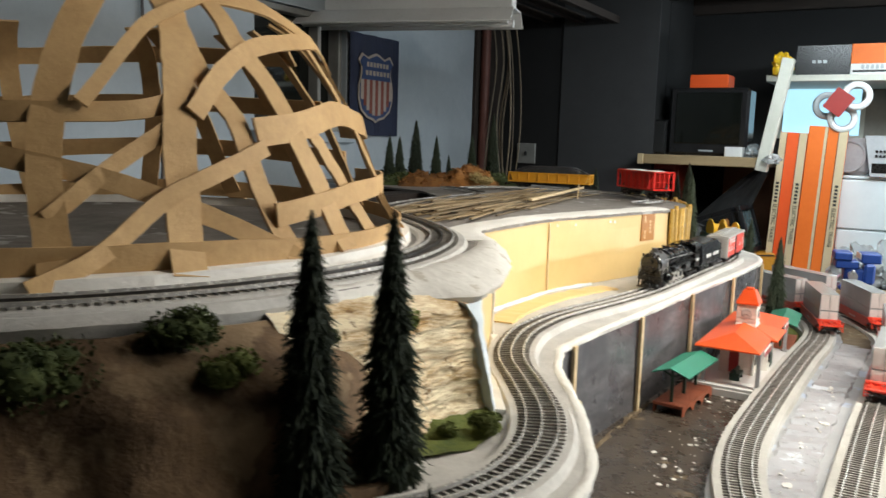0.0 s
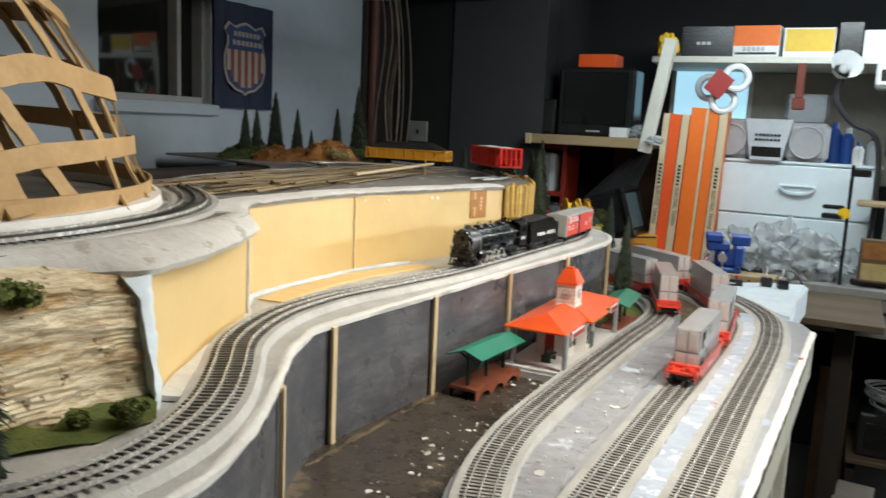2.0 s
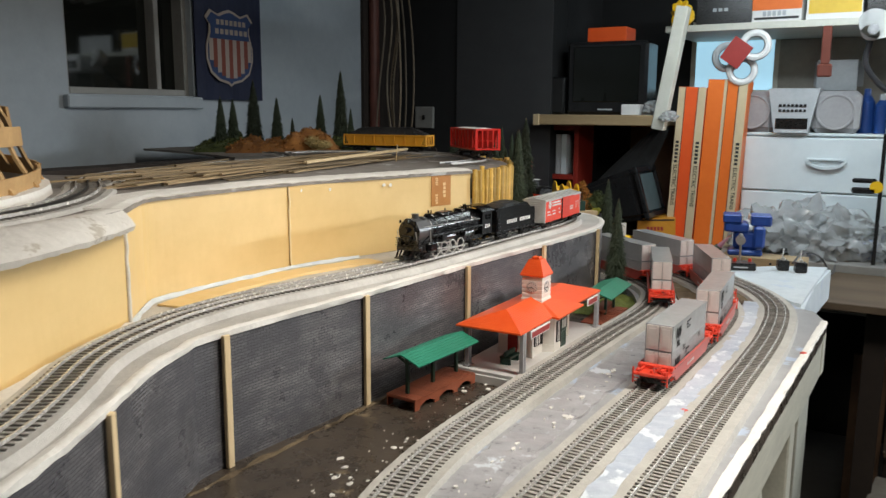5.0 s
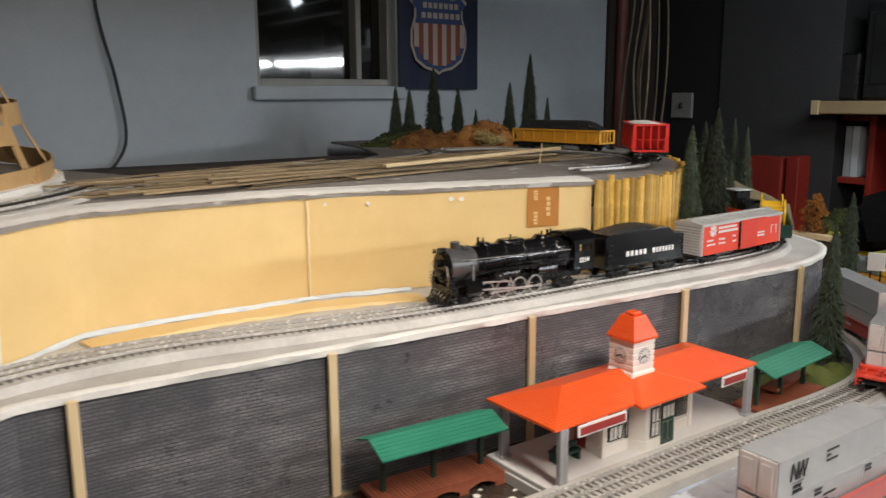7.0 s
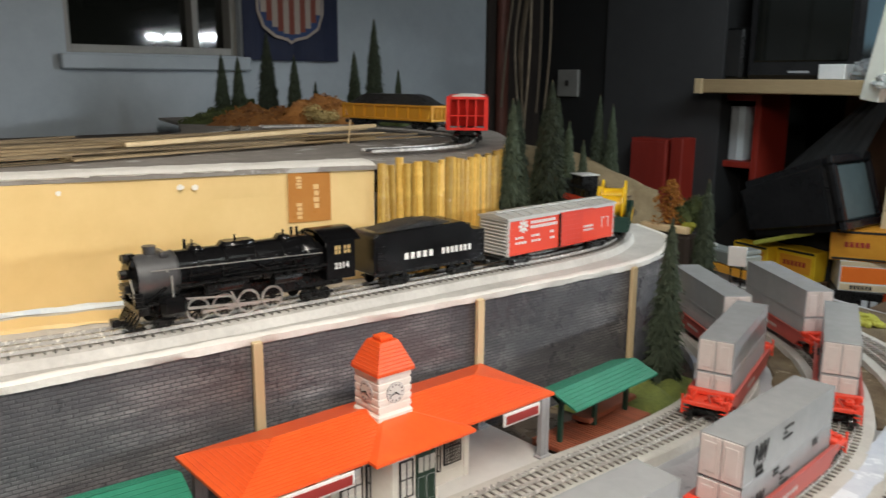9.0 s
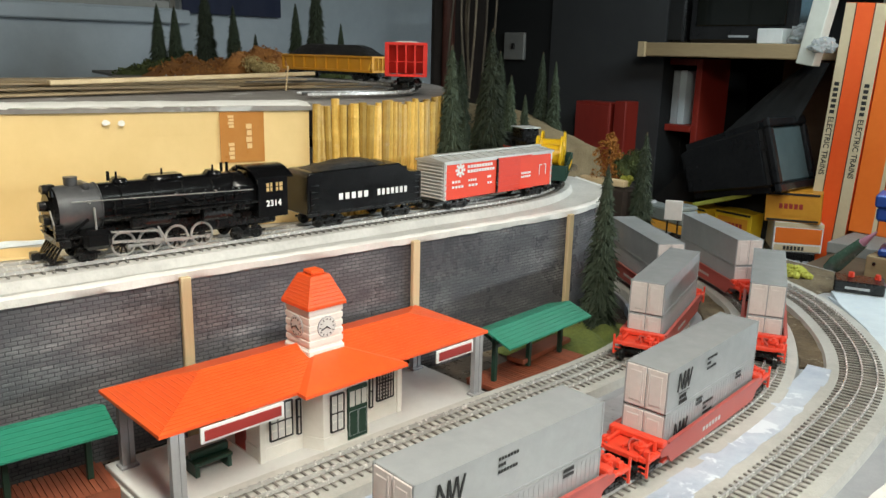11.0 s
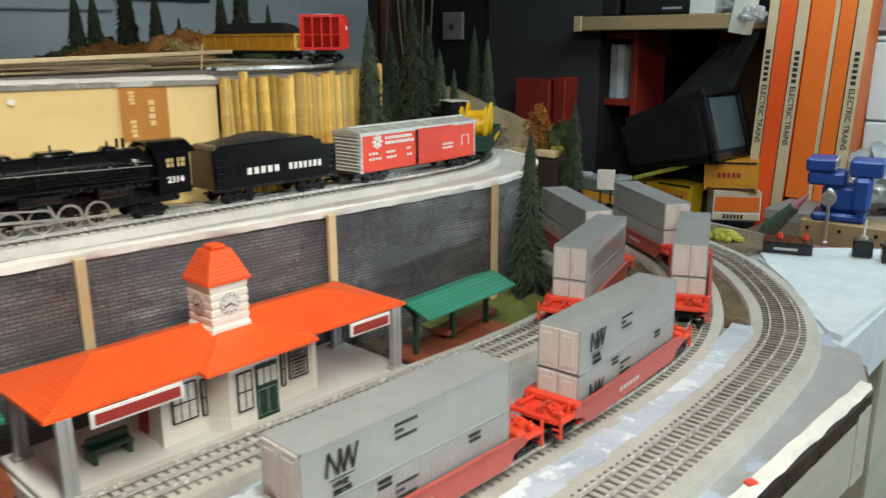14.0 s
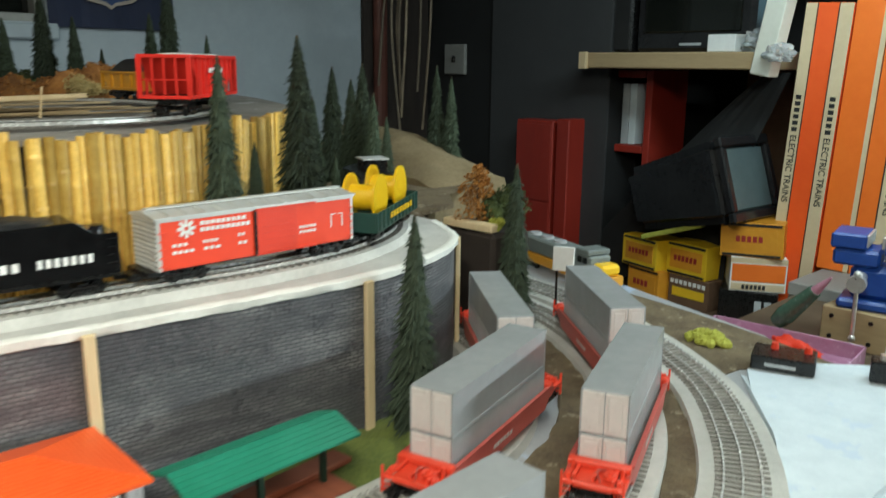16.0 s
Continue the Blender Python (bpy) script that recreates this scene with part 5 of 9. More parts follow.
def fir_mesh(name, h, r, seed, material, tiers=60, sprays=50):
    """Bottle-brush fir: drooping bristly sprays in tiers round a wire trunk."""
    rnd = random.Random(seed)
    verts, faces = [], []
    for k in range(tiers):
        f = k / tiers
        z = h * (0.03 + 0.95 * f)
        rr = r * (1 - f) ** 0.62 * (0.75 + 0.25 * min(1, f * 7)) * (0.86 + 0.28 * rnd.random()) + 0.004
        n = max(5, int(sprays * (1 - 0.6 * f)))
        for i in range(n):
            a = 2 * math.pi * (i + rnd.random()) / n
            ln = rr * rnd.uniform(0.60, 1.10)
            drop = ln * rnd.uniform(0.3, 1.0)
            ca, sa = math.cos(a), math.sin(a)
            w = ln * 0.085 + 0.0010
            z2 = z + rnd.uniform(-0.5, 0.5) * h / tiers
            base = len(verts)
            verts += [(0.001 * ca, 0.001 * sa, z2 + 0.004), (0.55 * ln * ca - w * sa, 0.55 * ln * sa + w * ca, z2 - 0.4 * drop), (ln * ca, ln * sa, z2 - drop),
                      (0.55 * ln * ca + w * sa, 0.55 * ln * sa - w * ca, z2 - 0.4 * drop), (0.55 * ln * ca, 0.55 * ln * sa, z2 - 0.2 * drop + 0.25 * w)]
            faces += [(base, base + 1, base + 4), (base + 1, base + 2, base + 4), (base + 2, base + 3, base + 4), (base + 3, base, base + 4)]
            for q in range(4):
                u = rnd.uniform(0.35, 1.0)
                x, y, zz = u * ln * ca, u * ln * sa, z2 - drop * u
                t = 0.15 * ln + 0.0015
                b2 = len(verts)
                aa = a + rnd.choice((-1, 1)) * rnd.uniform(0.5, 1.2)
                verts += [(x, y, zz + 0.001), (x + t * math.cos(aa), y + t * math.sin(aa), zz - t * rnd.uniform(0.1, 0.8)), (x - 0.3 * t * math.sin(aa), y + 0.3 * t * math.cos(aa), zz - 0.2 * t)]
                faces.append((b2, b2 + 1, b2 + 2))
    for k in range(14):
        f0, f1 = k / 14, (k + 1) / 14
        for i in range(9):
            a0, a1 = 2 * math.pi * i / 9, 2 * math.pi * (i + 1) / 9
            base = len(verts)
            for f, a in ((f0, a0), (f0, a1), (f1, a1), (f1, a0)):
                q = 0.62 * r * (1 - f) ** 0.62 * (1.1 if (i + k) % 2 else 0.9)
                verts.append((q * math.cos(a), q * math.sin(a), h * (0.03 + 0.94 * f)))
            faces.append((base, base + 1, base + 2, base + 3))
    me = bpy.data.meshes.new(name)
    me.from_pydata(verts, [], faces)
    me.materials.append(material)
    return me


FIRS = [fir_mesh("crown", 1.0, 0.118, 11 + k, M["fir"]) for k in range(4)] + [fir_mesh("crown", 1.0, 0.112, 31 + k, M["fir_mid"], 54, 36) for k in range(3)]
bm = bm_new()
cyl(bm, 0.016, 0.98, Matrix.Translation((0, 0, 0.49)), 0.004, 7)
TRUNK = mesh_of("trunk", bm, M["bark"], True)


def fir(x, y, z, h, width=1.0, kind=0, label="dark green bottle-brush fir tree", group="", turn=0.0):
    t = thing("fir_tree", label, "tree", pose(x, y, z, 0, 0, turn), group)
    a = new("trunk", TRUNK)
    b = new("crown", FIRS[kind])
    for ob in (a, b):
        ob.parent = t
        ob.matrix_local = Matrix.Diagonal((h * width, h * width, h, 1))
    return t


def clump(bm, c, r, n, leaf, rnd, squash=0.8):
    """A loose ball of small leaf flakes."""
    for i in range(n):
        v = Vector((rnd.gauss(0, 1), rnd.gauss(0, 1), rnd.gauss(0, 1) * squash)).normalized() * r * rnd.uniform(0.45, 1.08) ** 0.5
        q = Vector(c) + Vector((v.x, v.y, v.z * squash))
        a, b = Vector((rnd.gauss(0, 1), rnd.gauss(0, 1), rnd.gauss(0, 1))).normalized(), Vector((rnd.gauss(0, 1), rnd.gauss(0, 1), rnd.gauss(0, 1))).normalized()
        s = leaf * rnd.uniform(0.6, 1.3)
        vs = [bm.verts.new(q + a * s), bm.verts.new(q + b * s), bm.verts.new(q - a * s), bm.verts.new(q - b * s * 0.8)]
        bm.faces.new(vs)


def bush(x, y, z, r, material, label, seed=0, lobes=5, n=110, group="", squash=0.8):
    rnd = random.Random(seed)
    t = thing("bush", label, "bush", Matrix.Translation((x, y, z)), group)
    b = bm_new()
    for k in range(3):
        cyl_between(b, (0, 0, 0), (rnd.uniform(-0.4, 0.4) * r, rnd.uniform(-0.4, 0.4) * r, r), 0.0012, 5)
    part("stem", b, M["bark"], t)
    b = bm_new()
    for k in range(lobes):
        c = (rnd.uniform(-0.55, 0.55) * r, rnd.uniform(-0.55, 0.55) * r, r * rnd.uniform(0.5, 1.05))
        clump(b, c, r * rnd.uniform(0.42, 0.68), int(n * 2.6), 0.0016 + r * 0.014, rnd, squash)
        bmesh.ops.create_icosphere(b, subdivisions=2, radius=r * 0.36, matrix=Matrix.Translation(c) @ Matrix.Diagonal((1, 1, squash, 1)))
    part("foliage", b, material, t)
    return t

# ---- rolling stock ----
RAIL_TOP = 0.0053


def on_track(line, s, z, back=False):
    q, h = at_run(line, s)
    return pose(q.x, q.y, z + RAIL_TOP, 0, 0, h + (180 if back else 0))


def wheel_mesh(r, w, material, name="wheel"):
    b = bm_new()
    cyl(b, r, w, pose(0, 0, 0, 90, 0, 0), seg=18)
    cyl(b, r * 1.12, w * 0.3, pose(0, w * 0.45, 0, 90, 0, 0), seg=18)
    return mesh_of(name, b, material, True)


SMALL_WHEEL = wheel_mesh(0.0062, 0.004, M["black_matt"])


def truck(parent, x, half=0.014, name="truck"):
    """A four-wheel truck: side frames with springs and journal boxes, bolster, wheels."""
    b = bm_new()
    for s in (-1, 1):
        y = s * 0.0195
        box(b, x - half - 0.008, x + half + 0.008, y - 0.0015, y + 0.0015, 0.0068, 0.0092, 0.0005)
        box(b, x - 0.008, x + 0.008, y - 0.0022, y + 0.0022, 0.003, 0.0068, 0.0005)
        for k in (-1, 1):
            box(b, x + k * half - 0.0032, x + k * half + 0.0032, y - 0.0028, y + 0.0028, 0.0038, 0.0085, 0.0006)
    box(b, x - 0.004, x + 0.004, -0.019, 0.019, 0.006, 0.011)
    t = part(name, b, M["black_matt"], parent)
    for k in (-1, 1):
        for s in (-1, 1):
            w = new("wheel", SMALL_WHEEL)
            w.parent = t
            w.matrix_local = pose(x + k * half, s * 0.0155, 0.0064, 0, 0, 0 if s < 0 else 180)
    return t


def coupler(parent, x, d):
    b = bm_new()
    box(b, min(x, x + d * 0.012), max(x, x + d * 0.012), -0.0025, 0.0025, 0.0055, 0.009, 0.0006)
    box(b, x + d * 0.014 - 0.004, x + d * 0.014 + 0.004, -0.005, 0.005, 0.004, 0.011, 0.001)
    return part("coupler", b, M["black_matt"], parent)


def bars(bm, x0, x1, z0, z1, n, y0, y1, fill=0.7):
    """Plain printed bars in a row on a side that faces -y or +y."""
    step = (x1 - x0) / n
    for i in range(n):
        box(bm, x0 + i * step, x0 + i * step + step * fill, y0, y1, z0, z1)
    return bm


# -- steam engine; it heads along +x, its near side is -y --
def steam_engine(m):
    e = thing("steam_locomotive", "black model steam locomotive with a grey smokebox, on the middle track", "locomotive", m)
    L = 0.262
    x_nose = 0.131
    b = bm_new()
    bz, br = 0.0472, 0.0212
    cyl(b, br, 0.145, pose(0.005, 0, bz, 0, 90, 0), br * 0.98, 28)
    box(b, -0.088, -0.045, -0.0225, 0.0225, 0.028, 0.062, 0.006)
    boiler = part("boiler", b, M["black"], e, "glossy black boiler", True)
    for x in (-0.055, -0.03, 0.0, 0.03, 0.06):
        b = bm_new()
        torus(b, br * 0.995, 0.0008, pose(x, 0, bz, 0, 90, 0), 28, 6)
        part("band", b, M["black"], boiler, "", True)
    b = bm_new()
    cyl(b, br, 0.037, pose(0.0965, 0, bz, 0, 90, 0), br, 28)
    torus(b, br, 0.001, pose(0.078, 0, bz, 0, 90, 0), 28, 6)
    sb = part("smokebox", b, M["graphite"], e, "graphite grey smokebox", True)
    b = bm_new()
    cyl(b, br * 0.985, 0.0030, pose(0.1162, 0, bz, 0, 90, 0), br * 0.88, 28)
    part("front_ring", b, M["black"], sb)
    b = bm_new()
    cyl(b, 0.0048, 0.006, pose(0.1235, 0, bz + 0.004, 0, 90, 0), 0.0042, 14)
    part("headlight", b, M["black"], sb)
    b = bm_new()
    box(b, 0.1195, 0.1250, -0.009, 0.009, bz - 0.012, bz - 0.005, 0.001)
    part("number_board", b, M["black_matt"], sb)
    b = bm_new()
    cyl(b, 0.0056, 0.009, pose(0.098, 0, bz + 0.0240), 0.0062, 16)
    part("chimney", b, M["graphite"], e, smooth=True)
    for x, w in ((0.055, 0.014), (0.012, 0.036), (-0.038, 0.014)):
        b = bm_new()
        box(b, x - w / 2, x + w / 2, -0.011, 0.011, bz + 0.017, bz + 0.0245, 0.0035)
        part("dome", b, M["black"], e, smooth=True)
    b = bm_new()
    box(b, 0.084, 0.092, -0.013, 0.013, bz + 0.017, bz + 0.0232, 0.002)
    part("feedwater_heater", b, M["graphite"], e)
    for x in (-0.046, -0.052, 0.066):
        b = bm_new()
        cyl(b, 0.0016, 0.009, pose(x, 0.004, bz + 0.027), seg=8)
        part("valve", b, M["black"], e)
    # cab
    b = bm_new()
    for s in (-1, 1):
        y0, y1 = (s * 0.0255, s * 0.0275) if s > 0 else (-0.0275, -0.0255)
        box(b, -0.108, -0.074, y0, y1, 0.022, 0.0485)
        box(b, -0.108, -0.074, y0, y1, 0.0575, 0.064)
        for x0, x1 in ((-0.108, -0.1035), (-0.0945, -0.0915), (-0.0835, -0.074)):
            box(b, x0, x1, y0, y1, 0.0485, 0.0575)
    box(b, -0.076, -0.074, -0.0255, 0.0255, 0.022, 0.068)
    part("cab", b, M["black"], e)
    b = bm_new()
    rows = []
    for x in (-0.113, -0.070):
        rows.append([b.verts.new((x, y, 0.064 + 0.010 * (1 - (y / 0.03) ** 2))) for y in [-0.03 + 0.006 * k for k in range(11)]] +
                    [b.verts.new((x, y, 0.0625 + 0.010 * (1 - (y / 0.03) ** 2))) for y in [0.03 - 0.006 * k for k in range(11)]])
    for j in range(22):
        b.faces.new((rows[0][j], rows[0][(j + 1) % 22], rows[1][(j + 1) % 22], rows[1][j]))
    b.faces.new(rows[0]), b.faces.new(rows[1][::-1])
    part("cab_roof", b, M["black"], e, smooth=True)
    lettering("engine_number", "2314", 0.0088, pose(-0.0915, 0.0279, 0.036, 90, 0, 180), M["white"], e, "white painted engine number")
    for s in (-1, 1):
        b = bm_new()
        box(b, -0.074, 0.082, min(s * 0.0205, s * 0.029), max(s * 0.0205, s * 0.029), 0.0385, 0.040, 0.0004)
        part("running_board", b, M["black_matt"], e)
        b = bm_new()
        cyl_between(b, (-0.07, s * 0.0245, 0.052), (0.105, s * 0.0235, 0.0565), 0.0005, 6)
        for x in (-0.055, -0.03, 0.01, 0.05, 0.09):
            cyl_between(b, (x, s * 0.021, 0.0545), (x, s * 0.0247, 0.0545), 0.0008, 6)
        part("handrail", b, M["steel"], e)
        b = bm_new()
        box(b, 0.074, 0.099, min(s * 0.019, s * 0.031), max(s * 0.019, s * 0.031), 0.012, 0.030, 0.004)
        part("cylinder", b, M["black"], e)
        b = bm_new()
        for x, z, r, ln in ((-0.03, 0.031, 0.006, 0.03), (0.03, 0.032, 0.0055, 0.024)):
            cyl(b, r, ln, pose(x, s * 0.0215, z, 0, 90, 0), seg=12)
        pieces("air_tank", b, M["black_matt"], e)
        b = bm_new()
        cyl_between(b, (0.112, s * 0.017, 0.024), (0.092, s * 0.024, 0.040), 0.0014, 6)
        part("pipe", b, M["black"], e)
        # pipe in bright steel colour; it stands in for white glints beside the cylinder
        b = bm_new()
        cyl_between(b, (0.086, s * 0.0235, 0.029), (0.086, s * 0.0225, 0.050), 0.0010, 6)
        part("steam_pipe", b, M["steel"], e)
    b = bm_new()
    box(b, -0.103, 0.112, -0.012, 0.012, 0.012, 0.030, 0.002)
    part("frame", b, M["black_matt"], e)
    # pilot
    b = bm_new()
    box(b, 0.108, 0.118, -0.024, 0.024, 0.016, 0.023, 0.001)
    box(b, 0.098, 0.120, -0.021, 0.021, 0.0225, 0.0245, 0.0005)
    for k in range(7):
        y = -0.021 + k * 0.007
        bar_between(b, (0.116, y, 0.017), (0.129 - abs(y) * 0.25, y * 0.95, 0.004), 0.002, 0.002)
    box(b, 0.112, 0.127, -0.022, 0.022, 0.0030, 0.0050, 0.0004)
    for s in (-1, 1):
        box(b, 0.112, 0.1195, s * 0.017 - 0.0045, s * 0.017 + 0.0045, 0.0245, 0.036, 0.001)
    part("pilot", b, M["black_matt"], e)
    coupler(e, 0.119, 1)
    for s in (-1, 1):
        for x in (-0.04, -0.018, 0.036, 0.068):
            b = bm_new()
            cyl_between(b, (x, s * 0.0222, 0.040), (x, s * 0.0232, 0.0545), 0.0007, 6)
            part("side_pipe", b, M["black_matt"], e)
        b = bm_new()
        bar_between(b, (-0.012, s * 0.0245, 0.041), (0.006, s * 0.0235, 0.054), 0.001, 0.0014)
        part("brace", b, M["black_matt"], e)
        b = bm_new()
        cyl_between(b, (0.118, s * 0.020, 0.0245), (0.122, s * 0.018, 0.050), 0.0007, 6)
        part("handrail", b, M["steel"], e)
        b = bm_new()
        box(b, 0.040, 0.056, min(s * 0.021, s * 0.027), max(s * 0.021, s * 0.027), 0.0265, 0.038, 0.002)
        part("air_pump", b, M["black_matt"], e)
    b = bm_new()
    cyl(b, 0.0042, 0.004, pose(0.121, 0, 0.066, 0, 90, 0), seg=14)
    box(b, 0.112, 0.121, -0.004, 0.004, 0.0655, 0.070, 0.001)
    part("bell", b, M["black_matt"], e)
    b = bm_new()
    box(b, -0.104, -0.076, -0.0235, 0.0235, 0.0235, 0.026)
    part("cab_floor", b, M["box_brown"], e)
    rnd = random.Random(4)
    for k in range(9):
        x = -0.048 + k * 0.0145
        b = bm_new()
        cyl_between(b, (x, 0.0232, 0.0560), (x, 0.0252, 0.0566), 0.0006, 5)
        part("rail_post", b, M["graphite"], e)
    for k in range(7):
        x = -0.06 + k * 0.012
        b = bm_new()
        box(b, x, x + 0.008, 0.0215, 0.0262, 0.0330 + 0.001 * (k % 3), 0.0380, 0.0008)
        part("valve_box", b, M["black_matt"], e)
    for x0, z0, x1, z1 in ((-0.066, 0.050, -0.01, 0.0475), (-0.03, 0.0445, 0.035, 0.0430), (0.02, 0.0505, 0.07, 0.0470), (-0.066, 0.0415, 0.0, 0.0425)):
        b = bm_new()
        cyl_between(b, (x0, 0.0236, z0), (x1, 0.0236, z1), 0.0008, 6)
        part("steam_pipe", b, M["black_matt"], e)
    for x, z in ((0.055, 0.0750), (0.012, 0.0750), (-0.040, 0.0745), (-0.066, 0.0725)):
        b = bm_new()
        cyl(b, 0.0013, 0.006, pose(x + 0.004, 0.005, z), 0.0009, 8)
        part("safety_valve", b, M["black"], e)
    for s in (-1, 1):
        b = bm_new()
        cyl(b, 0.0021, 0.005, pose(0.119, s * 0.0150, 0.064), 0.0017, 10)
        part("marker_lamp", b, M["black"], e)
        b = bm_new()
        for k in range(4):
            box(b, 0.1135, 0.1210, min(s * 0.0195, s * 0.0235), max(s * 0.0195, s * 0.0235), 0.0250 + k * 0.0038, 0.0256 + k * 0.0038)
        pieces("ladder_rung", b, M["black_matt"], e)
    b = bm_new()
    for x in (-0.0983, -0.0878):
        box(b, x - 0.0004, x + 0.0004, 0.0262, 0.0272, 0.0485, 0.0575)
    box(b, -0.1035, -0.0945, 0.0262, 0.0272, 0.0526, 0.0533)
    box(b, -0.0915, -0.0835, 0.0262, 0.0272, 0.0526, 0.0533)
    pieces("window_bar", b, M["black"], e)
    b = bm_new()
    cyl(b, 0.0178, 0.003, pose(0.1188, 0, bz, 0, 90, 0), 0.0150, 24)
    part("smokebox_door", b, M["black"], e, "", True)
    # driving wheels, rims and rods
    r = 0.0118
    tyre = bm_new()
    torus(tyre, r - 0.001, 0.0014, pose(0, 0, 0, 90, 0, 0), 26, 6)
    tyre = mesh_of("rim", tyre, M["steel"], True)
    core = bm_new()
    cyl(core, 0.003, 0.004, pose(0, 0, 0, 90, 0, 0), seg=10)
    spoke = bm_new()
    bar_between(spoke, (0.002, 0, 0), (r - 0.001, 0, 0), 0.0012, 0.0014)
    spoke = mesh_of("spoke", spoke, M["black_matt"])
    core = mesh_of("driving_wheel", core, M["black_matt"])
    pins = {-1: [], 1: []}
    for s in (-1, 1):
        for k in range(4):
            x = 0.061 - k * 0.0258
            w = new("driving_wheel", core)
            w.parent = e
            w.matrix_local = pose(x, s * 0.0165, r, 0, 0, 0)
            t = new("rim", tyre)
            t.parent = w
            for i in range(10):
                sp = new("spoke", spoke)
                sp.parent = w
                sp.matrix_local = pose(0, 0, 0, 0, 36 * i, 0)
            pins[s].append((x - 0.004, s * 0.0205, r - 0.002))
        b = bm_new()
        bar_between(b, pins[s][0], pins[s][3], 0.0014, 0.0024)
        for q in pins[s]:
            cyl(b, 0.0022, 0.004, pose(*q, 90, 0, 0), seg=10)
        part("side_rod", b, M["steel"], e)
        b = bm_new()
        bar_between(b, (pins[s][2][0], s * 0.0225, r - 0.001), (0.078, s * 0.0225, 0.0165), 0.0014, 0.0024)
        part("main_rod", b, M["steel"], e)
        b = bm_new()
        bar_between(b, (0.074, s * 0.024, 0.026), (0.03, s * 0.024, 0.022), 0.0012, 0.0018)
        bar_between(b, (0.03, s * 0.024, 0.026), (0.022, s * 0.024, 0.010), 0.0012, 0.0018)
        part("valve_gear", b, M["steel"], e)
    truck(e, -0.066, 0.011, "trailing_truck")
    truck(e, 0.094, 0.003, "pilot_truck")
    return e


def tender(m):
    t = thing("tender", "black coal tender with white lettering bars, behind the locomotive", "tender", m)
    h0, h1 = 0.016, 0.053
    b = bm_new()
    pr = [(-0.080, h0), (0.080, h0), (0.080, h1 + 0.006), (0.074, h1 + 0.010), (-0.046, h1 + 0.012), (-0.060, h1), (-0.080, h1)]
    rows = [[b.verts.new((x, y, z)) for x, z in pr] for y in (-0.0240, 0.0240)]
    b.faces.new(rows[0]), b.faces.new(rows[1][::-1])
    for j in range(7):
        b.faces.new((rows[0][j], rows[0][(j + 1) % 7], rows[1][(j + 1) % 7], rows[1][j]))
    bmesh.ops.bevel(b, geom=list(b.edges), offset=0.0012, segments=1, affect="EDGES")
    part("tank", b, M["black"], t)
    for s in (-1, 1):
        b = bm_new()
        box(b, -0.080, 0.080, s * 0.0243 - 0.0007, s * 0.0243 + 0.0007, h0 - 0.001, h0 + 0.002)
        part("sill", b, M["black_matt"], t)
    for x in (-0.078, 0.066):
        b = bm_new()
        for k in range(5):
            box(b, x, x + 0.010, 0.0246, 0.0252, 0.020 + k * 0.007, 0.0208 + k * 0.007)
        pieces("ladder_rung", b, M["black_matt"], t)
    b = bm_new()
    cyl(b, 0.006, 0.004, pose(-0.069, 0, h1 + 0.002), seg=14)
    part("water_hatch", b, M["black"], t)
    b = bm_new()
    g = []
    for i in range(23):
        g.append([b.verts.new((-0.044 + 0.114 * i / 22, -0.021 + 0.042 * j / 10, h1 + 0.0095 + 0.010 * math.sin(math.pi * i / 22) * math.sin(math.pi * j / 10) ** 0.5 + 0.0016 * noise.noise(Vector((i * 1.7, j * 1.9, 3)))))
                  for j in range(11)])
    for i in range(22):
        for j in range(10):
            b.faces.new((g[i][j], g[i + 1][j], g[i + 1][j + 1], g[i][j + 1]))
    part("coal", b, M["coal"], t, "heap of black coal")
    b = bm_new()
    bars(b, 0.000, 0.043, 0.0300, 0.0372, 5, 0.0242, 0.0247, 0.62)
    bars(b, -0.057, -0.011, 0.0300, 0.0372, 7, 0.0242, 0.0247, 0.62)
    pieces("print_bar", b, M["white"], t, "plain white printed bar")
    for x in (-0.048, 0.048):
        truck(t, x, 0.0135)
    b = bm_new()
    for x in (-0.076, 0.076):
        cyl_between(b, (x, 0.0247, 0.020), (x, 0.0247, 0.044), 0.0006, 6)
    part("grab_iron", b, M["black"], t)
    coupler(t, -0.080, -1)
    return t


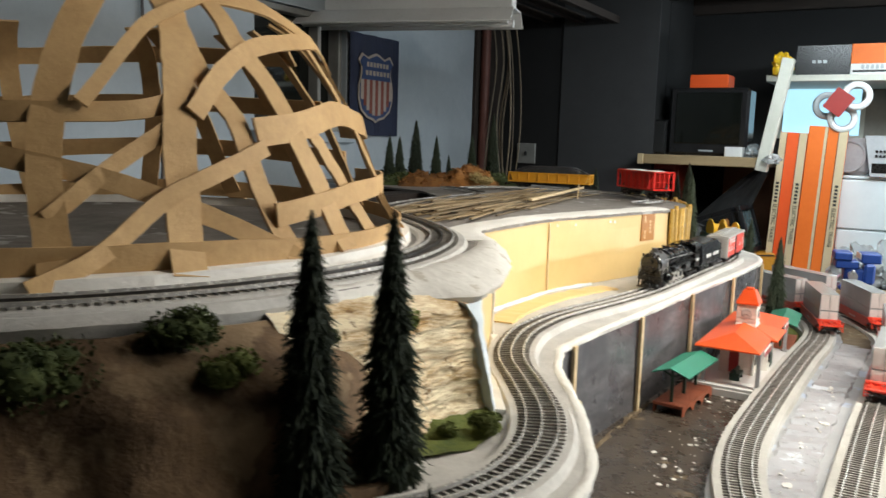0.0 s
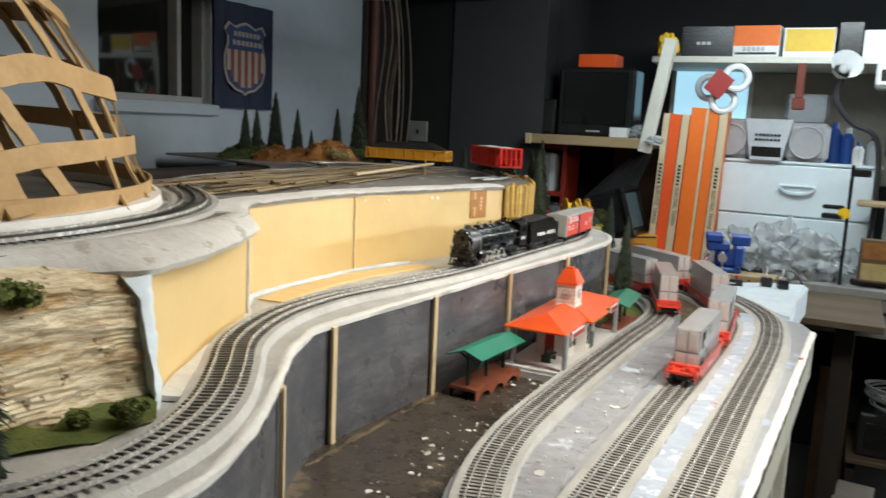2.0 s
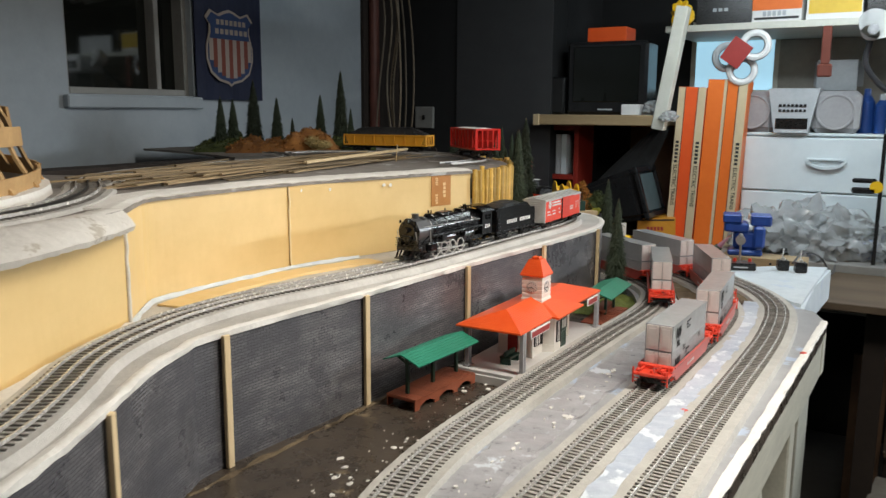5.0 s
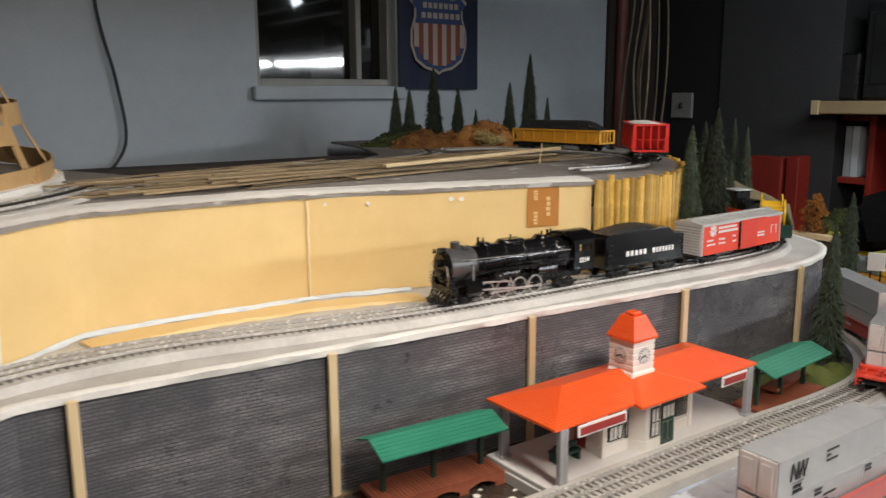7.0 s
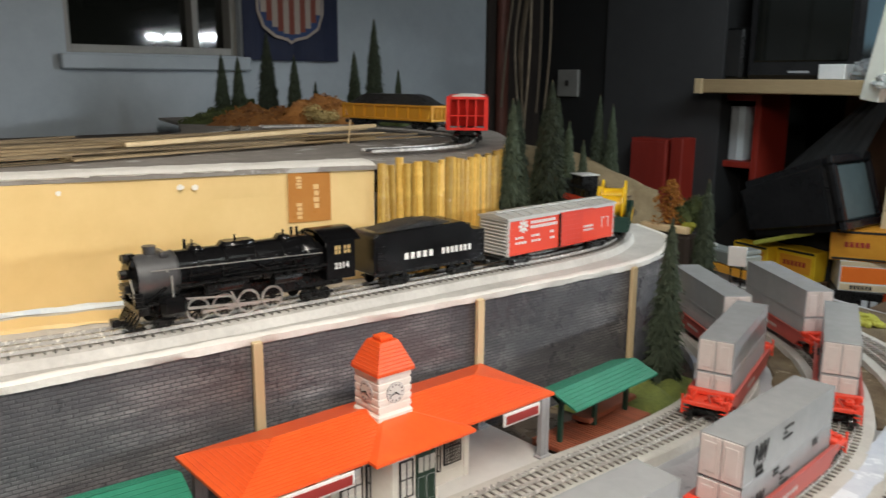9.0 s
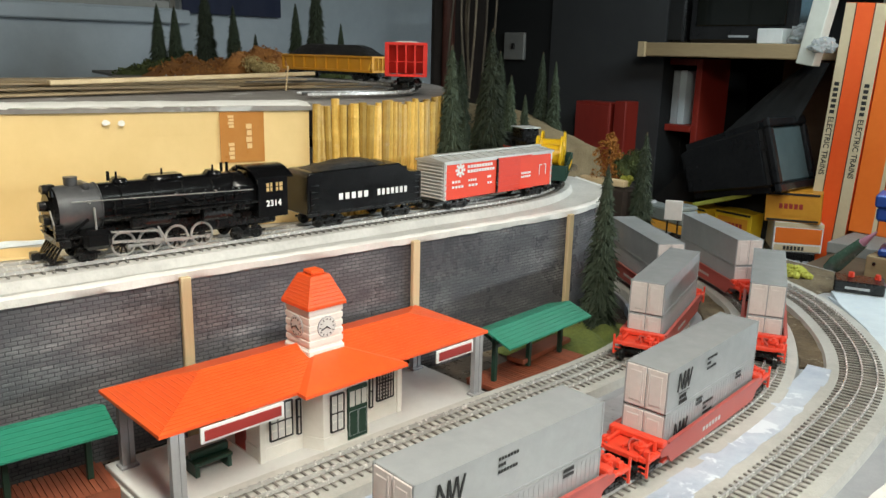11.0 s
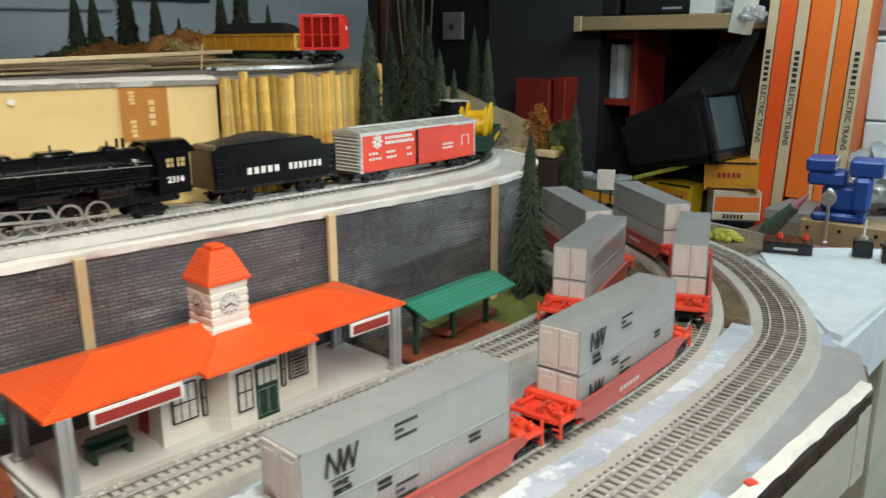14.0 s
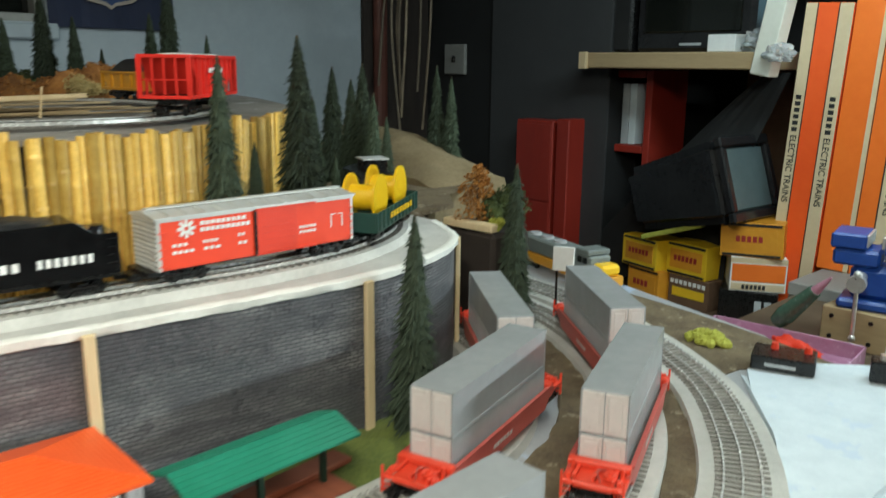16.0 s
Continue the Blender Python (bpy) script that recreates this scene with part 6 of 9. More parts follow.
def boxcar(m):
    c = thing("boxcar", "bright red boxcar with silver ribbed ends and roof", "boxcar", m)
    L, W, z0, z1 = 0.107, 0.0240, 0.0140, 0.0622
    b = bm_new()
    box(b, -L, L, -W, W, z0, z1, 0.0008)
    part("body", b, M["red_box"], c)
    b = bm_new()
    rows = []
    for x in (-L - 0.003, L + 0.003):
        rows.append([b.verts.new((x, y, z)) for y, z in ((-W - 0.0018, z1), (0, z1 + 0.0038), (W + 0.0018, z1), (W + 0.0018, z1 - 0.0022), (-W - 0.0018, z1 - 0.0022))])
    for j in range(5):
        b.faces.new((rows[0][j], rows[0][(j + 1) % 5], rows[1][(j + 1) % 5], rows[1][j]))
    b.faces.new(rows[0][::-1]), b.faces.new(rows[1])
    part("roof", b, M["silver"], c, "silver roof")
    b = bm_new()
    box(b, -L, L, -0.004, 0.004, z1 + 0.0043, z1 + 0.0058)
    part("roof_walk", b, M["silver"], c)
    for k in range(12):
        x = -L + 0.012 + k * (2 * L - 0.024) / 11
        for s in (-1, 1):
            b = bm_new()
            bar_between(b, (x, s * (W + 0.001), z1 + 0.0006), (x, 0, z1 + 0.0044), 0.0014, 0.0014)
            part("roof_rib", b, M["silver"], c)
    for s in (-1, 1):
        b = bm_new()
        box(b, min(s * L, s * (L + 0.0012)), max(s * L, s * (L + 0.0012)), -W, W, z0, z1 - 0.0022)
        for k in range(12):
            z = z0 + 0.001 + k * 0.0042
            box(b, min(s * L, s * (L + 0.0028)), max(s * L, s * (L + 0.0028)), -W + 0.002, W - 0.002, z, z + 0.0020, 0.0005)
        ribbed("end_panel", b, M["silver"], c, "silver ribbed end", "rib")
        # door on each side
        y0, y1 = (s * W, s * (W + 0.0016)) if s > 0 else (-W - 0.0016, -W)
        b = bm_new()
        box(b, -0.037, 0.0085, y0, y1, z0 + 0.002, z1 - 0.004, 0.0004)
        for k in range(6):
            z = z0 + 0.007 + k * 0.0065
            box(b, -0.035, 0.0065, y0 - 0.0006 if s < 0 else y1, y0 if s < 0 else y1 + 0.0006, z, z + 0.0012)
        ribbed("door", b, M["red_door"], c, "ribbed sliding door", "rib")
        b = bm_new()
        box(b, -0.060, 0.010, y0 - 0.0006, y1 + 0.0006, z1 - 0.0045, z1 - 0.0026)
        box(b, -0.060, 0.010, y0 - 0.0004, y1 + 0.0004, z0 + 0.0002, z0 + 0.0018)
        pieces("door_rail", b, M["red_door"], c)
    b = bm_new()
    box(b, 0.0086, 0.0110, W, W + 0.0022, z0 + 0.001, z1 - 0.003)
    part("door_post", b, M["black_matt"], c)
    b = bm_new()
    box(b, -L, L, W, W + 0.0009, z1 - 0.0042, z1 - 0.0024)
    box(b, L - 0.0022, L, W, W + 0.0009, z0, z1 - 0.0042)
    box(b, -L, -L + 0.0022, W, W + 0.0009, z0, z1 - 0.0042)
    part("silver_edge", b, M["silver"], c, "silver edge strip")
    yo = W + 0.0005
    b = bm_new()
    for k in range(8):
        a = 2 * math.pi * k / 8
        bar_between(b, (0.080 + 0.002 * math.cos(a), yo, 0.050 + 0.002 * math.sin(a)), (0.080 + 0.0085 * math.cos(a), yo, 0.050 + 0.0085 * math.sin(a)), 0.0008, 0.0030)
    pieces("emblem_petal", b, M["white"], c, "white wheel-shaped emblem")
    b = bm_new()
    for x0, x1, z, n in ((0.020, 0.068, 0.0515, 9), (0.016, 0.068, 0.0455, 10)):
        bars(b, x0, x1, z, z + 0.0036, n, yo - 0.0002, yo + 0.0004, 0.72)
    for x0, x1, z, n in ((0.080, 0.096, 0.0345, 3), (0.050, 0.066, 0.0345, 4), (0.022, 0.030, 0.036, 2), (0.074, 0.096, 0.028, 4), (0.048, 0.066, 0.028, 3), (0.020, 0.030, 0.028, 2)):
        bars(b, x0, x1, z, z + 0.0028, n, yo - 0.0002, yo + 0.0004, 0.66)
    for x0, x1, z, n in ((-0.060, -0.039, 0.034, 5), (-0.060, -0.039, 0.029, 5)):
        bars(b, x0, x1, z, z + 0.0026, n, yo - 0.0002, yo + 0.0004, 0.66)
    for x0, x1, z0b, z1b in ((-0.094, -0.0930, 0.030, 0.044), (-0.080, -0.0790, 0.030, 0.044), (-0.094, -0.089, 0.0432, 0.0442), (-0.085, -0.0790, 0.0432, 0.0442)):
        box(b, x0, x1, yo - 0.0002, yo + 0.0004, z0b, z1b)
    pieces("print_bar", b, M["white"], c, "plain white printed bar")
    b = bm_new()
    box(b, -L, L, -0.012, 0.012, 0.010, z0 - 0.0002)
    for s in (-1, 1):
        box(b, s * L - 0.010, s * L + 0.010, -W * 0.9, W * 0.9, z0 - 0.004, z0 - 0.0002)
    part("underframe", b, M["black_matt"], c)
    for x in (-0.078, 0.078):
        truck(c, x, 0.0135)
    for s in (-1, 1):
        coupler(c, s * L, s)
        for side in (-1, 1):
            b = bm_new()
            for k in range(5):
                x = s * (L - 0.004)
                box(b, x - 0.004, x + 0.004, side * (W + 0.0012) - 0.0004, side * (W + 0.0012) + 0.0004, z0 + 0.004 + k * 0.0075, z0 + 0.005 + k * 0.0075)
            pieces("ladder_rung", b, M["red_box"], c)
    return c


def reel_gondola(m):
    g = thing("gondola", "dark green gondola car carrying yellow cable reels", "gondola", m)
    L, W = 0.086, 0.0290
    b = bm_new()
    box(b, -L, L, -W, W, 0.015, 0.019)
    for s in (-1, 1):
        box(b, -L, L, min(s * W, s * (W - 0.002)), max(s * W, s * (W - 0.002)), 0.019, 0.037, 0.0004)
        box(b, min(s * L, s * (L - 0.002)), max(s * L, s * (L - 0.002)), -W + 0.002, W - 0.002, 0.019, 0.037)
        for k in range(11):
            x = -L + 0.008 + k * (2 * L - 0.016) / 10
            box(b, x - 0.0012, x + 0.0012, min(s * W, s * (W + 0.0012)), max(s * W, s * (W + 0.0012)), 0.017, 0.037)
    part("body", b, M["gon_green"], g)
    b = bm_new()
    bars(b, -0.05, 0.045, 0.024, 0.031, 8, W + 0.0013, W + 0.0018, 0.55)
    pieces("print_bar", b, M["yellow"], g, "plain yellow printed bar")
    for x in (-0.058, 0.058):
        truck(g, x, 0.0135)
    for s in (-1, 1):
        coupler(g, s * L, s)
    return g


def cable_reel(m):
    r = thing("cable_reel", "bright yellow plastic cable reel lying on its rim in the gondola", "reel", m, "reels in the gondola")
    for s in (-1, 1):
        b = bm_new()
        cyl(b, 0.0275, 0.003, pose(0, s * 0.0175, 0.0275, 90, 0, 0), seg=28)
        cyl(b, 0.007, 0.0036, pose(0, s * 0.0175, 0.0275, 90, 0, 0), seg=12)
        part("flange", b, M["yellow"], r, smooth=True)
    b = bm_new()
    cyl(b, 0.0150, 0.033, pose(0, 0, 0.0275, 90, 0, 0), seg=20)
    part("core", b, M["yellow"], r, smooth=True)
    return r


def caboose(m):
    c = thing("caboose", "small black caboose with a red band, behind the gondola", "caboose", m)
    L, W = 0.058, 0.0225
    b = bm_new()
    box(b, -L, L, -W, W, 0.013, 0.047, 0.001)
    body = part("body", b, M["black_matt"], c)
    for s in (-1, 1):
        b = bm_new()
        box(b, -L, L, s * (W + 0.0003) - 0.0004, s * (W + 0.0003) + 0.0004, 0.022, 0.033)
        part("band", b, M["red_door"], body, "dark red painted band")
        for x in (-0.034, 0.0, 0.034):
            b = bm_new()
            box(b, x - 0.005, x + 0.005, s * (W + 0.0005) - 0.0006, s * (W + 0.0005) + 0.0006, 0.0345, 0.0435)
            part("window", b, M["dark_pane"], body)
    b = bm_new()
    rows = []
    for x in (-L - 0.006, L + 0.006):
        up = [(-W - 0.0025 + (2 * W + 0.005) * k / 8, 0.0472 + 0.006 * math.sin(math.pi * k / 8)) for k in range(9)]
        rows.append([b.verts.new((x, y, z)) for y, z in up] + [b.verts.new((x, y, z - 0.0015)) for y, z in up[::-1]])
    for j in range(18):
        b.faces.new((rows[0][j], rows[0][(j + 1) % 18], rows[1][(j + 1) % 18], rows[1][j]))
    b.faces.new(rows[0][::-1]), b.faces.new(rows[1])
    part("roof", b, M["black_matt"], c)
    b = bm_new()
    box(b, -0.018, 0.018, -0.017, 0.017, 0.048, 0.066, 0.002)
    cup = part("cupola", b, M["black_matt"], c)
    b = bm_new()
    box(b, -0.020, 0.020, -0.019, 0.019, 0.0662, 0.0682, 0.0006)
    part("cupola_roof", b, M["silver"], cup, "pale cupola roof")
    for x in (-0.036, 0.036):
        truck(c, x, 0.012)
    for s in (-1, 1):
        coupler(c, s * L, s)
    return c


def ore_car(m, material, label, L=0.072, cage=True):
    c = thing("hopper_car", label, "hopper car", m)
    W = 0.030 if cage else 0.027
    b = bm_new()
    z0, z1 = (0.019, 0.067) if cage else (0.015, 0.044)
    slope = 0.036 if cage else 0.010
    pr = [(-L + 0.004, z1 - 0.002), (-L + 0.004 + slope, z0 + 0.004), (L - 0.004 - slope, z0 + 0.004), (L - 0.004, z1 - 0.002)]
    rows = [[b.verts.new((x, y, z)) for x, z in pr] for y in (-W + 0.003, W - 0.003)]
    b.faces.new(rows[0]), b.faces.new(rows[1][::-1])
    for j in range(4):
        b.faces.new((rows[0][j], rows[0][(j + 1) % 4], rows[1][(j + 1) % 4], rows[1][j]))
    part("tub", b, material, c)
    b = bm_new()
    box(b, -L + 0.002, L - 0.002, -0.010, 0.010, z0 - 0.006, z0 + 0.003)
    part("centre_sill", b, M["black_matt"], c)
    for s in (-1, 1):
        b = bm_new()
        y0, y1 = (W - 0.003, W) if s > 0 else (-W, -W + 0.003)
        box(b, -L, L, y0, y1, z1 - 0.004, z1, 0.0005)
        box(b, -L, L, y0, y1, z0, z0 + 0.004, 0.0005)
        part("side_sill", b, material, c)
        n = 9
        for k in range(n):
            x = -L + 0.0015 + k * (2 * L - 0.003) / (n - 1)
            b = bm_new()
            box(b, x - 0.0014, x + 0.0014, y0 - 0.0002, y1 + 0.0002, z0 + 0.004, z1 - 0.004)
            part("side_stake", b, material, c)
        x0, x1 = (L - 0.002, L) if s > 0 else (-L, -L + 0.002)
        for za in (z0, z1 - 0.004) + ((0.5 * (z0 + z1) - 0.004,) if cage else ()):
            b = bm_new()
            box(b, x0, x1, -W + 0.003, W - 0.003, za, za + (0.004 if za in (z0, z1 - 0.004) else 0.0016), 0.0004)
            part("end_sill", b, material, c)
        for k in range(5):
            y = -W + 0.0045 + k * (2 * W - 0.009) / 4
            b = bm_new()
            box(b, x0, x1, y - 0.0012, y + 0.0012, z0 + 0.004, z1 - 0.004)
            part("end_stake", b, material, c)
    b = bm_new()
    g = []
    for i in range(15):
        g.append([b.verts.new((-L + 0.004 + (2 * L - 0.008) * i / 14, -W + 0.004 + (2 * W - 0.008) * j / 8,
                               z1 - 0.002 + (0.004 * abs(math.sin(math.pi * 2 * i / 14)) ** 0.6 if cage else 0.021 * min(1.0, i / 2.5, (14 - i) / 2.5)) * min(1.0, 1.4 * math.sin(math.pi * j / 8)) + 0.001 * noise.noise(Vector((i * 1.9, j * 2.3, 1))))) for j in range(9)])
    for i in range(14):
        for j in range(8):
            b.faces.new((g[i][j], g[i + 1][j], g[i + 1][j + 1], g[i][j + 1]))
    part("load", b, M["plaster"] if cage else M["coal"], c, "heaped load")
    b = bm_new()
    bars(b, -0.03, 0.03, 0.5 * (z0 + z1) + 0.004, 0.5 * (z0 + z1) + 0.010, 6, -W - 0.0007, -W - 0.0003, 0.6)
    pieces("print_bar", b, M["white"] if cage else M["black_matt"], c, "plain printed bar")
    for x in (-L * 0.66, L * 0.66):
        truck(c, x, 0.012)
    for s in (-1, 1):
        coupler(c, s * L, s)
    return c


# engine, tender, boxcar and gondola on the middle track, heading towards the cliff
s_nose = run_near(line_mid, -0.455, 1.595) + 0.005
steam_engine(on_track(line_mid, s_nose + 0.131, MID + 0.0089, True))
tender(on_track(line_mid, s_nose + 0.346, MID + 0.0089, True))
boxcar(on_track(line_mid, s_nose + 0.561, MID + 0.0089, True))
gm = on_track(line_mid, s_nose + 0.766, MID + 0.0089, True)
reel_gondola(gm)
for k in (-1, 1):
    cable_reel(gm @ pose(k * 0.041, 0, 0.0193))
caboose(on_track(line_mid, s_nose + 0.945, MID + 0.0089, True))

# ore car and yellow hoppers on the upper track
s_h = run_near(line_topb, -0.647, 2.192)
ore_car(Matrix.Translation((0.004, 0.005, 0)) @ on_track(line_topb, s_h + 0.024, TOP + 0.0045) @ pose(0, 0, 0, 0, 0, 4), M["red_hop"], "bright red open-caged ore car with a pale load", 0.096)
ore_car(on_track(line_topb, run_near(line_topb, -0.942, 2.297) + 0.022, TOP + 0.0045), M["yellow_car"], "orange-yellow hopper car heaped with dark coal", 0.122, False)


# ---- container train ----
def double_stack(m, lettered, label):
    """Two grey containers, one on the other, each with ribs, doors and printed marks; the door end faces -x."""
    L, W, H = 0.097, 0.0205, 0.0397
    out = []
    for lvl in range(2):
        z = lvl * (H + 0.0006)
        t = thing("container", label if lvl else "grey corrugated container, lower one of a stack in a well car", "container", m @ Matrix.Translation((0, 0, z)), "containers on the well cars")
        b = bm_new()
        box(b, -L + 0.0008, L - 0.0008, -W + 0.0006, W - 0.0006, 0.0, H, 0.0005)
        part("body", b, M["grey_cont"], t)
        b = bm_new()
        for x in (-L, L):
            for y in (-W, W):
                box(b, x - 0.0014 * (1 if x > 0 else -0.0), x + 0.0014 * (0 if x > 0 else 1), y - 0.0014 * (1 if y > 0 else 0), y + 0.0014 * (0 if y > 0 else 1), 0, H)
        for z2 in (0.0, H - 0.0016):
            for y in (-W, W - 0.0012):
                box(b, -L, L, y, y + 0.0012, z2, z2 + 0.0016)
        part("corner_frame", b, M["grey_cont"], t)
        if lvl == 0:
            for s in (-1, 1):
                b = bm_new()
                n = 34
                for k in range(n):
                    x = -L + 0.006 + k * (2 * L - 0.012) / (n - 1)
                    y = s * (W - 0.0006)
                    box(b, x - 0.0011, x + 0.0011, min(y, y + s * 0.0003), max(y, y + s * 0.0003), 0.003, H - 0.003)
                part("side_ribs", b, M["grey_cont"], t)
        for s in (-1, 1):
            b = bm_new()
            y0, y1 = (0.0006, W - 0.0016) if s > 0 else (-W + 0.0016, -0.0006)
            box(b, -L - 0.0006, -L + 0.001, y0, y1, 0.0015, H - 0.0015, 0.0003)
            box(b, -L - 0.0013, -L - 0.0005, y0 + 0.0035, y1 - 0.0035, 0.006, H - 0.006, 0.0004)
            d = part("door", b, M["pink_cont"], t, "pinkish grey panelled end door")
            b = bm_new()
            yy = y0 + 0.0022 if s > 0 else y1 - 0.0022
            cyl_between(b, (-L - 0.0012, yy, 0.003), (-L - 0.0012, yy, H - 0.003), 0.0005, 6)
            part("lock_rod", b, M["pink_cont"], d)
        if lettered:
            y = -W - 0.0004
            b = bm_new()
            zc = 0.0165 if lvl else 0.0095
            hh = 0.0165
            x0 = -L + 0.019
            for xa, za, xb, zb in ((0, 0, 0.002, 1), (0.002, 1, 0.009, 0), (0.009, 0, 0.011, 1), (0.011, 1, 0.0135, 0), (0.0135, 0, 0.018, 1), (0.018, 1, 0.0205, 0), (0.0205, 0, 0.025, 1)):
                bar_between(b, (x0 + xa, y, zc + za * hh), (x0 + xb, y, zc + zb * hh), 0.0006, 0.0016)
            pieces("emblem_stroke", b, M["print_black"], t, "black slanted zigzag emblem")
            b = bm_new()
            for k, (w, n) in enumerate(((0.021, 7), (0.008, 3), (0.020, 7))):
                z2 = (0.030 if lvl else 0.0265) - k * 0.0048
                bars(b, -L + 0.076, -L + 0.076 + w, z2, z2 + 0.0023, n, y - 0.0001, y + 0.0003, 0.62)
            pieces("print_bar", b, M["print_black"], t, "plain black printed bar")
            if lvl:
                b = bm_new()
                bars(b, -L + 0.021, -L + 0.0215 + 0.020, 0.0136, 0.0141, 1, y - 0.0001, y + 0.0003, 1.0)
                part("rule", b, M["print_black"], t)
                lettering("code", "NWZ", 0.0050, pose(-L + 0.030, y, 0.0098, 90, 0, 0), M["print_black"], t, "black printed code")
                lettering("number", "203195", 0.0050, pose(-L + 0.031, y, 0.0046, 90, 0, 0), M["print_black"], t, "black printed number")
            else:
                b = bm_new()
                for x in (-L + 0.060, -L + 0.148):
                    for k in range(2):
                        box(b, x, x + 0.012, y - 0.0001, y + 0.0003, 0.0305 + k * 0.0042, 0.0330 + k * 0.0042)
                pieces("print_bar", b, M["print_black"], t, "plain black printed bar")
        out.append(t)
    return out


def well_car(m):
    c = thing("well_car", "orange-red articulated well car with dull red sides", "well car", m, "well cars of the container train")
    L, W = 0.099, 0.0262
    for s in (-1, 1):
        b = bm_new()
        y = s * W
        pr = [(-L - 0.012, 0.0165), (-L + 0.002, 0.0135), (-L + 0.010, 0.0048), (L - 0.010, 0.0048), (L - 0.002, 0.0135), (L + 0.012, 0.0165), (L + 0.012, 0.0225), (L - 0.004, 0.0262), (-L + 0.004, 0.0262), (-L - 0.012, 0.0225)]
        a0, a1 = [b.verts.new((x, y, z)) for x, z in pr], [b.verts.new((x, y - s * 0.0028, z)) for x, z in pr]
        b.faces.new(a0), b.faces.new(a1[::-1])
        for j in range(10):
            b.faces.new((a0[j], a0[(j + 1) % 10], a1[(j + 1) % 10], a1[j]))
        side = part("side_sill", b, M["well_dull"], c, "dull red side sill")
        b = bm_new()
        box(b, -L, L, min(y, y + s * 0.0014), max(y, y + s * 0.0014), 0.0252, 0.0272)
        part("top_chord", b, M["well_dull"], side)
        b = bm_new()
        bars(b, -0.03, 0.01, 0.0125, 0.0165, 6, min(y + s * 0.0002, y + s * 0.0006), max(y + s * 0.0002, y + s * 0.0006), 0.6)
        pieces("print_bar", b, M["silver"], side, "plain pale printed bar")
    b = bm_new()
    box(b, -L, L, -W + 0.003, W - 0.003, 0.0055, 0.0075)
    part("well_floor", b, M["well_red"], c)
    for s in (-1, 1):
        b = bm_new()
        x0, x1 = sorted((s * (L + 0.001), s * (L + 0.034)))
        box(b, x0, x1, -W * 0.62, W * 0.62, 0.0168, 0.0222, 0.001)
        end = part("end_platform", b, M["well_red"], c, "orange-red end platform")
        b = bm_new()
        for y in (-W + 0.0025, W - 0.0025):
            box(b, x0, x1, y - 0.0025, y + 0.0025, 0.0178, 0.0212, 0.0006)
        for xx in (x0 + 0.003, 0.5 * (x0 + x1), x1 - 0.002):
            box(b, xx - 0.0016, xx + 0.0016, -W + 0.001, W - 0.001, 0.0176, 0.0218, 0.0005)
        xa, xb = sorted((s * (L + 0.001), s * (L + 0.010)))
        box(b, xa, xb, -W, W, 0.0232, 0.0290, 0.001)
        for y in (-0.016, 0.0, 0.016):
            box(b, x0 + 0.004, x1 - 0.003, y - 0.0015, y + 0.0015, 0.0228, 0.0262, 0.0004)
        pieces("end_beam", b, M["well_red"], end)
        b = bm_new()
        cyl(b, 0.0055, 0.0035, pose(s * (L + 0.022), -0.012, 0.0262), seg=14)
        cyl(b, 0.0022, 0.006, pose(s * (L + 0.022), -0.012, 0.0275), seg=10)
        part("brake_wheel", b, M["well_red"], end)
        b = bm_new()
        for y in (-0.0205, 0.0205):
            cyl(b, 0.0020, 0.010, pose(s * (L + 0.013), y, 0.0255), 0.0014, 8)
            box(b, s * (L + 0.026) - 0.003, s * (L + 0.026) + 0.003, y - 0.002, y + 0.002, 0.0205, 0.0262, 0.0006)
        pieces("deck_fitting", b, M["well_red"], end)
        b = bm_new()
        tube(b, [Vector((s * (L + 0.010), -0.006, 0.0245)), Vector((s * (L + 0.020), -0.001, 0.0275)), Vector((s * (L + 0.031), -0.006, 0.0240))], 0.0009, 0.004, 6)
        part("brake_pipe", b, M["well_dull"], end)
        b = bm_new()
        for y in (-W + 0.001, W - 0.001):
            xx = s * (L + 0.033)
            box(b, xx - 0.001, xx + 0.001, y - 0.001, y + 0.001, 0.006, 0.0292)
            for k in range(3):
                box(b, xx - 0.0008, xx + 0.0008, y - (0 if y < 0 else 0.008), y + (0.008 if y < 0 else 0), 0.008 + k * 0.005, 0.0092 + k * 0.005)
        pieces("step_iron", b, M["well_red"], end)
        truck(c, s * (L + 0.020), 0.0115)
    return c


def stack_unit(x, y, heading, lettered, z=DECK + 0.0149):
    m = pose(x, y, z + RAIL_TOP, 0, 0, heading)
    well_car(m)
    double_stack(m @ Matrix.Translation((0, 0, 0.0078)), lettered, "grey freight container with pinkish doors, upper one of a stack")


stack_unit(-0.0515, 1.766, 88.5, True)
stack_unit(-0.0505, 2.046, 93.5, True)
stack_unit(-0.128, 2.372, 114, False)
stack_unit(-0.290, 2.556, 143, True)
stack_unit(-0.2155, 2.272, 107, False)
stack_unit(-0.352, 2.437, 144, False)

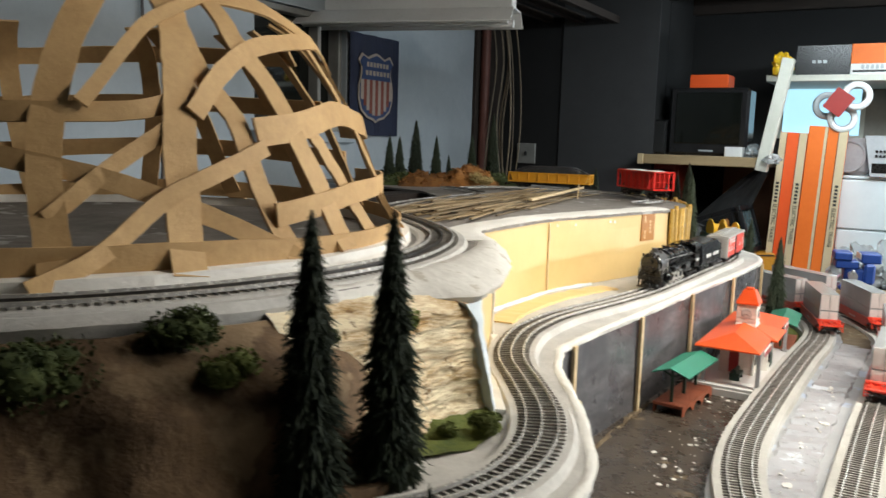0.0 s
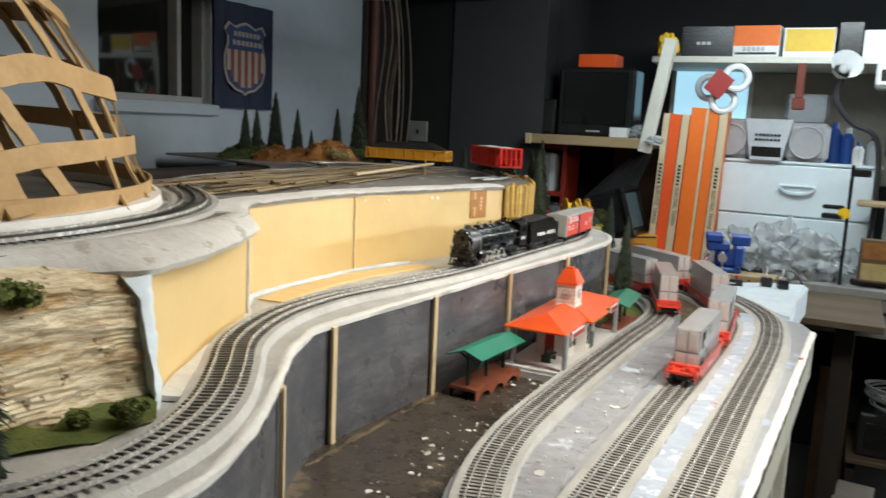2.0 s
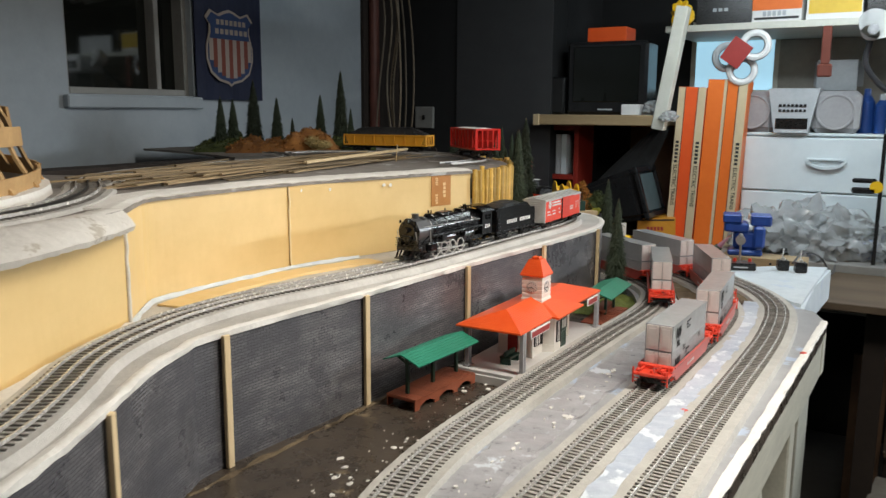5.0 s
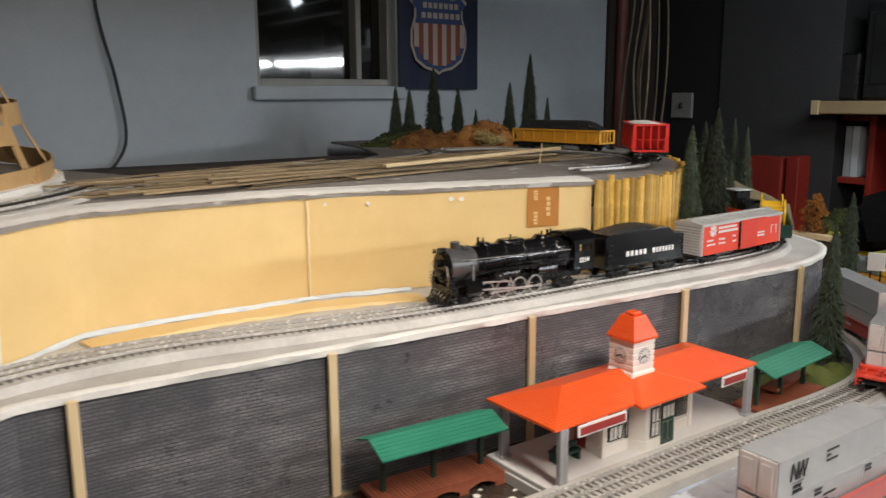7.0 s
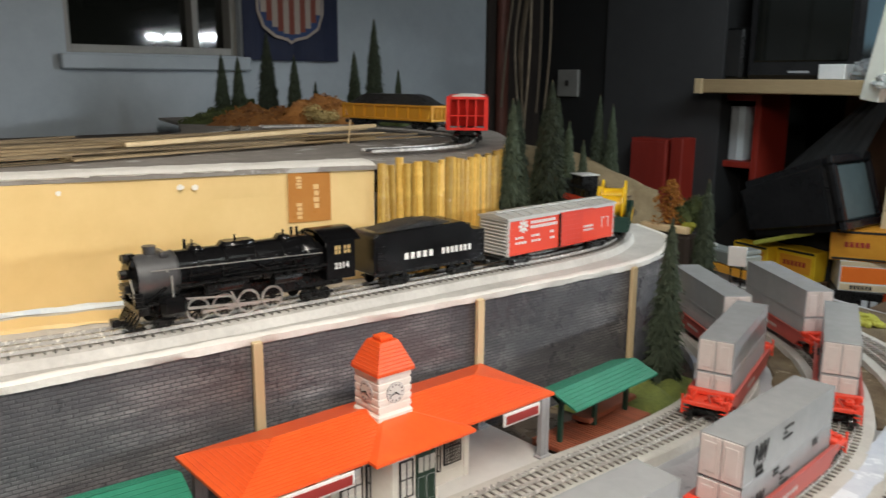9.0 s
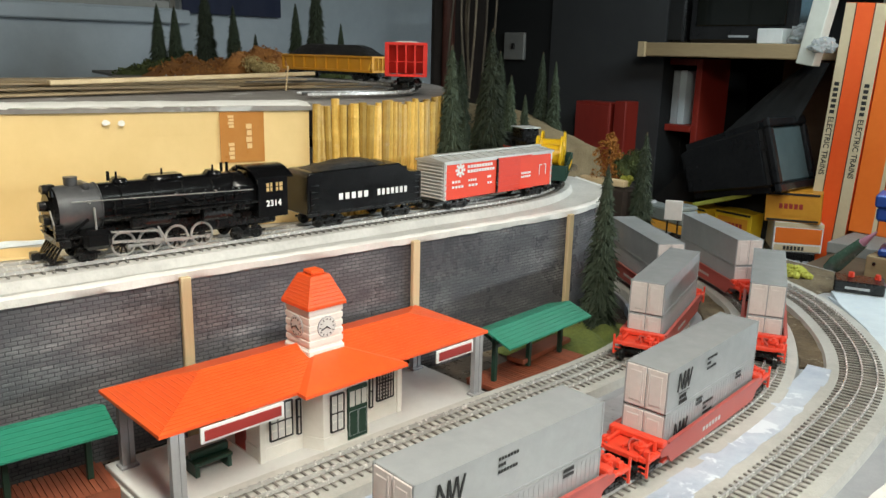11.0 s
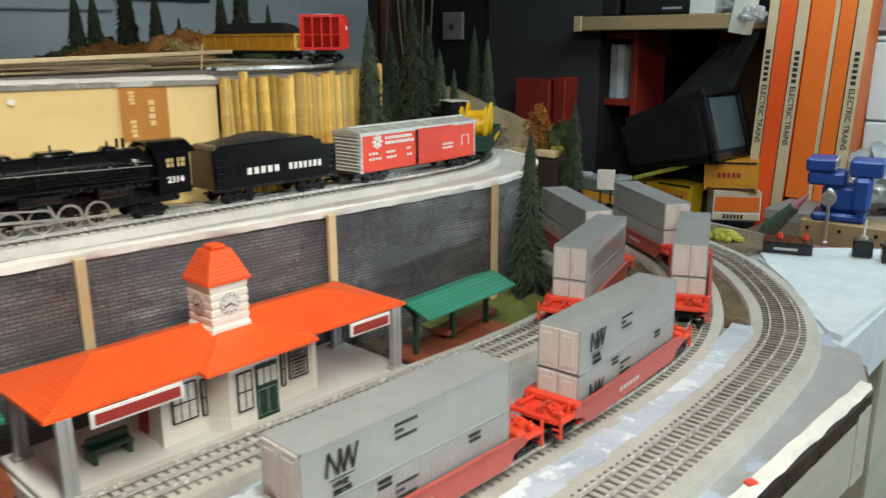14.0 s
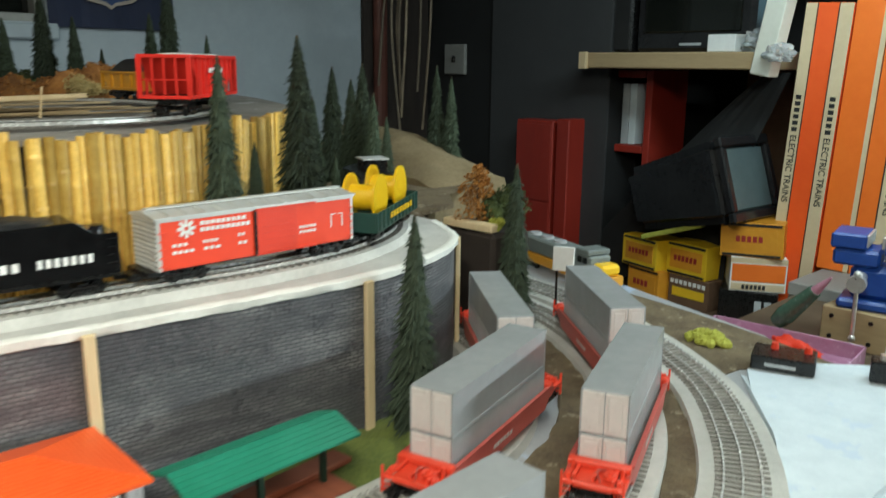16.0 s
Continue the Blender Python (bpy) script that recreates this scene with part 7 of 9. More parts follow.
# ---- station ----
# local axes: x along the building, y towards the track, origin at the middle of the base
def station(m):
    s = thing("station", "model station with an orange-red roof, cream walls and a clock tower", "station", m)
    b = bm_new()
    box(b, -0.184, 0.184, -0.068, 0.068, -0.0098, 0.004, 0.0008)
    box(b, -0.182, 0.182, -0.066, 0.066, 0.004, 0.010, 0.0008)
    part("base", b, M["base_grey"], s, "pale grey base plate")
    b = bm_new()
    box(b, -0.184, 0.184, 0.0682, 0.0690, -0.0098, 0.0045)
    part("base_edge", b, M["black_matt"], s)
    F = 0.010
    H = 0.076
    # main block, with a bay that comes forward in the middle
    outline = [(-0.079, -0.040), (0.079, -0.040), (0.079, 0.022), (0.036, 0.022), (0.026, 0.040), (-0.026, 0.040), (-0.036, 0.022), (-0.079, 0.022)]
    b = bm_new()
    plate(b, outline, F, H)
    body = part("wall", b, M["cream"], s, "cream panelled walls")
    b = bm_new()
    grown = [(x * 1.012, y * 1.02 + 0.0002) for x, y in outline]
    plate(b, grown, F, F + 0.012)
    part("skirting", b, M["cream"], s)

    def on_front(name, x0, x1, z0, z1, y, material, proud=0.0012):
        q = bm_new()
        box(q, x0, x1, y, y + proud, z0, z1, 0.0002)
        return part(name, q, material, body)

    def sash(x0, x1, z0, z1, y, nx, nz, pane="pane_pale"):
        f = on_front("window", x0, x1, z0, z1, y, M["cream"], 0.0016)
        for i in range(nx):
            for j in range(nz):
                w, h = (x1 - x0 - 0.003) / nx, (z1 - z0 - 0.003) / nz
                q = bm_new()
                box(q, x0 + 0.0015 + i * w + 0.0006, x0 + 0.0015 + (i + 1) * w - 0.0006, y + 0.0015, y + 0.0020, z0 + 0.0015 + j * h + 0.0006, z0 + 0.0015 + (j + 1) * h - 0.0006)
                part("pane", q, M[pane], f)
        q = bm_new()
        for xa, xb, za, zb in ((x0 - 0.0004, x0 + 0.0007, z0, z1), (x1 - 0.0007, x1 + 0.0004, z0, z1), (x0, x1, z0 - 0.0003, z0 + 0.0008), (x0, x1, z1 - 0.0008, z1 + 0.0003),
                               (x0, x1, (z0 + z1) / 2 - 0.0005, (z0 + z1) / 2 + 0.0005)):
            box(q, xa, xb, y + 0.0004, y + 0.0026, za, zb)
        for i in range(1, nx):
            xx = x0 + (x1 - x0) * i / nx
            box(q, xx - 0.0004, xx + 0.0004, y + 0.0006, y + 0.0024, z0, z1)
        part("frame", q, M["print_black"], f, "thin black window bars")
        return f

    sash(0.048, 0.071, 0.028, 0.062, 0.022, 3, 4)
    sash(-0.071, -0.050, 0.030, 0.066, 0.022, 6, 9, "pane_grey")
    for x0, x1 in ((-0.0445, -0.0405), (0.039, 0.043)):
        sash(x0, x1, 0.026, 0.060, 0.022, 1, 3)
    sash(0.004, 0.0185, 0.026, 0.062, 0.040, 2, 4)
    d = on_front("door", -0.0235, -0.0005, 0.012, 0.064, 0.040, M["dark_green"], 0.002)
    for x0, x1 in ((-0.0215, -0.0130), (-0.0110, -0.0025)):
        q = bm_new()
        box(q, x0, x1, 0.0418, 0.0426, 0.016, 0.040, 0.0003)
        part("panel", q, M["dark_green"], d)
        q = bm_new()
        box(q, x0 - 0.0004, x1 + 0.0004, 0.0419, 0.0422, 0.0156, 0.0404)
        part("panel_line", q, M["silver_plastic"], d)
    for x0, x1 in ((-0.0222, -0.0155), (-0.0150, -0.0085), (-0.0080, -0.0015)):
        q = bm_new()
        box(q, x0, x1 - 0.001, 0.0418, 0.0424, 0.045, 0.060)
        part("transom", q, M["pane_pale"], d)
    # bay windows on the slanted faces, and corner boards
    for sgn in (-1, 1):
        q = bm_new()
        mm = pose(sgn * 0.031, 0.0215, 0, 0, 0, -sgn * 61)
        box(q, -0.0055, 0.0055, -0.0002, 0.0014, 0.030, 0.064, 0.0002, mm)
        w = part("window", q, M["pane_pale"], body)
        q = bm_new()
        for xa, xb, za, zb in ((-0.006, -0.0045, 0.0295, 0.0645), (0.0045, 0.006, 0.0295, 0.0645), (-0.006, 0.006, 0.0295, 0.031), (-0.006, 0.006, 0.063, 0.0645), (-0.006, 0.006, 0.0465, 0.0478), (-0.0005, 0.0005, 0.031, 0.063)):
            box(q, xa, xb, 0.0012, 0.0022, za, zb, 0, mm)
        part("frame", q, M["print_black"], w)
    for x in (-0.079, 0.079):
        q = bm_new()
        box(q, x - 0.003, x + 0.003, 0.0202, 0.0245, F, H, 0.0004)
        part("corner_board", q, M["cream"], body)
    q = bm_new()
    box(q, 0.079, 0.0802, -0.022, -0.004, 0.012, 0.062)
    part("side_door", q, M["sign_red"], body, "dark red side door")
    # roof: low hip with a forward wing over the bay
    Z, T = H + 0.004, 0.0030

    def slab(pts, top):
        q = bm_new()
        lo = [q.verts.new((x, y, z - T)) for x, y, z in pts]
        hi = [q.verts.new((x, y, z)) for x, y, z in pts]
        n = len(pts)
        q.faces.new(lo[::-1])
        for i in range(n):
            q.faces.new((lo[i], lo[(i + 1) % n], hi[(i + 1) % n], hi[i]))
        for f in top:
            vs = []
            for k in f:
                vs.append(hi[k] if isinstance(k, int) else q.verts.new(k))
            q.faces.new(vs)
        bmesh.ops.remove_doubles(q, verts=q.verts, dist=0.00005)
        return q

    ra, rb = (-0.118, -0.008, Z + 0.019), (0.118, -0.008, Z + 0.019)
    pts = [(-0.182, -0.066, Z), (0.182, -0.066, Z), (0.182, 0.048, Z), (-0.182, 0.048, Z)]
    roof = part("roof", slab(pts, [(0, 1, rb, ra), (1, 2, rb), (2, 3, ra, rb), (3, 0, ra)]), M["roof_orange"], s, "orange-red hipped roof")
    rc = (0.0, -0.004, Z + 0.0186)
    pts = [(-0.058, 0.030, Z + 0.0005), (0.058, 0.030, Z + 0.0005), (0.058, 0.060, Z - 0.0008), (-0.058, 0.060, Z - 0.0008)]
    part("roof_wing", slab(pts, [(0, 1, rc), (1, 2, rc), (2, 3, rc), (3, 0, rc)]), M["roof_orange"], roof)
    for k in range(1, 15):
        f = k / 15
        q = bm_new()
        y0 = 0.048 + (-0.008 - 0.048) * f
        z0 = Z + 0.019 * f
        xe = 0.182 + (0.118 - 0.182) * f
        box(q, -xe, xe, y0 - 0.0006, y0 + 0.0004, z0 - 0.0006, z0 + 0.0003)
        part("shingle_course", q, M["roof_orange"], roof)
        for sg in (-1, 1):
            q = bm_new()
            ya, yb = -0.066 + (-0.008 + 0.066) * f, 0.048 + (-0.008 - 0.048) * f
            box(q, min(sg * xe, sg * (xe - 0.001)), max(sg * xe, sg * (xe - 0.001)), ya, yb, z0 - 0.0006, z0 + 0.0003)
            part("shingle_course", q, M["roof_orange"], roof)
    # tower
    tx, ty = 0.002, -0.006
    b = bm_new()
    zt = Z + 0.010
    box(b, tx - 0.0186, tx + 0.0186, ty - 0.0186, ty + 0.0186, zt, zt + 0.046, 0.001)
    tw = part("tower", b, M["cream"], s, "cream clock tower")
    for k in range(6):
        b = bm_new()
        box(b, tx - 0.0192, tx + 0.0192, ty - 0.0192, ty + 0.0192, zt + 0.003 + k * 0.0074, zt + 0.0082 + k * 0.0074, 0.0004)
        part("siding_course", b, M["cream"], tw)
    for k, (dx, dy, rz) in enumerate(((0, 0.0196, 180), (-0.0196, 0, -90), (0.0196, 0, 90), (0, -0.0196, 0))):
        mm = pose(tx + dx, ty + dy, zt + 0.027, 90, 0, rz)
        q = bm_new()
        cyl(q, 0.0096, 0.0012, mm, seg=28)
        cl = part("clock", q, M["pane_pale"], tw)
        q = bm_new()
        torus(q, 0.0096, 0.0006, mm, 28, 6)
        part("clock_rim", q, M["post_grey"], cl)
        q = bm_new()
        for h in range(12):
            a = 2 * math.pi * h / 12
            box(q, -0.0004, 0.0004, 0.0068, 0.0084, 0.0006, 0.0011, 0, mm @ pose(0, 0, 0, 0, 0, math.degrees(a)))
        pieces("hour_mark", q, M["black_matt"], cl)
        for ln, turn in ((0.0050, -125), (0.0068, 108)):
            q = bm_new()
            box(q, -0.0004, 0.0004, -0.001, ln, 0.0006, 0.0013 + 0.02 * (ln - 0.0050), 0, mm @ pose(0, 0, 0, 0, 0, turn))
            part("pointer", q, M["black_matt"], cl)
    b = bm_new()
    zr = zt + 0.046
    lo = [b.verts.new((tx + x, ty + y, zr)) for x, y in ((-0.0215, -0.0215), (0.0215, -0.0215), (0.0215, 0.0215), (-0.0215, 0.0215))]
    l2 = [b.verts.new((tx + x, ty + y, zr + 0.003)) for x, y in ((-0.0215, -0.0215), (0.0215, -0.0215), (0.0215, 0.0215), (-0.0215, 0.0215))]
    hi = [b.verts.new((tx + x, ty + y, zr + 0.028)) for x, y in ((-0.0105, -0.0105), (0.0105, -0.0105), (0.0105, 0.0105), (-0.0105, 0.0105))]
    b.faces.new(lo[::-1]), b.faces.new(hi)
    for i in range(4):
        k = (i + 1) % 4
        b.faces.new((lo[i], lo[k], l2[k], l2[i])), b.faces.new((l2[i], l2[k], hi[k], hi[i]))
    box(b, tx - 0.0072, tx + 0.0072, ty - 0.0072, ty + 0.0072, zr + 0.028, zr + 0.0322, 0.0012)
    q = bm_new()
    box(q, tx - 0.0204, tx + 0.0204, ty - 0.0204, ty + 0.0204, zt - 0.002, zt + 0.0072, 0.0012)
    part("tower_foot", q, M["cream"], tw)
    tr = part("tower_roof", b, M["roof_orange"], s, "orange-red tower roof")
    for k in range(1, 8):
        f = k / 8
        w = 0.0215 + (0.0105 - 0.0215) * f + 0.0005
        z = zr + 0.003 + 0.025 * f
        q = bm_new()
        box(q, tx - w, tx + w, ty - w, ty + w, z - 0.0010, z - 0.0002)
        part("shingle_course", q, M["roof_orange"], tr)
    # porch posts and signs
    for x in (-0.168, 0.168):
        for y in (-0.050, 0.046):
            b = bm_new()
            for dx in (-0.0035, 0.0035):
                box(b, x + dx - 0.0022, x + dx + 0.0022, y - 0.003, y + 0.003, F + 0.003, Z - T)
            box(b, x - 0.0012, x + 0.0012, y - 0.0022, y + 0.0022, F + 0.003, Z - T)
            box(b, x - 0.008, x + 0.008, y - 0.006, y + 0.006, F, F + 0.003, 0.0006)
            part("porch_post", b, M["post_grey"], s, "grey paired porch post")
    for x0, x1 in ((0.074, 0.150), (-0.156, -0.104)):
        b = bm_new()
        box(b, x0, x1, 0.0495, 0.0515, Z - 0.0165, Z - 0.0030, 0.0003)
        sg = part("sign", b, M["white"], s, "white-rimmed dark red name board")
        b = bm_new()
        box(b, x0 + 0.003, x1 - 0.003, 0.0516, 0.0522, Z - 0.0142, Z - 0.0055)
        part("sign_face", b, M["sign_red"], sg)
    return s


station(pose(-0.296, 1.787, DECK + 0.0003, 0, 0, -90))
STN = pose(-0.296, 1.787, DECK + 0.0103, 0, 0, -90)
# dark bench on the porch
bn = thing("porch_bench", "dark green toy bench on the station porch", "bench", STN @ Matrix.Translation((0.118, 0.0, 0)))
bm = bm_new()
box(bm, -0.018, 0.018, -0.010, 0.010, 0.010, 0.014, 0.001)
part("seat", bm, M["dark_green"], bn)
bm = bm_new()
box(bm, -0.018, 0.018, -0.0025, 0.0025, 0.014, 0.0215, 0.001)
part("backrest", bm, M["dark_green"], bn)
for x in (-0.015, 0.015):
    bm = bm_new()
    box(bm, x - 0.002, x + 0.002, -0.009, 0.009, 0, 0.010, 0.0005)
    part("leg", bm, M["dark_green"], bn)


def platform_shed(m, length, label):
    """Brick-red planked platform with a green pitched canopy on dark posts; x along it."""
    s = thing("platform_shelter", label, "platform shelter", m, "green platform shelters")
    W = 0.026
    b = bm_new()
    box(b, -length / 2, length / 2, -W, W, 0.013, 0.016)
    for y in (-W, W - 0.002):
        for k in range(4):
            x = -length / 2 + k * (length - 0.012) / 3
            box(b, x, x + 0.012, y, y + 0.002, 0, 0.013)
        n = 3
        span = (length - 0.012) / 3
        for k in range(n):
            x0 = -length / 2 + 0.012 + k * span
            for j in range(8):
                u0, u1 = j / 8, (j + 1) / 8
                w = span - 0.012
                h0 = 0.004 + 0.006 * (1 - (2 * (u0 + u1) / 2 - 1) ** 2)
                box(b, x0 + w * u0, x0 + w * u1, y, y + 0.002, h0, 0.013)
    part("platform_frame", b, M["platform"], s)
    bp = bm_new()
    box(bp, -0.0019, 0.0019, -W - 0.001, W + 0.001, 0.0162, 0.0176)
    plank = mesh_of("plank", bp, M["platform"])
    for k in range(int(length / 0.0048)):
        o = new("plank", plank)
        o.parent = s
        o.matrix_local = Matrix.Translation((-length / 2 + 0.0024 + k * 0.0048, 0, 0))
    z0, z1 = 0.0690, 0.0805
    for sgn in (-1, 1):
        b = bm_new()
        ya, yb = sgn * 0.0004, sgn * 0.0325
        pts = [(-length / 2, ya, z1), (length / 2, ya, z1), (length / 2, yb, z0), (-length / 2, yb, z0)]
        lo, hi = [b.verts.new((x, y, z - 0.002)) for x, y, z in pts], [b.verts.new(p) for p in pts]
        b.faces.new(lo[::-1]), b.faces.new(hi)
        for i in range(4):
            b.faces.new((lo[i], lo[(i + 1) % 4], hi[(i + 1) % 4], hi[i]))
        for k in range(1, 6):
            f = k / 6
            y, z = ya + (yb - ya) * f, z1 + (z0 - z1) * f
            box(b, -length / 2, length / 2, y - 0.0005, y + 0.0005, z - 0.0006, z + 0.00025)
        part("canopy", b, M["roof_green"], s, "green shingled canopy")
    for k in range(3):
        x = -length / 2 + 0.016 + k * (length - 0.032) / 2
        b = bm_new()
        box(b, x - 0.0026, x + 0.0026, -0.0026, 0.0026, 0.0177, 0.0775, 0.0005)
        for sg in (-1, 1):
            bar_between(b, (x, 0, 0.062), (x, sg * 0.018, 0.0715), 0.0026, 0.0026)
        part("canopy_post", b, M["dark_green"], s)
    return s


platform_shed(pose(-0.357, 1.526, LOW + 0.0003, 0, 0, 85), 0.158, "green canopied shelter on a brick-red platform before the station")
platform_shed(pose(-0.269, 2.065, LOW + 0.0005, 0, 0, 93.5), 0.161, "green canopied shelter on a brick-red platform beyond the station")
bm = bm_new()
box(bm, -0.07, 0.05, -0.012, 0.012, 0.0, 0.006, 0.001)
whole("loose_plank", bm, M["platform"], "rusty brown loose plank beside the platform", "plank", pose(-0.290, 2.120, LOW + 0.0190, 0, 3, 100))

# ---- sticks, upper scenery ----
rnd = random.Random(21)
stick_mesh = []
for k in range(3):
    bm = bm_new()
    box(bm, -0.5, 0.5, -0.0026 - 0.0004 * k, 0.0026, 0, 0.0022 + 0.0006 * k, 0.0005)
    stick_mesh.append(mesh_of("cane_stick", bm, M["stick"]))
for k in range(64):
    ln = rnd.uniform(0.25, 0.65)
    u = rnd.random()
    ob = new("cane_stick", rnd.choice(stick_mesh))
    ob.matrix_world = pose(-0.73 - 0.17 * rnd.random() - 0.04 * u, 1.46 + 0.50 * u, TOP + 0.0010 + 0.0026 * (k % 6), rnd.uniform(-0.3, 0.3), rnd.uniform(-0.25, 0.25), 97 + rnd.uniform(-9, 9)) @ Matrix.Diagonal((ln, 1, 1, 1))
    tagged(ob, "loose split-cane stick lying in a heap on the upper deck", "stick", "heap of cane sticks")
bm = bm_new()
bar_between(bm, (-0.76, 1.72, TOP + 0.017), (-0.80, 2.14, TOP + 0.026), 0.009, 0.006, 0.001)
whole("batten", bm, M["post"], "long pale wooden batten lying across the sticks", "batten")
bm = bm_new()
cyl_between(bm, (-0.79, 2.08, TOP + 0.0), (-0.79, 2.085, TOP + 0.038), 0.0014, 6)
whole("pin", bm, M["post"], "thin upright pin stuck in the upper deck", "pin")
bm = bm_new()
box(bm, -0.13, 0.13, -0.012, 0.012, 0.0, 0.004, 0.0006)
whole("white_lath", bm, M["white"], "white painted lath lying on the upper deck", "lath", pose(-0.80, 1.66, TOP + 0.002, 0, 0, 94))

# low foliage bank and trees along the back of the upper deck
def foliage_bank(c, length, width, height, turn, material, label, seed):
    """A low uneven bank of foliage foam: a lumpy mound under many small flakes."""
    rnd = random.Random(seed)
    t = thing("foliage_bank", label, "foliage", Matrix.Translation(c) @ pose(0, 0, 0, 0, 0, turn), "foliage along the upper deck")
    b = bm_new()
    g = []
    for i in range(23):
        row = []
        for j in range(13):
            u, v = i / 11 - 1, j / 6 - 1
            f = max(0.0, 1 - u * u) ** 0.6 * max(0.0, 1 - v * v) ** 0.6
            x, y = u * length / 2, v * width / 2
            row.append(b.verts.new((x, y, height * f * (0.75 + 0.5 * noise.noise(Vector((x * 30, y * 30, seed)))))))
        g.append(row)
    for i in range(22):
        for j in range(12):
            b.faces.new((g[i][j], g[i + 1][j], g[i + 1][j + 1], g[i][j + 1]))
    part("mound", b, material, t, smooth=True)
    b = bm_new()
    for k in range(240):
        u, v = rnd.uniform(-0.93, 0.93), rnd.uniform(-0.93, 0.93)
        f = max(0.0, 1 - u * u) ** 0.6 * max(0.0, 1 - v * v) ** 0.6
        x, y = u * length / 2, v * width / 2
        z = height * f * (0.75 + 0.5 * noise.noise(Vector((x * 30, y * 30, seed))))
        clump(b, (x, y, max(0.003, z)), 0.006, 3, 0.0042, rnd)
    tagged(part("foam_cover", b, material, t), kind="stuff")
    return t


for i, (x, y, ln, w, h, turn, mt, lb) in enumerate(((-1.42, 2.18, 0.18, 0.12, 0.034, 40, "moss", "dark green foliage bank on the upper deck"), (-1.33, 2.215, 0.20, 0.13, 0.046, 46, "autumn", "rust-brown foliage bank on the upper deck"),
                                                     (-1.24, 2.31, 0.18, 0.12, 0.070, 48, "autumn", "high rust-brown foliage bank on the upper deck"), (-1.17, 2.40, 0.16, 0.11, 0.048, 40, "moss", "dark foliage bank behind the hopper cars"),
                                                     (-1.47, 2.24, 0.20, 0.14, 0.050, 30, "moss", "dark foliage bank near the wall"), (-1.30, 2.40, 0.26, 0.14, 0.045, 30, "moss", "dark foliage bank under the fir trees"))):
    foliage_bank((x, y, TOP + 0.0003), ln, w, h, turn, M[mt], lb, 40 + i)
bush(-1.175, 2.275, TOP + 0.001, 0.034, M["ochre"], "pale ochre foliage clump on the upper deck", 61, 6, 90, squash=0.75)
for i, (x, y, h, w) in enumerate(((-1.444, 2.224, 0.150, 1.35), (-1.425, 2.288, 0.205, 1.25), (-1.372, 2.328, 0.155, 1.3), (-1.35, 2.37, 0.095, 1.2), (-1.310, 2.452, 0.165, 1.2), (-1.235, 2.455, 0.235, 1.0),
                                  (-1.27, 2.55, 0.125, 1.1), (-1.46, 2.192, 0.155, 1.3))):
    fir(x, y, TOP + 0.0005, h, w, i % 4, "dark bottle-brush fir at the back of the upper deck", "firs at the back of the upper deck", i * 47)

# firs behind the palisade, on the rear of the middle level
bm = bm_new()
plate(bm, [(-0.555, 2.505), (-0.60, 2.53), (-0.62, 2.62), (-0.72, 2.70), (-0.80, 2.90), (-1.4, 2.92), (-1.4, 2.5), (-1.0, 2.525)], MID - 0.0075, MID - 0.0005)
whole("mid_rear", bm, M["dirt"], "brown earth at the rear of the middle level", "ground", kind="structure")
for i, (x, y, h, w, k) in enumerate(((-0.525, 2.180, 0.222, 0.95, 4), (-0.565, 2.305, 0.248, 0.95, 0), (-0.603, 2.338, 0.215, 0.9, 1), (-0.552, 2.235, 0.125, 0.9, 3), (-0.632, 2.405, 0.090, 1.0, 6), (-0.655, 2.385, 0.17, 0.95, 2),
                                    (-0.78, 2.565, 0.215, 1.0, 0), (-0.745, 2.56, 0.17, 1.0, 5), (-0.70, 2.55, 0.135, 1.0, 4), (-0.83, 2.58, 0.19, 1.0, 3), (-0.88, 2.82, 0.215, 0.85, 5), (-0.85, 2.83, 0.195, 0.85, 6), (-0.94, 2.62, 0.21, 1.0, 1))):
    fir(x, y, MID - 0.001, h, w * 1.25, k, "green bottle-brush fir behind the bamboo palisade", "firs behind the palisade", i * 61)
bm = bm_new()
g = []
for i in range(26):
    row = []
    for j in range(14):
        u, v = i / 25, j / 13
        x, y = -1.16 + 0.42 * u, 2.70 + 0.22 * v - 0.02 * u
        f = math.sin(math.pi * min(1.0, 0.25 + 0.75 * u)) ** 0.8 if u > 0.33 else 1.0
        f *= math.sin(math.pi * v) ** 0.7
        z = MID - 0.004 + 0.088 * f + 0.006 * noise.noise(Vector((x * 22, y * 22, 1))) + 0.002 * noise.noise(Vector((x * 90, y * 90, 4)))
        if i in (0, 25) or j in (0, 13):
            z = MID - 0.09
        row.append(bm.verts.new((x, y, z)))
    g.append(row)
for i in range(25):
    for j in range(13):
        bm.faces.new((g[i][j], g[i + 1][j], g[i + 1][j + 1], g[i][j + 1]))
whole("sand_hill", bm, M["sand"], "sandy tan scenery hill behind the firs", "hill", kind="structure", smooth=True)
bm = bm_new()
box(bm, -1.0, -0.72, 2.70, 2.86, 0, MID - 0.0905)
whole("hill_support", bm, M["joist"], "dark support below the sandy hill", "support", kind="structure")
bm = bm_new()
box(bm, -0.575, -0.455, 2.535, 2.612, DECK + 0.0052, 1.0925, 0.006)
whole("scenery_block", bm, M["joist"], "dark scenery block beyond the shelf end", "block")
rt = thing("rust_tree", "small rust-orange conical tree at the end of the shelf", "tree", Matrix.Translation((-0.512, 2.562, 1.0935)))
bm = bm_new()
cyl_between(bm, (0, 0, 0), (0, 0, 0.07), 0.0022, 6)
part("trunk", bm, M["bark"], rt)
bm = bm_new()
rnd = random.Random(71)
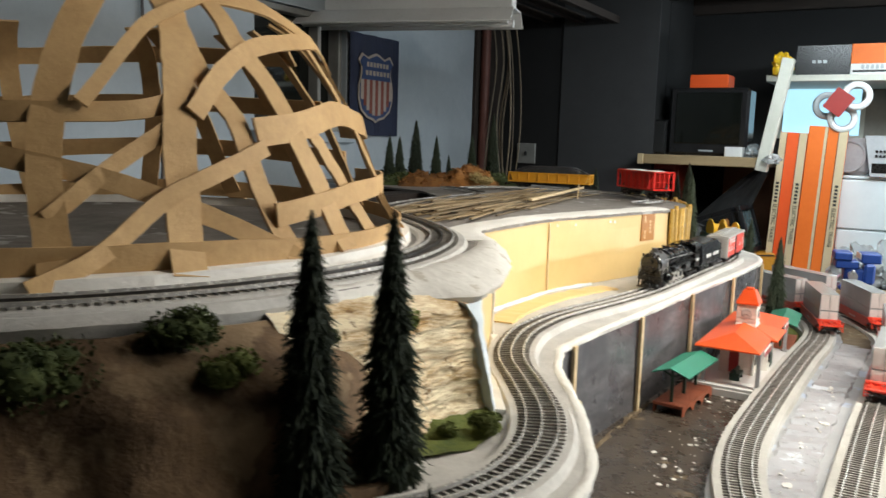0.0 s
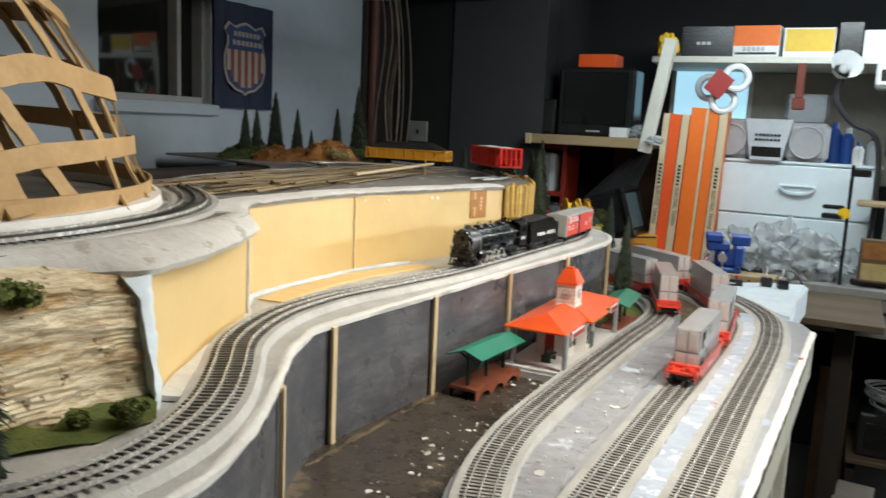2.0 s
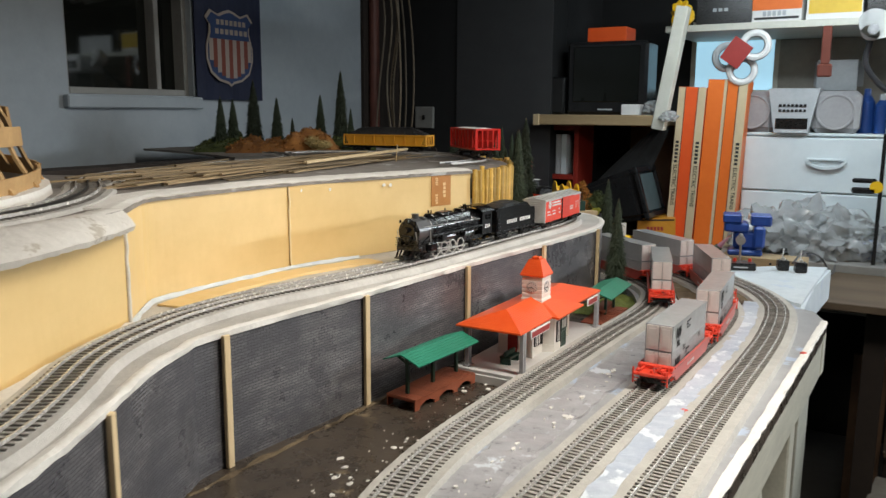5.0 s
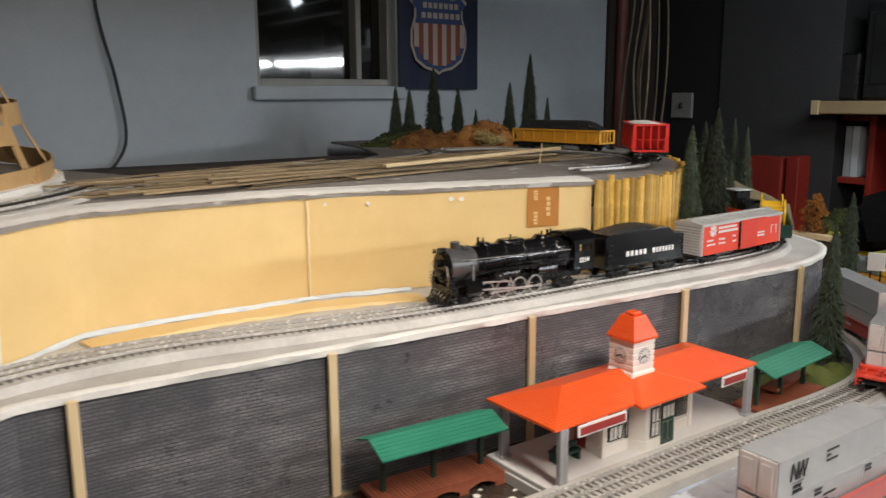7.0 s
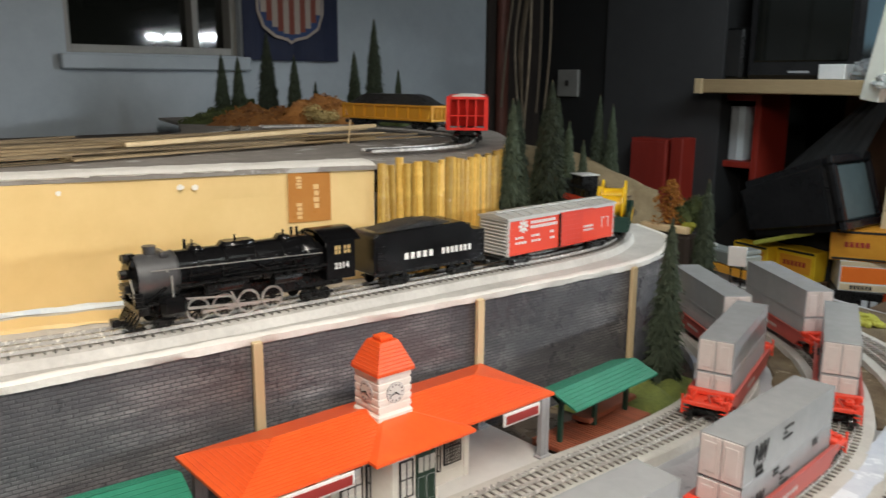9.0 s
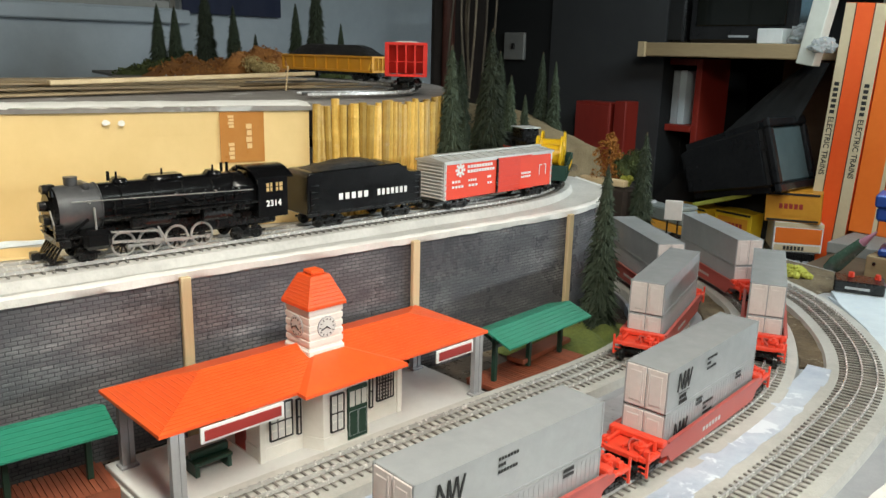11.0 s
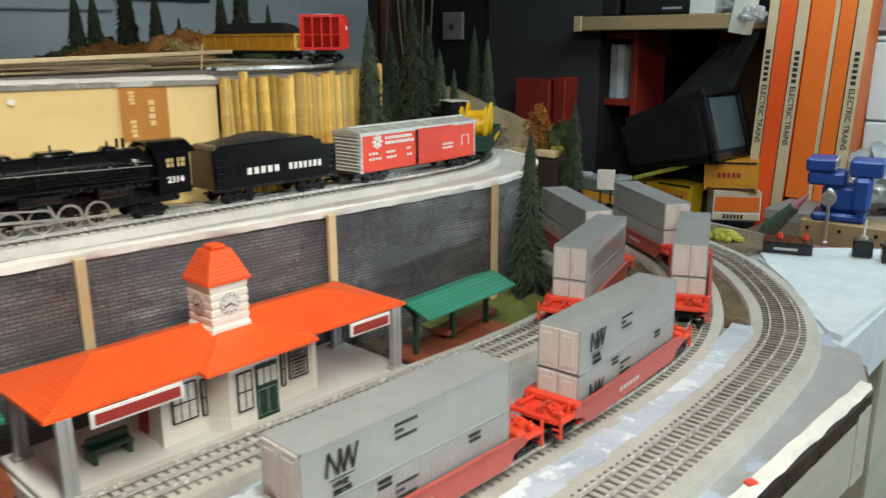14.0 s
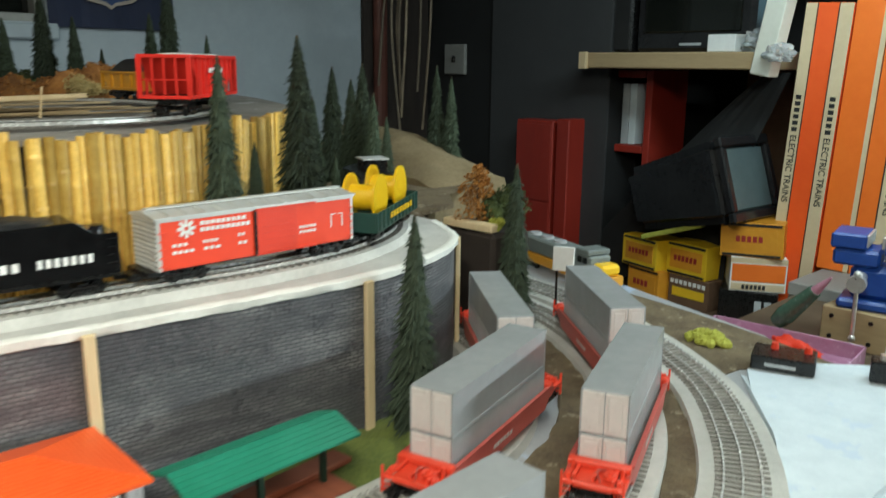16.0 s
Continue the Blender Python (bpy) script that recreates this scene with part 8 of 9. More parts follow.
for k in range(34):
    f = (k % 12) / 11
    a, d = rnd.uniform(0, 6.283), (0.040 * (1 - f) ** 0.7 + 0.004) * rnd.uniform(0.3, 0.8)
    clump(bm, (d * math.cos(a), d * math.sin(a), 0.012 + 0.070 * f), 0.013 * (1 - 0.4 * f), 70, 0.0020, rnd)
part("crown", bm, M["autumn_bright"], rt)
bush(-0.487, 2.590, 1.0935, 0.038, M["moss"], "dark green foliage clump at the end of the shelf", 72, 7, 130, squash=1.05)
bush(-0.470, 2.556, 1.0935, 0.014, M["sponge"], "small yellow-green foliage tuft at the end of the shelf", 73, 4, 60)
bm = bm_new()
box(bm, -0.045, 0.045, -0.008, 0.008, 0, 0.012, 0.002)
whole("wood_offcut", bm, M["post"], "pale wooden offcut beyond the shelf end", "offcut", pose(-0.505, 2.540, 1.0935, 0, 0, 4))

# grey and yellow diesel on the rear siding
dl = thing("diesel_locomotive", "grey and yellow model diesel locomotive on the rear siding", "locomotive", pose(-0.585, 2.862, DECK + 0.0055, 0, 0, -17))
bm = bm_new()
box(bm, -0.130, 0.098, -0.022, 0.022, 0.030, 0.058, 0.003)
part("hood", bm, M["diesel_grey"], dl, "grey upper hood")
bm = bm_new()
box(bm, -0.132, 0.130, -0.024, 0.024, 0.013, 0.0295, 0.001)
part("sill", bm, M["yellow_car"], dl, "yellow lower body")
bm = bm_new()
box(bm, 0.099, 0.128, -0.020, 0.020, 0.030, 0.049, 0.005)
part("nose", bm, M["yellow"], dl, "yellow rounded nose")
bm = bm_new()
box(bm, 0.058, 0.094, -0.0226, 0.0226, 0.0585, 0.068, 0.002)
part("cab_roof", bm, M["diesel_grey"], dl)
for x in (0.066, 0.080):
    for y0, y1 in ((-0.0236, -0.0221), (0.0221, 0.0236)):
        bm = bm_new()
        box(bm, x, x + 0.010, y0, y1, 0.045, 0.055)
        part("cab_window", bm, M["dark_pane"], dl)
for x in (-0.10, -0.06, -0.02):
    bm = bm_new()
    cyl(bm, 0.012, 0.004, pose(x, 0, 0.060), 0.011, 16)
    part("roof_fan", bm, M["post_grey"], dl)
for x in (-0.085, 0.085):
    truck(dl, x, 0.015)

# firs before the brick wall's end and beside the yard
fir(-0.318, 2.275, LOW + 0.006, 0.233, 1.25, 4, "tall green bottle-brush fir before the brick wall", turn=20)
fir(-0.440, 2.562, DECK + 0.005, 0.242, 1.2, 5, "tall green bottle-brush fir between the container cars", turn=80)
sgn = thing("trackside_sign", "small white square sign on a black stand beside the track", "sign", pose(-0.434, 2.662, DECK + 0.005, 0, 0, -62))
bm = bm_new()
box(bm, -0.002, 0.002, -0.0155, 0.0155, 0.074, 0.110, 0.0008)
part("board", bm, M["white"], sgn)
bm = bm_new()
box(bm, -0.0095, 0.0095, -0.0105, 0.0105, 0.0, 0.02, 0.001)
for y in (-0.009, 0.009):
    box(bm, -0.0015, 0.0015, y - 0.0015, y + 0.0015, 0.02, 0.074)
part("stand", bm, M["black_matt"], sgn)

# foreground firs and bushes on the cliff side
fir(-0.416, 0.577, MID - 0.012, 0.246, 1.2, 1, "tall dark bottle-brush fir in front of the cliff", "firs in front of the cliff", 15)
fir(-0.388, 0.645, MID - 0.008, 0.240, 1.2, 2, "tall dark bottle-brush fir in front of the cliff", "firs in front of the cliff", 100)
fir(-0.30, 0.565, MID + 0.0015, 0.05, 1.0, 0, "tiny dark fir beside the track", turn=0)
bush(-0.368, 0.775, MID + 0.004, 0.016, M["moss_light"], "olive bush at the foot of the cliff", 81, 6, 90)
bush(-0.392, 0.745, MID + 0.006, 0.010, M["moss_light"], "olive bush at the foot of the cliff", 82, 5, 80)
bush(-0.425, 0.665, MID + 0.012, 0.013, M["moss"], "dark green bush at the foot of the cliff", 83, 5, 80)
bush(-0.467, 0.658, MID + 0.090, 0.020, M["moss"], "dark green bush clinging to the cliff", 84, 6, 110)
bush(-0.438, 0.722, MID + 0.099, 0.022, M["moss_light"], "olive bush clinging to the cliff", 85, 6, 110)
bush(-0.512, 0.543, MID + 0.100, 0.034, M["moss"], "dark green bush on the hillside", 86, 6, 110)
bush(-0.492, 0.551, MID + 0.062, 0.040, M["moss_light"], "dull green bush on the hillside", 87, 6, 110)
bush(-0.556, 0.455, MID + 0.072, 0.045, M["moss"], "dark green bush on the hillside", 88, 6, 110)
bush(-0.47, 0.47, MID - 0.02, 0.03, M["moss"], "dark green bush low on the hillside", 89, 6, 90)

# ---- workshop end ----
bench = thing("workbench", "grey painted workbench with a heavy front board", "workbench", Matrix.Identity(4))
bm = bm_new()
box(bm, -0.44, 2.6, 3.45, 4.19, 0.840, 0.868, 0.002)
part("worktop", bm, M["bench"], bench)
bm = bm_new()
box(bm, -0.44, 2.6, 3.455, 3.49, 0.70, 0.839, 0.002)
part("front_board", bm, M["bench"], bench)
for x in (-0.36, 0.95, 2.5):
    bm = bm_new()
    box(bm, x - 0.045, x + 0.045, 3.50, 3.59, 0, 0.839, 0.003)
    part("leg", bm, M["joist"], bench)
bm = bm_new()
for x in (0.12, 0.32, 0.55):
    cyl(bm, 0.006, 0.006, pose(x, 3.453, 0.79, 90, 0, 0), seg=10)
part("bolt_heads", bm, M["black_matt"], bench)
shelf_low = thing("low_shelf", "dark low shelf under the stacked train boxes", "shelf", Matrix.Identity(4))
bm = bm_new()
box(bm, -1.04, -0.445, 3.38, 4.19, 0.70, 0.722, 0.002)
part("board", bm, M["box_brown"], shelf_low)
for x in (-1.0, -0.5):
    bm = bm_new()
    box(bm, x - 0.03, x + 0.03, 3.42, 3.48, 0, 0.6995, 0.002)
    part("leg", bm, M["joist"], shelf_low)

# chest of drawers on the bench
ch = thing("drawer_chest", "white two-drawer chest with moulded handles, on the workbench", "drawers", pose(0.0, 3.75, 0.8685))
bm = bm_new()
box(bm, -0.315, 0.26, 0.004, 0.40, 0, 0.412, 0.004)
part("body", bm, M["cabinet_white"], ch)
bm = bm_new()
box(bm, -0.322, 0.267, -0.008, 0.41, 0.4125, 0.424, 0.003)
part("top", bm, M["cabinet_white"], ch)
for z0, z1 in ((0.004, 0.205), (0.210, 0.408)):
    bm = bm_new()
    box(bm, -0.308, 0.253, -0.014, 0.003, z0, z1, 0.004)
    d = part("drawer", bm, M["cabinet_white"], ch)
    bm = bm_new()
    zc = (z0 + z1) / 2 + 0.02
    prev = None
    for k in range(13):
        a = math.pi * k / 12
        p = Vector((-0.022 + 0.062 * math.cos(a), -0.024, zc - 0.030 * math.sin(a)))
        if prev is not None:
            bar_between(bm, prev, p, 0.014, 0.010)
        prev = p
    box(bm, -0.086, 0.042, -0.028, -0.0142, zc - 0.004, zc + 0.006, 0.003)
    part("handle", bm, M["cabinet_white"], d)

# radio on the chest
rd = thing("radio", "silver portable radio with two round speakers, on the chest", "radio", pose(-0.148, 3.80, 1.2927) @ Matrix.Scale(1.16, 4))
bm = bm_new()
pr = [(-0.075, 0.0), (0.085, 0.0), (0.070, 0.135), (-0.055, 0.135)]
for x0, x1, s0, s1 in ((-0.19, -0.055, 0.02, 0.0), (0.055, 0.19, 0.0, 0.02)):
    box(bm, x0, x1, -0.05, 0.08, 0.0, 0.130, 0.016)
pieces("speaker_box", bm, M["post_grey"], rd)
bm = bm_new()
v0 = [bm.verts.new(p) for p in ((-0.075, -0.062, 0.138), (0.075, -0.062, 0.138), (0.050, -0.072, 0.0), (-0.050, -0.072, 0.0))]
v1 = [bm.verts.new(p) for p in ((-0.075, 0.05, 0.138), (0.075, 0.05, 0.138), (0.050, 0.05, 0.0), (-0.050, 0.05, 0.0))]
bm.faces.new(v0), bm.faces.new(v1[::-1])
for i in range(4):
    bm.faces.new((v0[i], v0[(i + 1) % 4], v1[(i + 1) % 4], v1[i]))
pn = part("control_panel", bm, M["silver_plastic"], rd, "silver control panel with rows of keys")
for r in range(2):
    for k in range(7):
        bm = bm_new()
        x, z = -0.036 + k * 0.012, 0.085 - r * 0.016
        box(bm, x - 0.004, x + 0.004, -0.0715, -0.066, z - 0.004, z + 0.004, 0.001)
        part("key", bm, M["black_matt"], pn)
bm = bm_new()
box(bm, -0.047, 0.047, -0.0735, -0.070, 0.012, 0.045, 0.001)
part("tape_door", bm, M["black_matt"], pn)
for x in (-0.122, 0.122):
    bm = bm_new()
    cyl(bm, 0.052, 0.010, pose(x, -0.052, 0.065, 90, 0, 0), seg=28)
    torus(bm, 0.052, 0.004, pose(x, -0.057, 0.065, 90, 0, 0), 28, 6)
    part("speaker_cone", bm, M["post_grey"], rd, "grey speaker grille", smooth=True)


def bottle(x, y, z, r, h, material, label, cap="black_matt"):
    t = thing("bottle", label, "bottle", Matrix.Translation((x, y, z)))
    b = bm_new()
    cyl(b, r, h * 0.7, Matrix.Translation((0, 0, h * 0.35)), seg=16)
    cyl(b, r, h * 0.15, Matrix.Translation((0, 0, h * 0.775)), r * 0.45, 16)
    part("body", b, material, t, smooth=True)
    b = bm_new()
    cyl(b, r * 0.45, h * 0.15, Matrix.Translation((0, 0, h * 0.925)), r * 0.4, 12)
    part("cap", b, M[cap], t, smooth=True)
    return t


for x, y, r, h, mt, lb, cp in ((0.035, 3.79, 0.020, 0.10, "silver_plastic", "pale plastic bottle with a dark cap on the chest", "black_matt"), (0.085, 3.86, 0.028, 0.16, "blue", "blue plastic bottle on the chest", "blue"),
                           (0.135, 3.85, 0.024, 0.14, "blue", "blue plastic bottle on the chest", "silver_plastic"), (0.175, 3.80, 0.020, 0.085, "lamp_white", "white plastic bottle on the chest", "blue"), (0.225, 3.84, 0.022, 0.11, "silver_plastic", "grey plastic bottle on the chest", "black_matt")):
    bottle(x, y, 1.2927, r, h, M[mt], lb, cp)
bm = bm_new()
for k in range(5):
    ball(bm, 0.03, pose(-0.24 + k * 0.05, 3.90, 1.325, 0, 20 * k, 0) @ Matrix.Diagonal((1.2, 0.8, 1.0, 1)), 10, 7)
bmesh.ops.transform(bm, matrix=Matrix.Translation((0, 0, 0.0)), verts=bm.verts)
whole("rag_heap", bm, M["box_brown"], "dark heap of rags behind the radio", "rag", Matrix.Translation((0, 0, 0.0)), smooth=True)
bm = bm_new()
box(bm, -0.12, 0.02, -0.004, 0.004, 0, 0.115, 0.002)
whole("hand_saw", bm, M["silver_plastic"], "grey steel saw blade leaning behind the radio", "saw", pose(0.02, 3.97, 1.45, 10, 0, 0))

# shelf over the chest with cartons
sh = thing("upper_shelf", "long pale shelf over the workbench", "shelf", Matrix.Identity(4))
bm = bm_new()
box(bm, -0.62, 2.4, 3.70, 4.19, 1.665, 1.690, 0.002)
part("board", bm, M["paint_white_wood"], sh)
for x in (0.40, 2.0):
    bm = bm_new()
    bar_between(bm, (x, 3.76, 1.660), (x, 4.18, 1.40), 0.03, 0.02)
    part("bracket", bm, M["joist"], sh)


def carton(m, sx, sy, sz, body, label, bands=(), bars_at=()):
    """A cardboard train box, x wide, y deep (front at -y), with printed bands and plain bars on its front."""
    t = thing("carton", label, "carton", m, "cartons of the workshop")
    b = bm_new()
    box(b, -sx / 2, sx / 2, -sy / 2, sy / 2, 0, sz, 0.001)
    part("box", b, M[body], t)
    for x0, x1, z0, z1, mt in bands:
        b = bm_new()
        box(b, x0 * sx - sx / 2, x1 * sx - sx / 2, -sy / 2 - 0.0012, -sy / 2 - 0.0001, z0 * sz, z1 * sz)
        part("band", b, M[mt], t)
    for x0, x1, z0, z1, n, mt in bars_at:
        b = bm_new()
        bars(b, x0 * sx - sx / 2, x1 * sx - sx / 2, z0 * sz, z1 * sz, n, -sy / 2 - 0.0022, -sy / 2 - 0.0014, 0.7)
        pieces("print_bar", b, M[mt], t)
    return t


carton(pose(-0.222, 3.84, 1.6905, 0, 0, -3), 0.17, 0.22, 0.12, "white", "white and orange carton on the upper shelf", ((0, 1, 0.36, 1, "orange"), (0.05, 0.95, 0.08, 0.15, "print_black")), ((0.22, 0.72, 0.18, 0.32, 5, "silver_plastic"),))
carton(pose(-0.04, 3.84, 1.6905, 0, 0, 1), 0.18, 0.22, 0.11, "white", "white and amber carton on the upper shelf", ((0.04, 0.98, 0.2, 0.95, "box_yellow"),))
carton(pose(0.10, 3.84, 1.6905, 0, 0, 2), 0.08, 0.2, 0.13, "black_matt", "black carton on the upper shelf")
carton(pose(0.29, 3.84, 1.6905, 0, 0, -1), 0.28, 0.22, 0.10, "lamp_white", "white storage box on the upper shelf")
carton(pose(-0.42, 3.84, 1.6905, 0, 0, 3), 0.20, 0.2, 0.12, "black_matt", "black carton on the upper shelf", (), ((0.3, 0.6, 0.4, 0.5, 3, "silver_plastic"),))
bm = bm_new()
box(bm, -0.015, 0.015, -0.006, 0.006, -0.03, 0.10, 0.003)
box(bm, -0.024, 0.024, -0.008, 0.008, -0.075, -0.03, 0.005)
whole("brush", bm, M["banner_red"], "dull red handled brush hanging under the shelf", "brush", pose(-0.05, 3.69, 1.565))
bm = bm_new()
box(bm, -0.09, 0.09, -0.003, 0.003, -0.05, 0.05, 0.001)
whole("sanding_sheet", bm, M["silver_plastic"], "grey sheet pinned behind the bench", "sheet", pose(-0.04, 4.172, 1.52))

# sheet added over the dark wall to give it a paler beige tone here
bm = bm_new()
box(bm, -0.28, 1.28, 4.178, 4.196, 1.20, 1.664, 0.002)
whole("backboard", bm, M["beige_matt"], "pale beige stretch of wall behind the workbench, an added sheet", "board")
# tape rolls hung with a red card at the shelf's end
for i, (x, z, mt, lb) in enumerate(((-0.375, 1.565, "silver_plastic", "grey tape roll hanging at the shelf"), (-0.315, 1.515, "lamp_white", "white tape roll hanging at the shelf"), (-0.270, 1.60, "lamp_white", "white tape roll hanging at the shelf"))):
    t = thing("tape_roll", lb, "tape roll", pose(x, 3.655 - 0.03 * i, z, 90, 0, 8))
    bm = bm_new()
    torus(bm, 0.042, 0.013, None, 28, 8)
    part("roll", bm, M[mt], t, smooth=True)
    bm = bm_new()
    cyl(bm, 0.030, 0.020, None, seg=24, caps=False)
    part("core", bm, M["box_brown"], t)
bm = bm_new()
box(bm, -0.038, 0.038, -0.004, 0.004, -0.045, 0.045, 0.001)
whole("red_card", bm, M["sign_red"], "red and brown card hung among the tape rolls", "card", pose(-0.33, 3.58, 1.575, 0, 35, 0))
# lit pale blue film of a window at the back of the bench
lw = thing("window_2", "glowing pale blue covered window behind the shelves", "window", pose(-0.45, 4.196, 1.60), kind="structure")
bm = bm_new()
box(bm, -0.16, 0.16, -0.012, -0.006, -0.14, 0.13)
part("film", bm, M["back_glow"], lw, "glowing pale blue film")
bm = bm_new()
for x0, x1, z0, z1 in ((-0.18, -0.16, -0.16, 0.15), (0.16, 0.18, -0.16, 0.15), (-0.16, 0.16, -0.16, -0.14), (-0.16, 0.16, 0.13, 0.15)):
    box(bm, x0, x1, -0.02, -0.004, z0, z1)
part("frame", bm, M["paint_white_wood"], lw)

# tall orange cartons with cream strips
def tall_carton(m, sx, sy, sz, label, body, strips, words):
    t = thing("tall_carton", label, "carton", m, "tall orange train cartons")
    b = bm_new()
    box(b, -sx / 2, sx / 2, -sy / 2, sy / 2, 0, sz, 0.0015)
    part("box", b, M[body], t)
    for x0, x1, mt in strips:
        b = bm_new()
        box(b, x0, x1, -sy / 2 - 0.0012, -sy / 2 - 0.0001, 0.001, sz - 0.001)
        part("strip", b, M[mt], t)
    for x, z in words:
        lettering("printed_word", "ELECTRIC TRAINS", 0.0195, pose(x, -sy / 2 - 0.0014, z, 90, 0, 0) @ pose(0, 0, 0, 0, 0, -90), M["print_black"], t, "black printed words", 0.0003)
        b = bm_new()
        for k in range(6):
            z2 = z + 0.086 + k * 0.0145
            box(b, x - 0.006, x + 0.006, -sy / 2 - 0.0020, -sy / 2 - 0.0014, z2, z2 + 0.0095)
        pieces("print_bar", b, M["print_black"], t, "plain black printed bar")
    return t


tall_carton(pose(-0.515, 3.69, 0.7225, 0, 2.2, 3), 0.100, 0.16, 0.735, "tall orange carton with cream strips, standing on end", "orange_deep",
            ((-0.050, -0.026, "cream_strip"), (0.022, 0.050, "cream_strip"), (-0.0255, -0.0235, "print_black"), (0.0195, 0.0215, "print_black")), ((-0.038, 0.367), (0.036, 0.367)))
tall_carton(pose(-0.385, 3.70, 0.8685, 0, 2.0, 3), 0.140, 0.16, 0.615, "tall bright orange carton with cream strips, standing on end", "orange",
            ((-0.012, -0.002, "cream_strip"), (0.040, 0.070, "cream_strip"), (-0.0010, 0.0005, "print_black"), (0.037, 0.0395, "print_black")), ((0.055, 0.22),))

# stacked train boxes on the low shelf
yb = ((0.04, 0.96, 0.90, 0.97, "print_black"), (0.04, 0.96, 0.03, 0.10, "print_black"), (0.10, 0.90, 0.22, 0.80, "box_orange"))
carton(pose(-0.845, 3.62, 0.7225, 0, 0, -12), 0.110, 0.15, 0.078, "box_orange", "amber train carton, lower one of a stack", yb, ((0.2, 0.7, 0.4, 0.6, 4, "sign_red"),))
carton(pose(-0.862, 3.62, 0.801, 0, 0, -12), 0.122, 0.15, 0.080, "box_yellow", "yellow train carton on top of a stack", yb, ((0.2, 0.8, 0.45, 0.62, 6, "sign_red"),))
carton(pose(-0.725, 3.63, 0.7225, 0, 0, -6), 0.120, 0.15, 0.076, "box_brown", "dark brown train carton, lower one of a stack", ((0.1, 0.9, 0.3, 0.6, "box_yellow"),), ((0.05, 0.95, 0.72, 0.86, 8, "white"),))
carton(pose(-0.735, 3.63, 0.799, 0, 0, -8), 0.122, 0.15, 0.084, "box_yellow", "yellow train carton on top of a stack", yb, ((0.2, 0.8, 0.45, 0.62, 6, "sign_red"),))
carton(pose(-0.592, 3.60, 0.7225, 0, 0, 22), 0.130, 0.15, 0.080, "black_matt", "black train carton at the foot of a stack", (), ((0.62, 0.95, 0.25, 0.75, 2, "silver_plastic"),))
carton(pose(-0.585, 3.60, 0.803, 0, 0, 32), 0.125, 0.13, 0.080, "white", "orange and cream train carton in a stack", ((0.0, 1.0, 0.86, 1.0, "cream_strip"), (0.03, 0.97, 0.30, 0.82, "orange"), (0.03, 0.97, 0.04, 0.24, "cream_strip")), ((0.22, 0.66, 0.07, 0.2, 6, "print_black"),))
carton(pose(-0.590, 3.60, 0.8835, 0, -2, 18), 0.140, 0.13, 0.082, "box_orange", "amber train carton tilted on top of a stack", yb, ((0.25, 0.7, 0.45, 0.62, 5, "sign_red"),))

# shelf board with the old television
sb = thing("side_shelf", "rough pine shelf board with a square-cut front", "shelf", Matrix.Identity(4))
bm = bm_new()
box(bm, -1.085, -0.575, 3.53, 4.19, 1.312, 1.352, 0.003)
part("board", bm, M["shelf_wood"], sb)
bm = bm_new()
bar_between(bm, (-1.085, 3.526, 1.332), (-1.062, 3.526, 1.332), 0.012, 0.044, 0.001)
part("end_block", bm, M["post"], sb)
bm = bm_new()
bar_between(bm, (-0.585, 3.545, 1.30), (-0.515, 3.545, 1.74), 0.05, 0.045, 0.002)
whole("leaning_post", bm, M["paint_white_wood"], "off-white painted post leaning at the shelf's end", "post")
tv = thing("television", "old dark cathode-ray television on the pine shelf", "television", pose(-0.83, 3.74, 1.3525))
bm = bm_new()
box(bm, -0.165, 0.165, -0.10, 0.04, 0, 0.285, 0.012)
v = [(-0.14, 0.04, 0.03), (0.14, 0.04, 0.03), (0.14, 0.04, 0.26), (-0.14, 0.04, 0.26), (-0.08, 0.26, 0.06), (0.08, 0.26, 0.06), (0.08, 0.26, 0.20), (-0.08, 0.26, 0.20)]
vs = [bm.verts.new(p) for p in v]
for q in ((0, 1, 5, 4), (1, 2, 6, 5), (2, 3, 7, 6), (3, 0, 4, 7), (4, 5, 6, 7)):
    bm.faces.new([vs[i] for i in q])
part("case", bm, M["tv"], tv)
bm = bm_new()
box(bm, -0.135, 0.135, -0.106, -0.099, 0.05, 0.265, 0.003)
part("screen", bm, M["dark_pane"], tv, "dark glossy screen")
bm = bm_new()
box(bm, -0.03, 0.03, -0.1015, -0.0995, 0.018, 0.024)
part("badge", bm, M["silver_plastic"], tv)
spk = thing("speaker", "black loudspeaker box beside the television", "speaker", pose(-1.035, 3.70, 1.3525))
bm = bm_new()
box(bm, -0.036, 0.036, -0.07, 0.07, 0, 0.15, 0.006)
part("case", bm, M["black_matt"], spk)
bm = bm_new()
box(bm, -0.031, 0.031, -0.074, -0.0705, 0.008, 0.142, 0.002)
part("grille", bm, M["cloth"], spk)
bm = bm_new()
box(bm, -0.14, 0.02, -0.06, 0.06, 0, 0.055, 0.003)
whole("red_carton", bm, M["orange_deep"], "rust-red carton on the television", "carton", pose(-0.78, 3.72, 1.638))
bm = bm_new()
box(bm, -0.035, 0.035, -0.03, 0.03, 0, 0.040, 0.002)
whole("white_box", bm, M["lamp_white"], "small white box on the pine shelf", "box", pose(-0.70, 3.585, 1.3525))


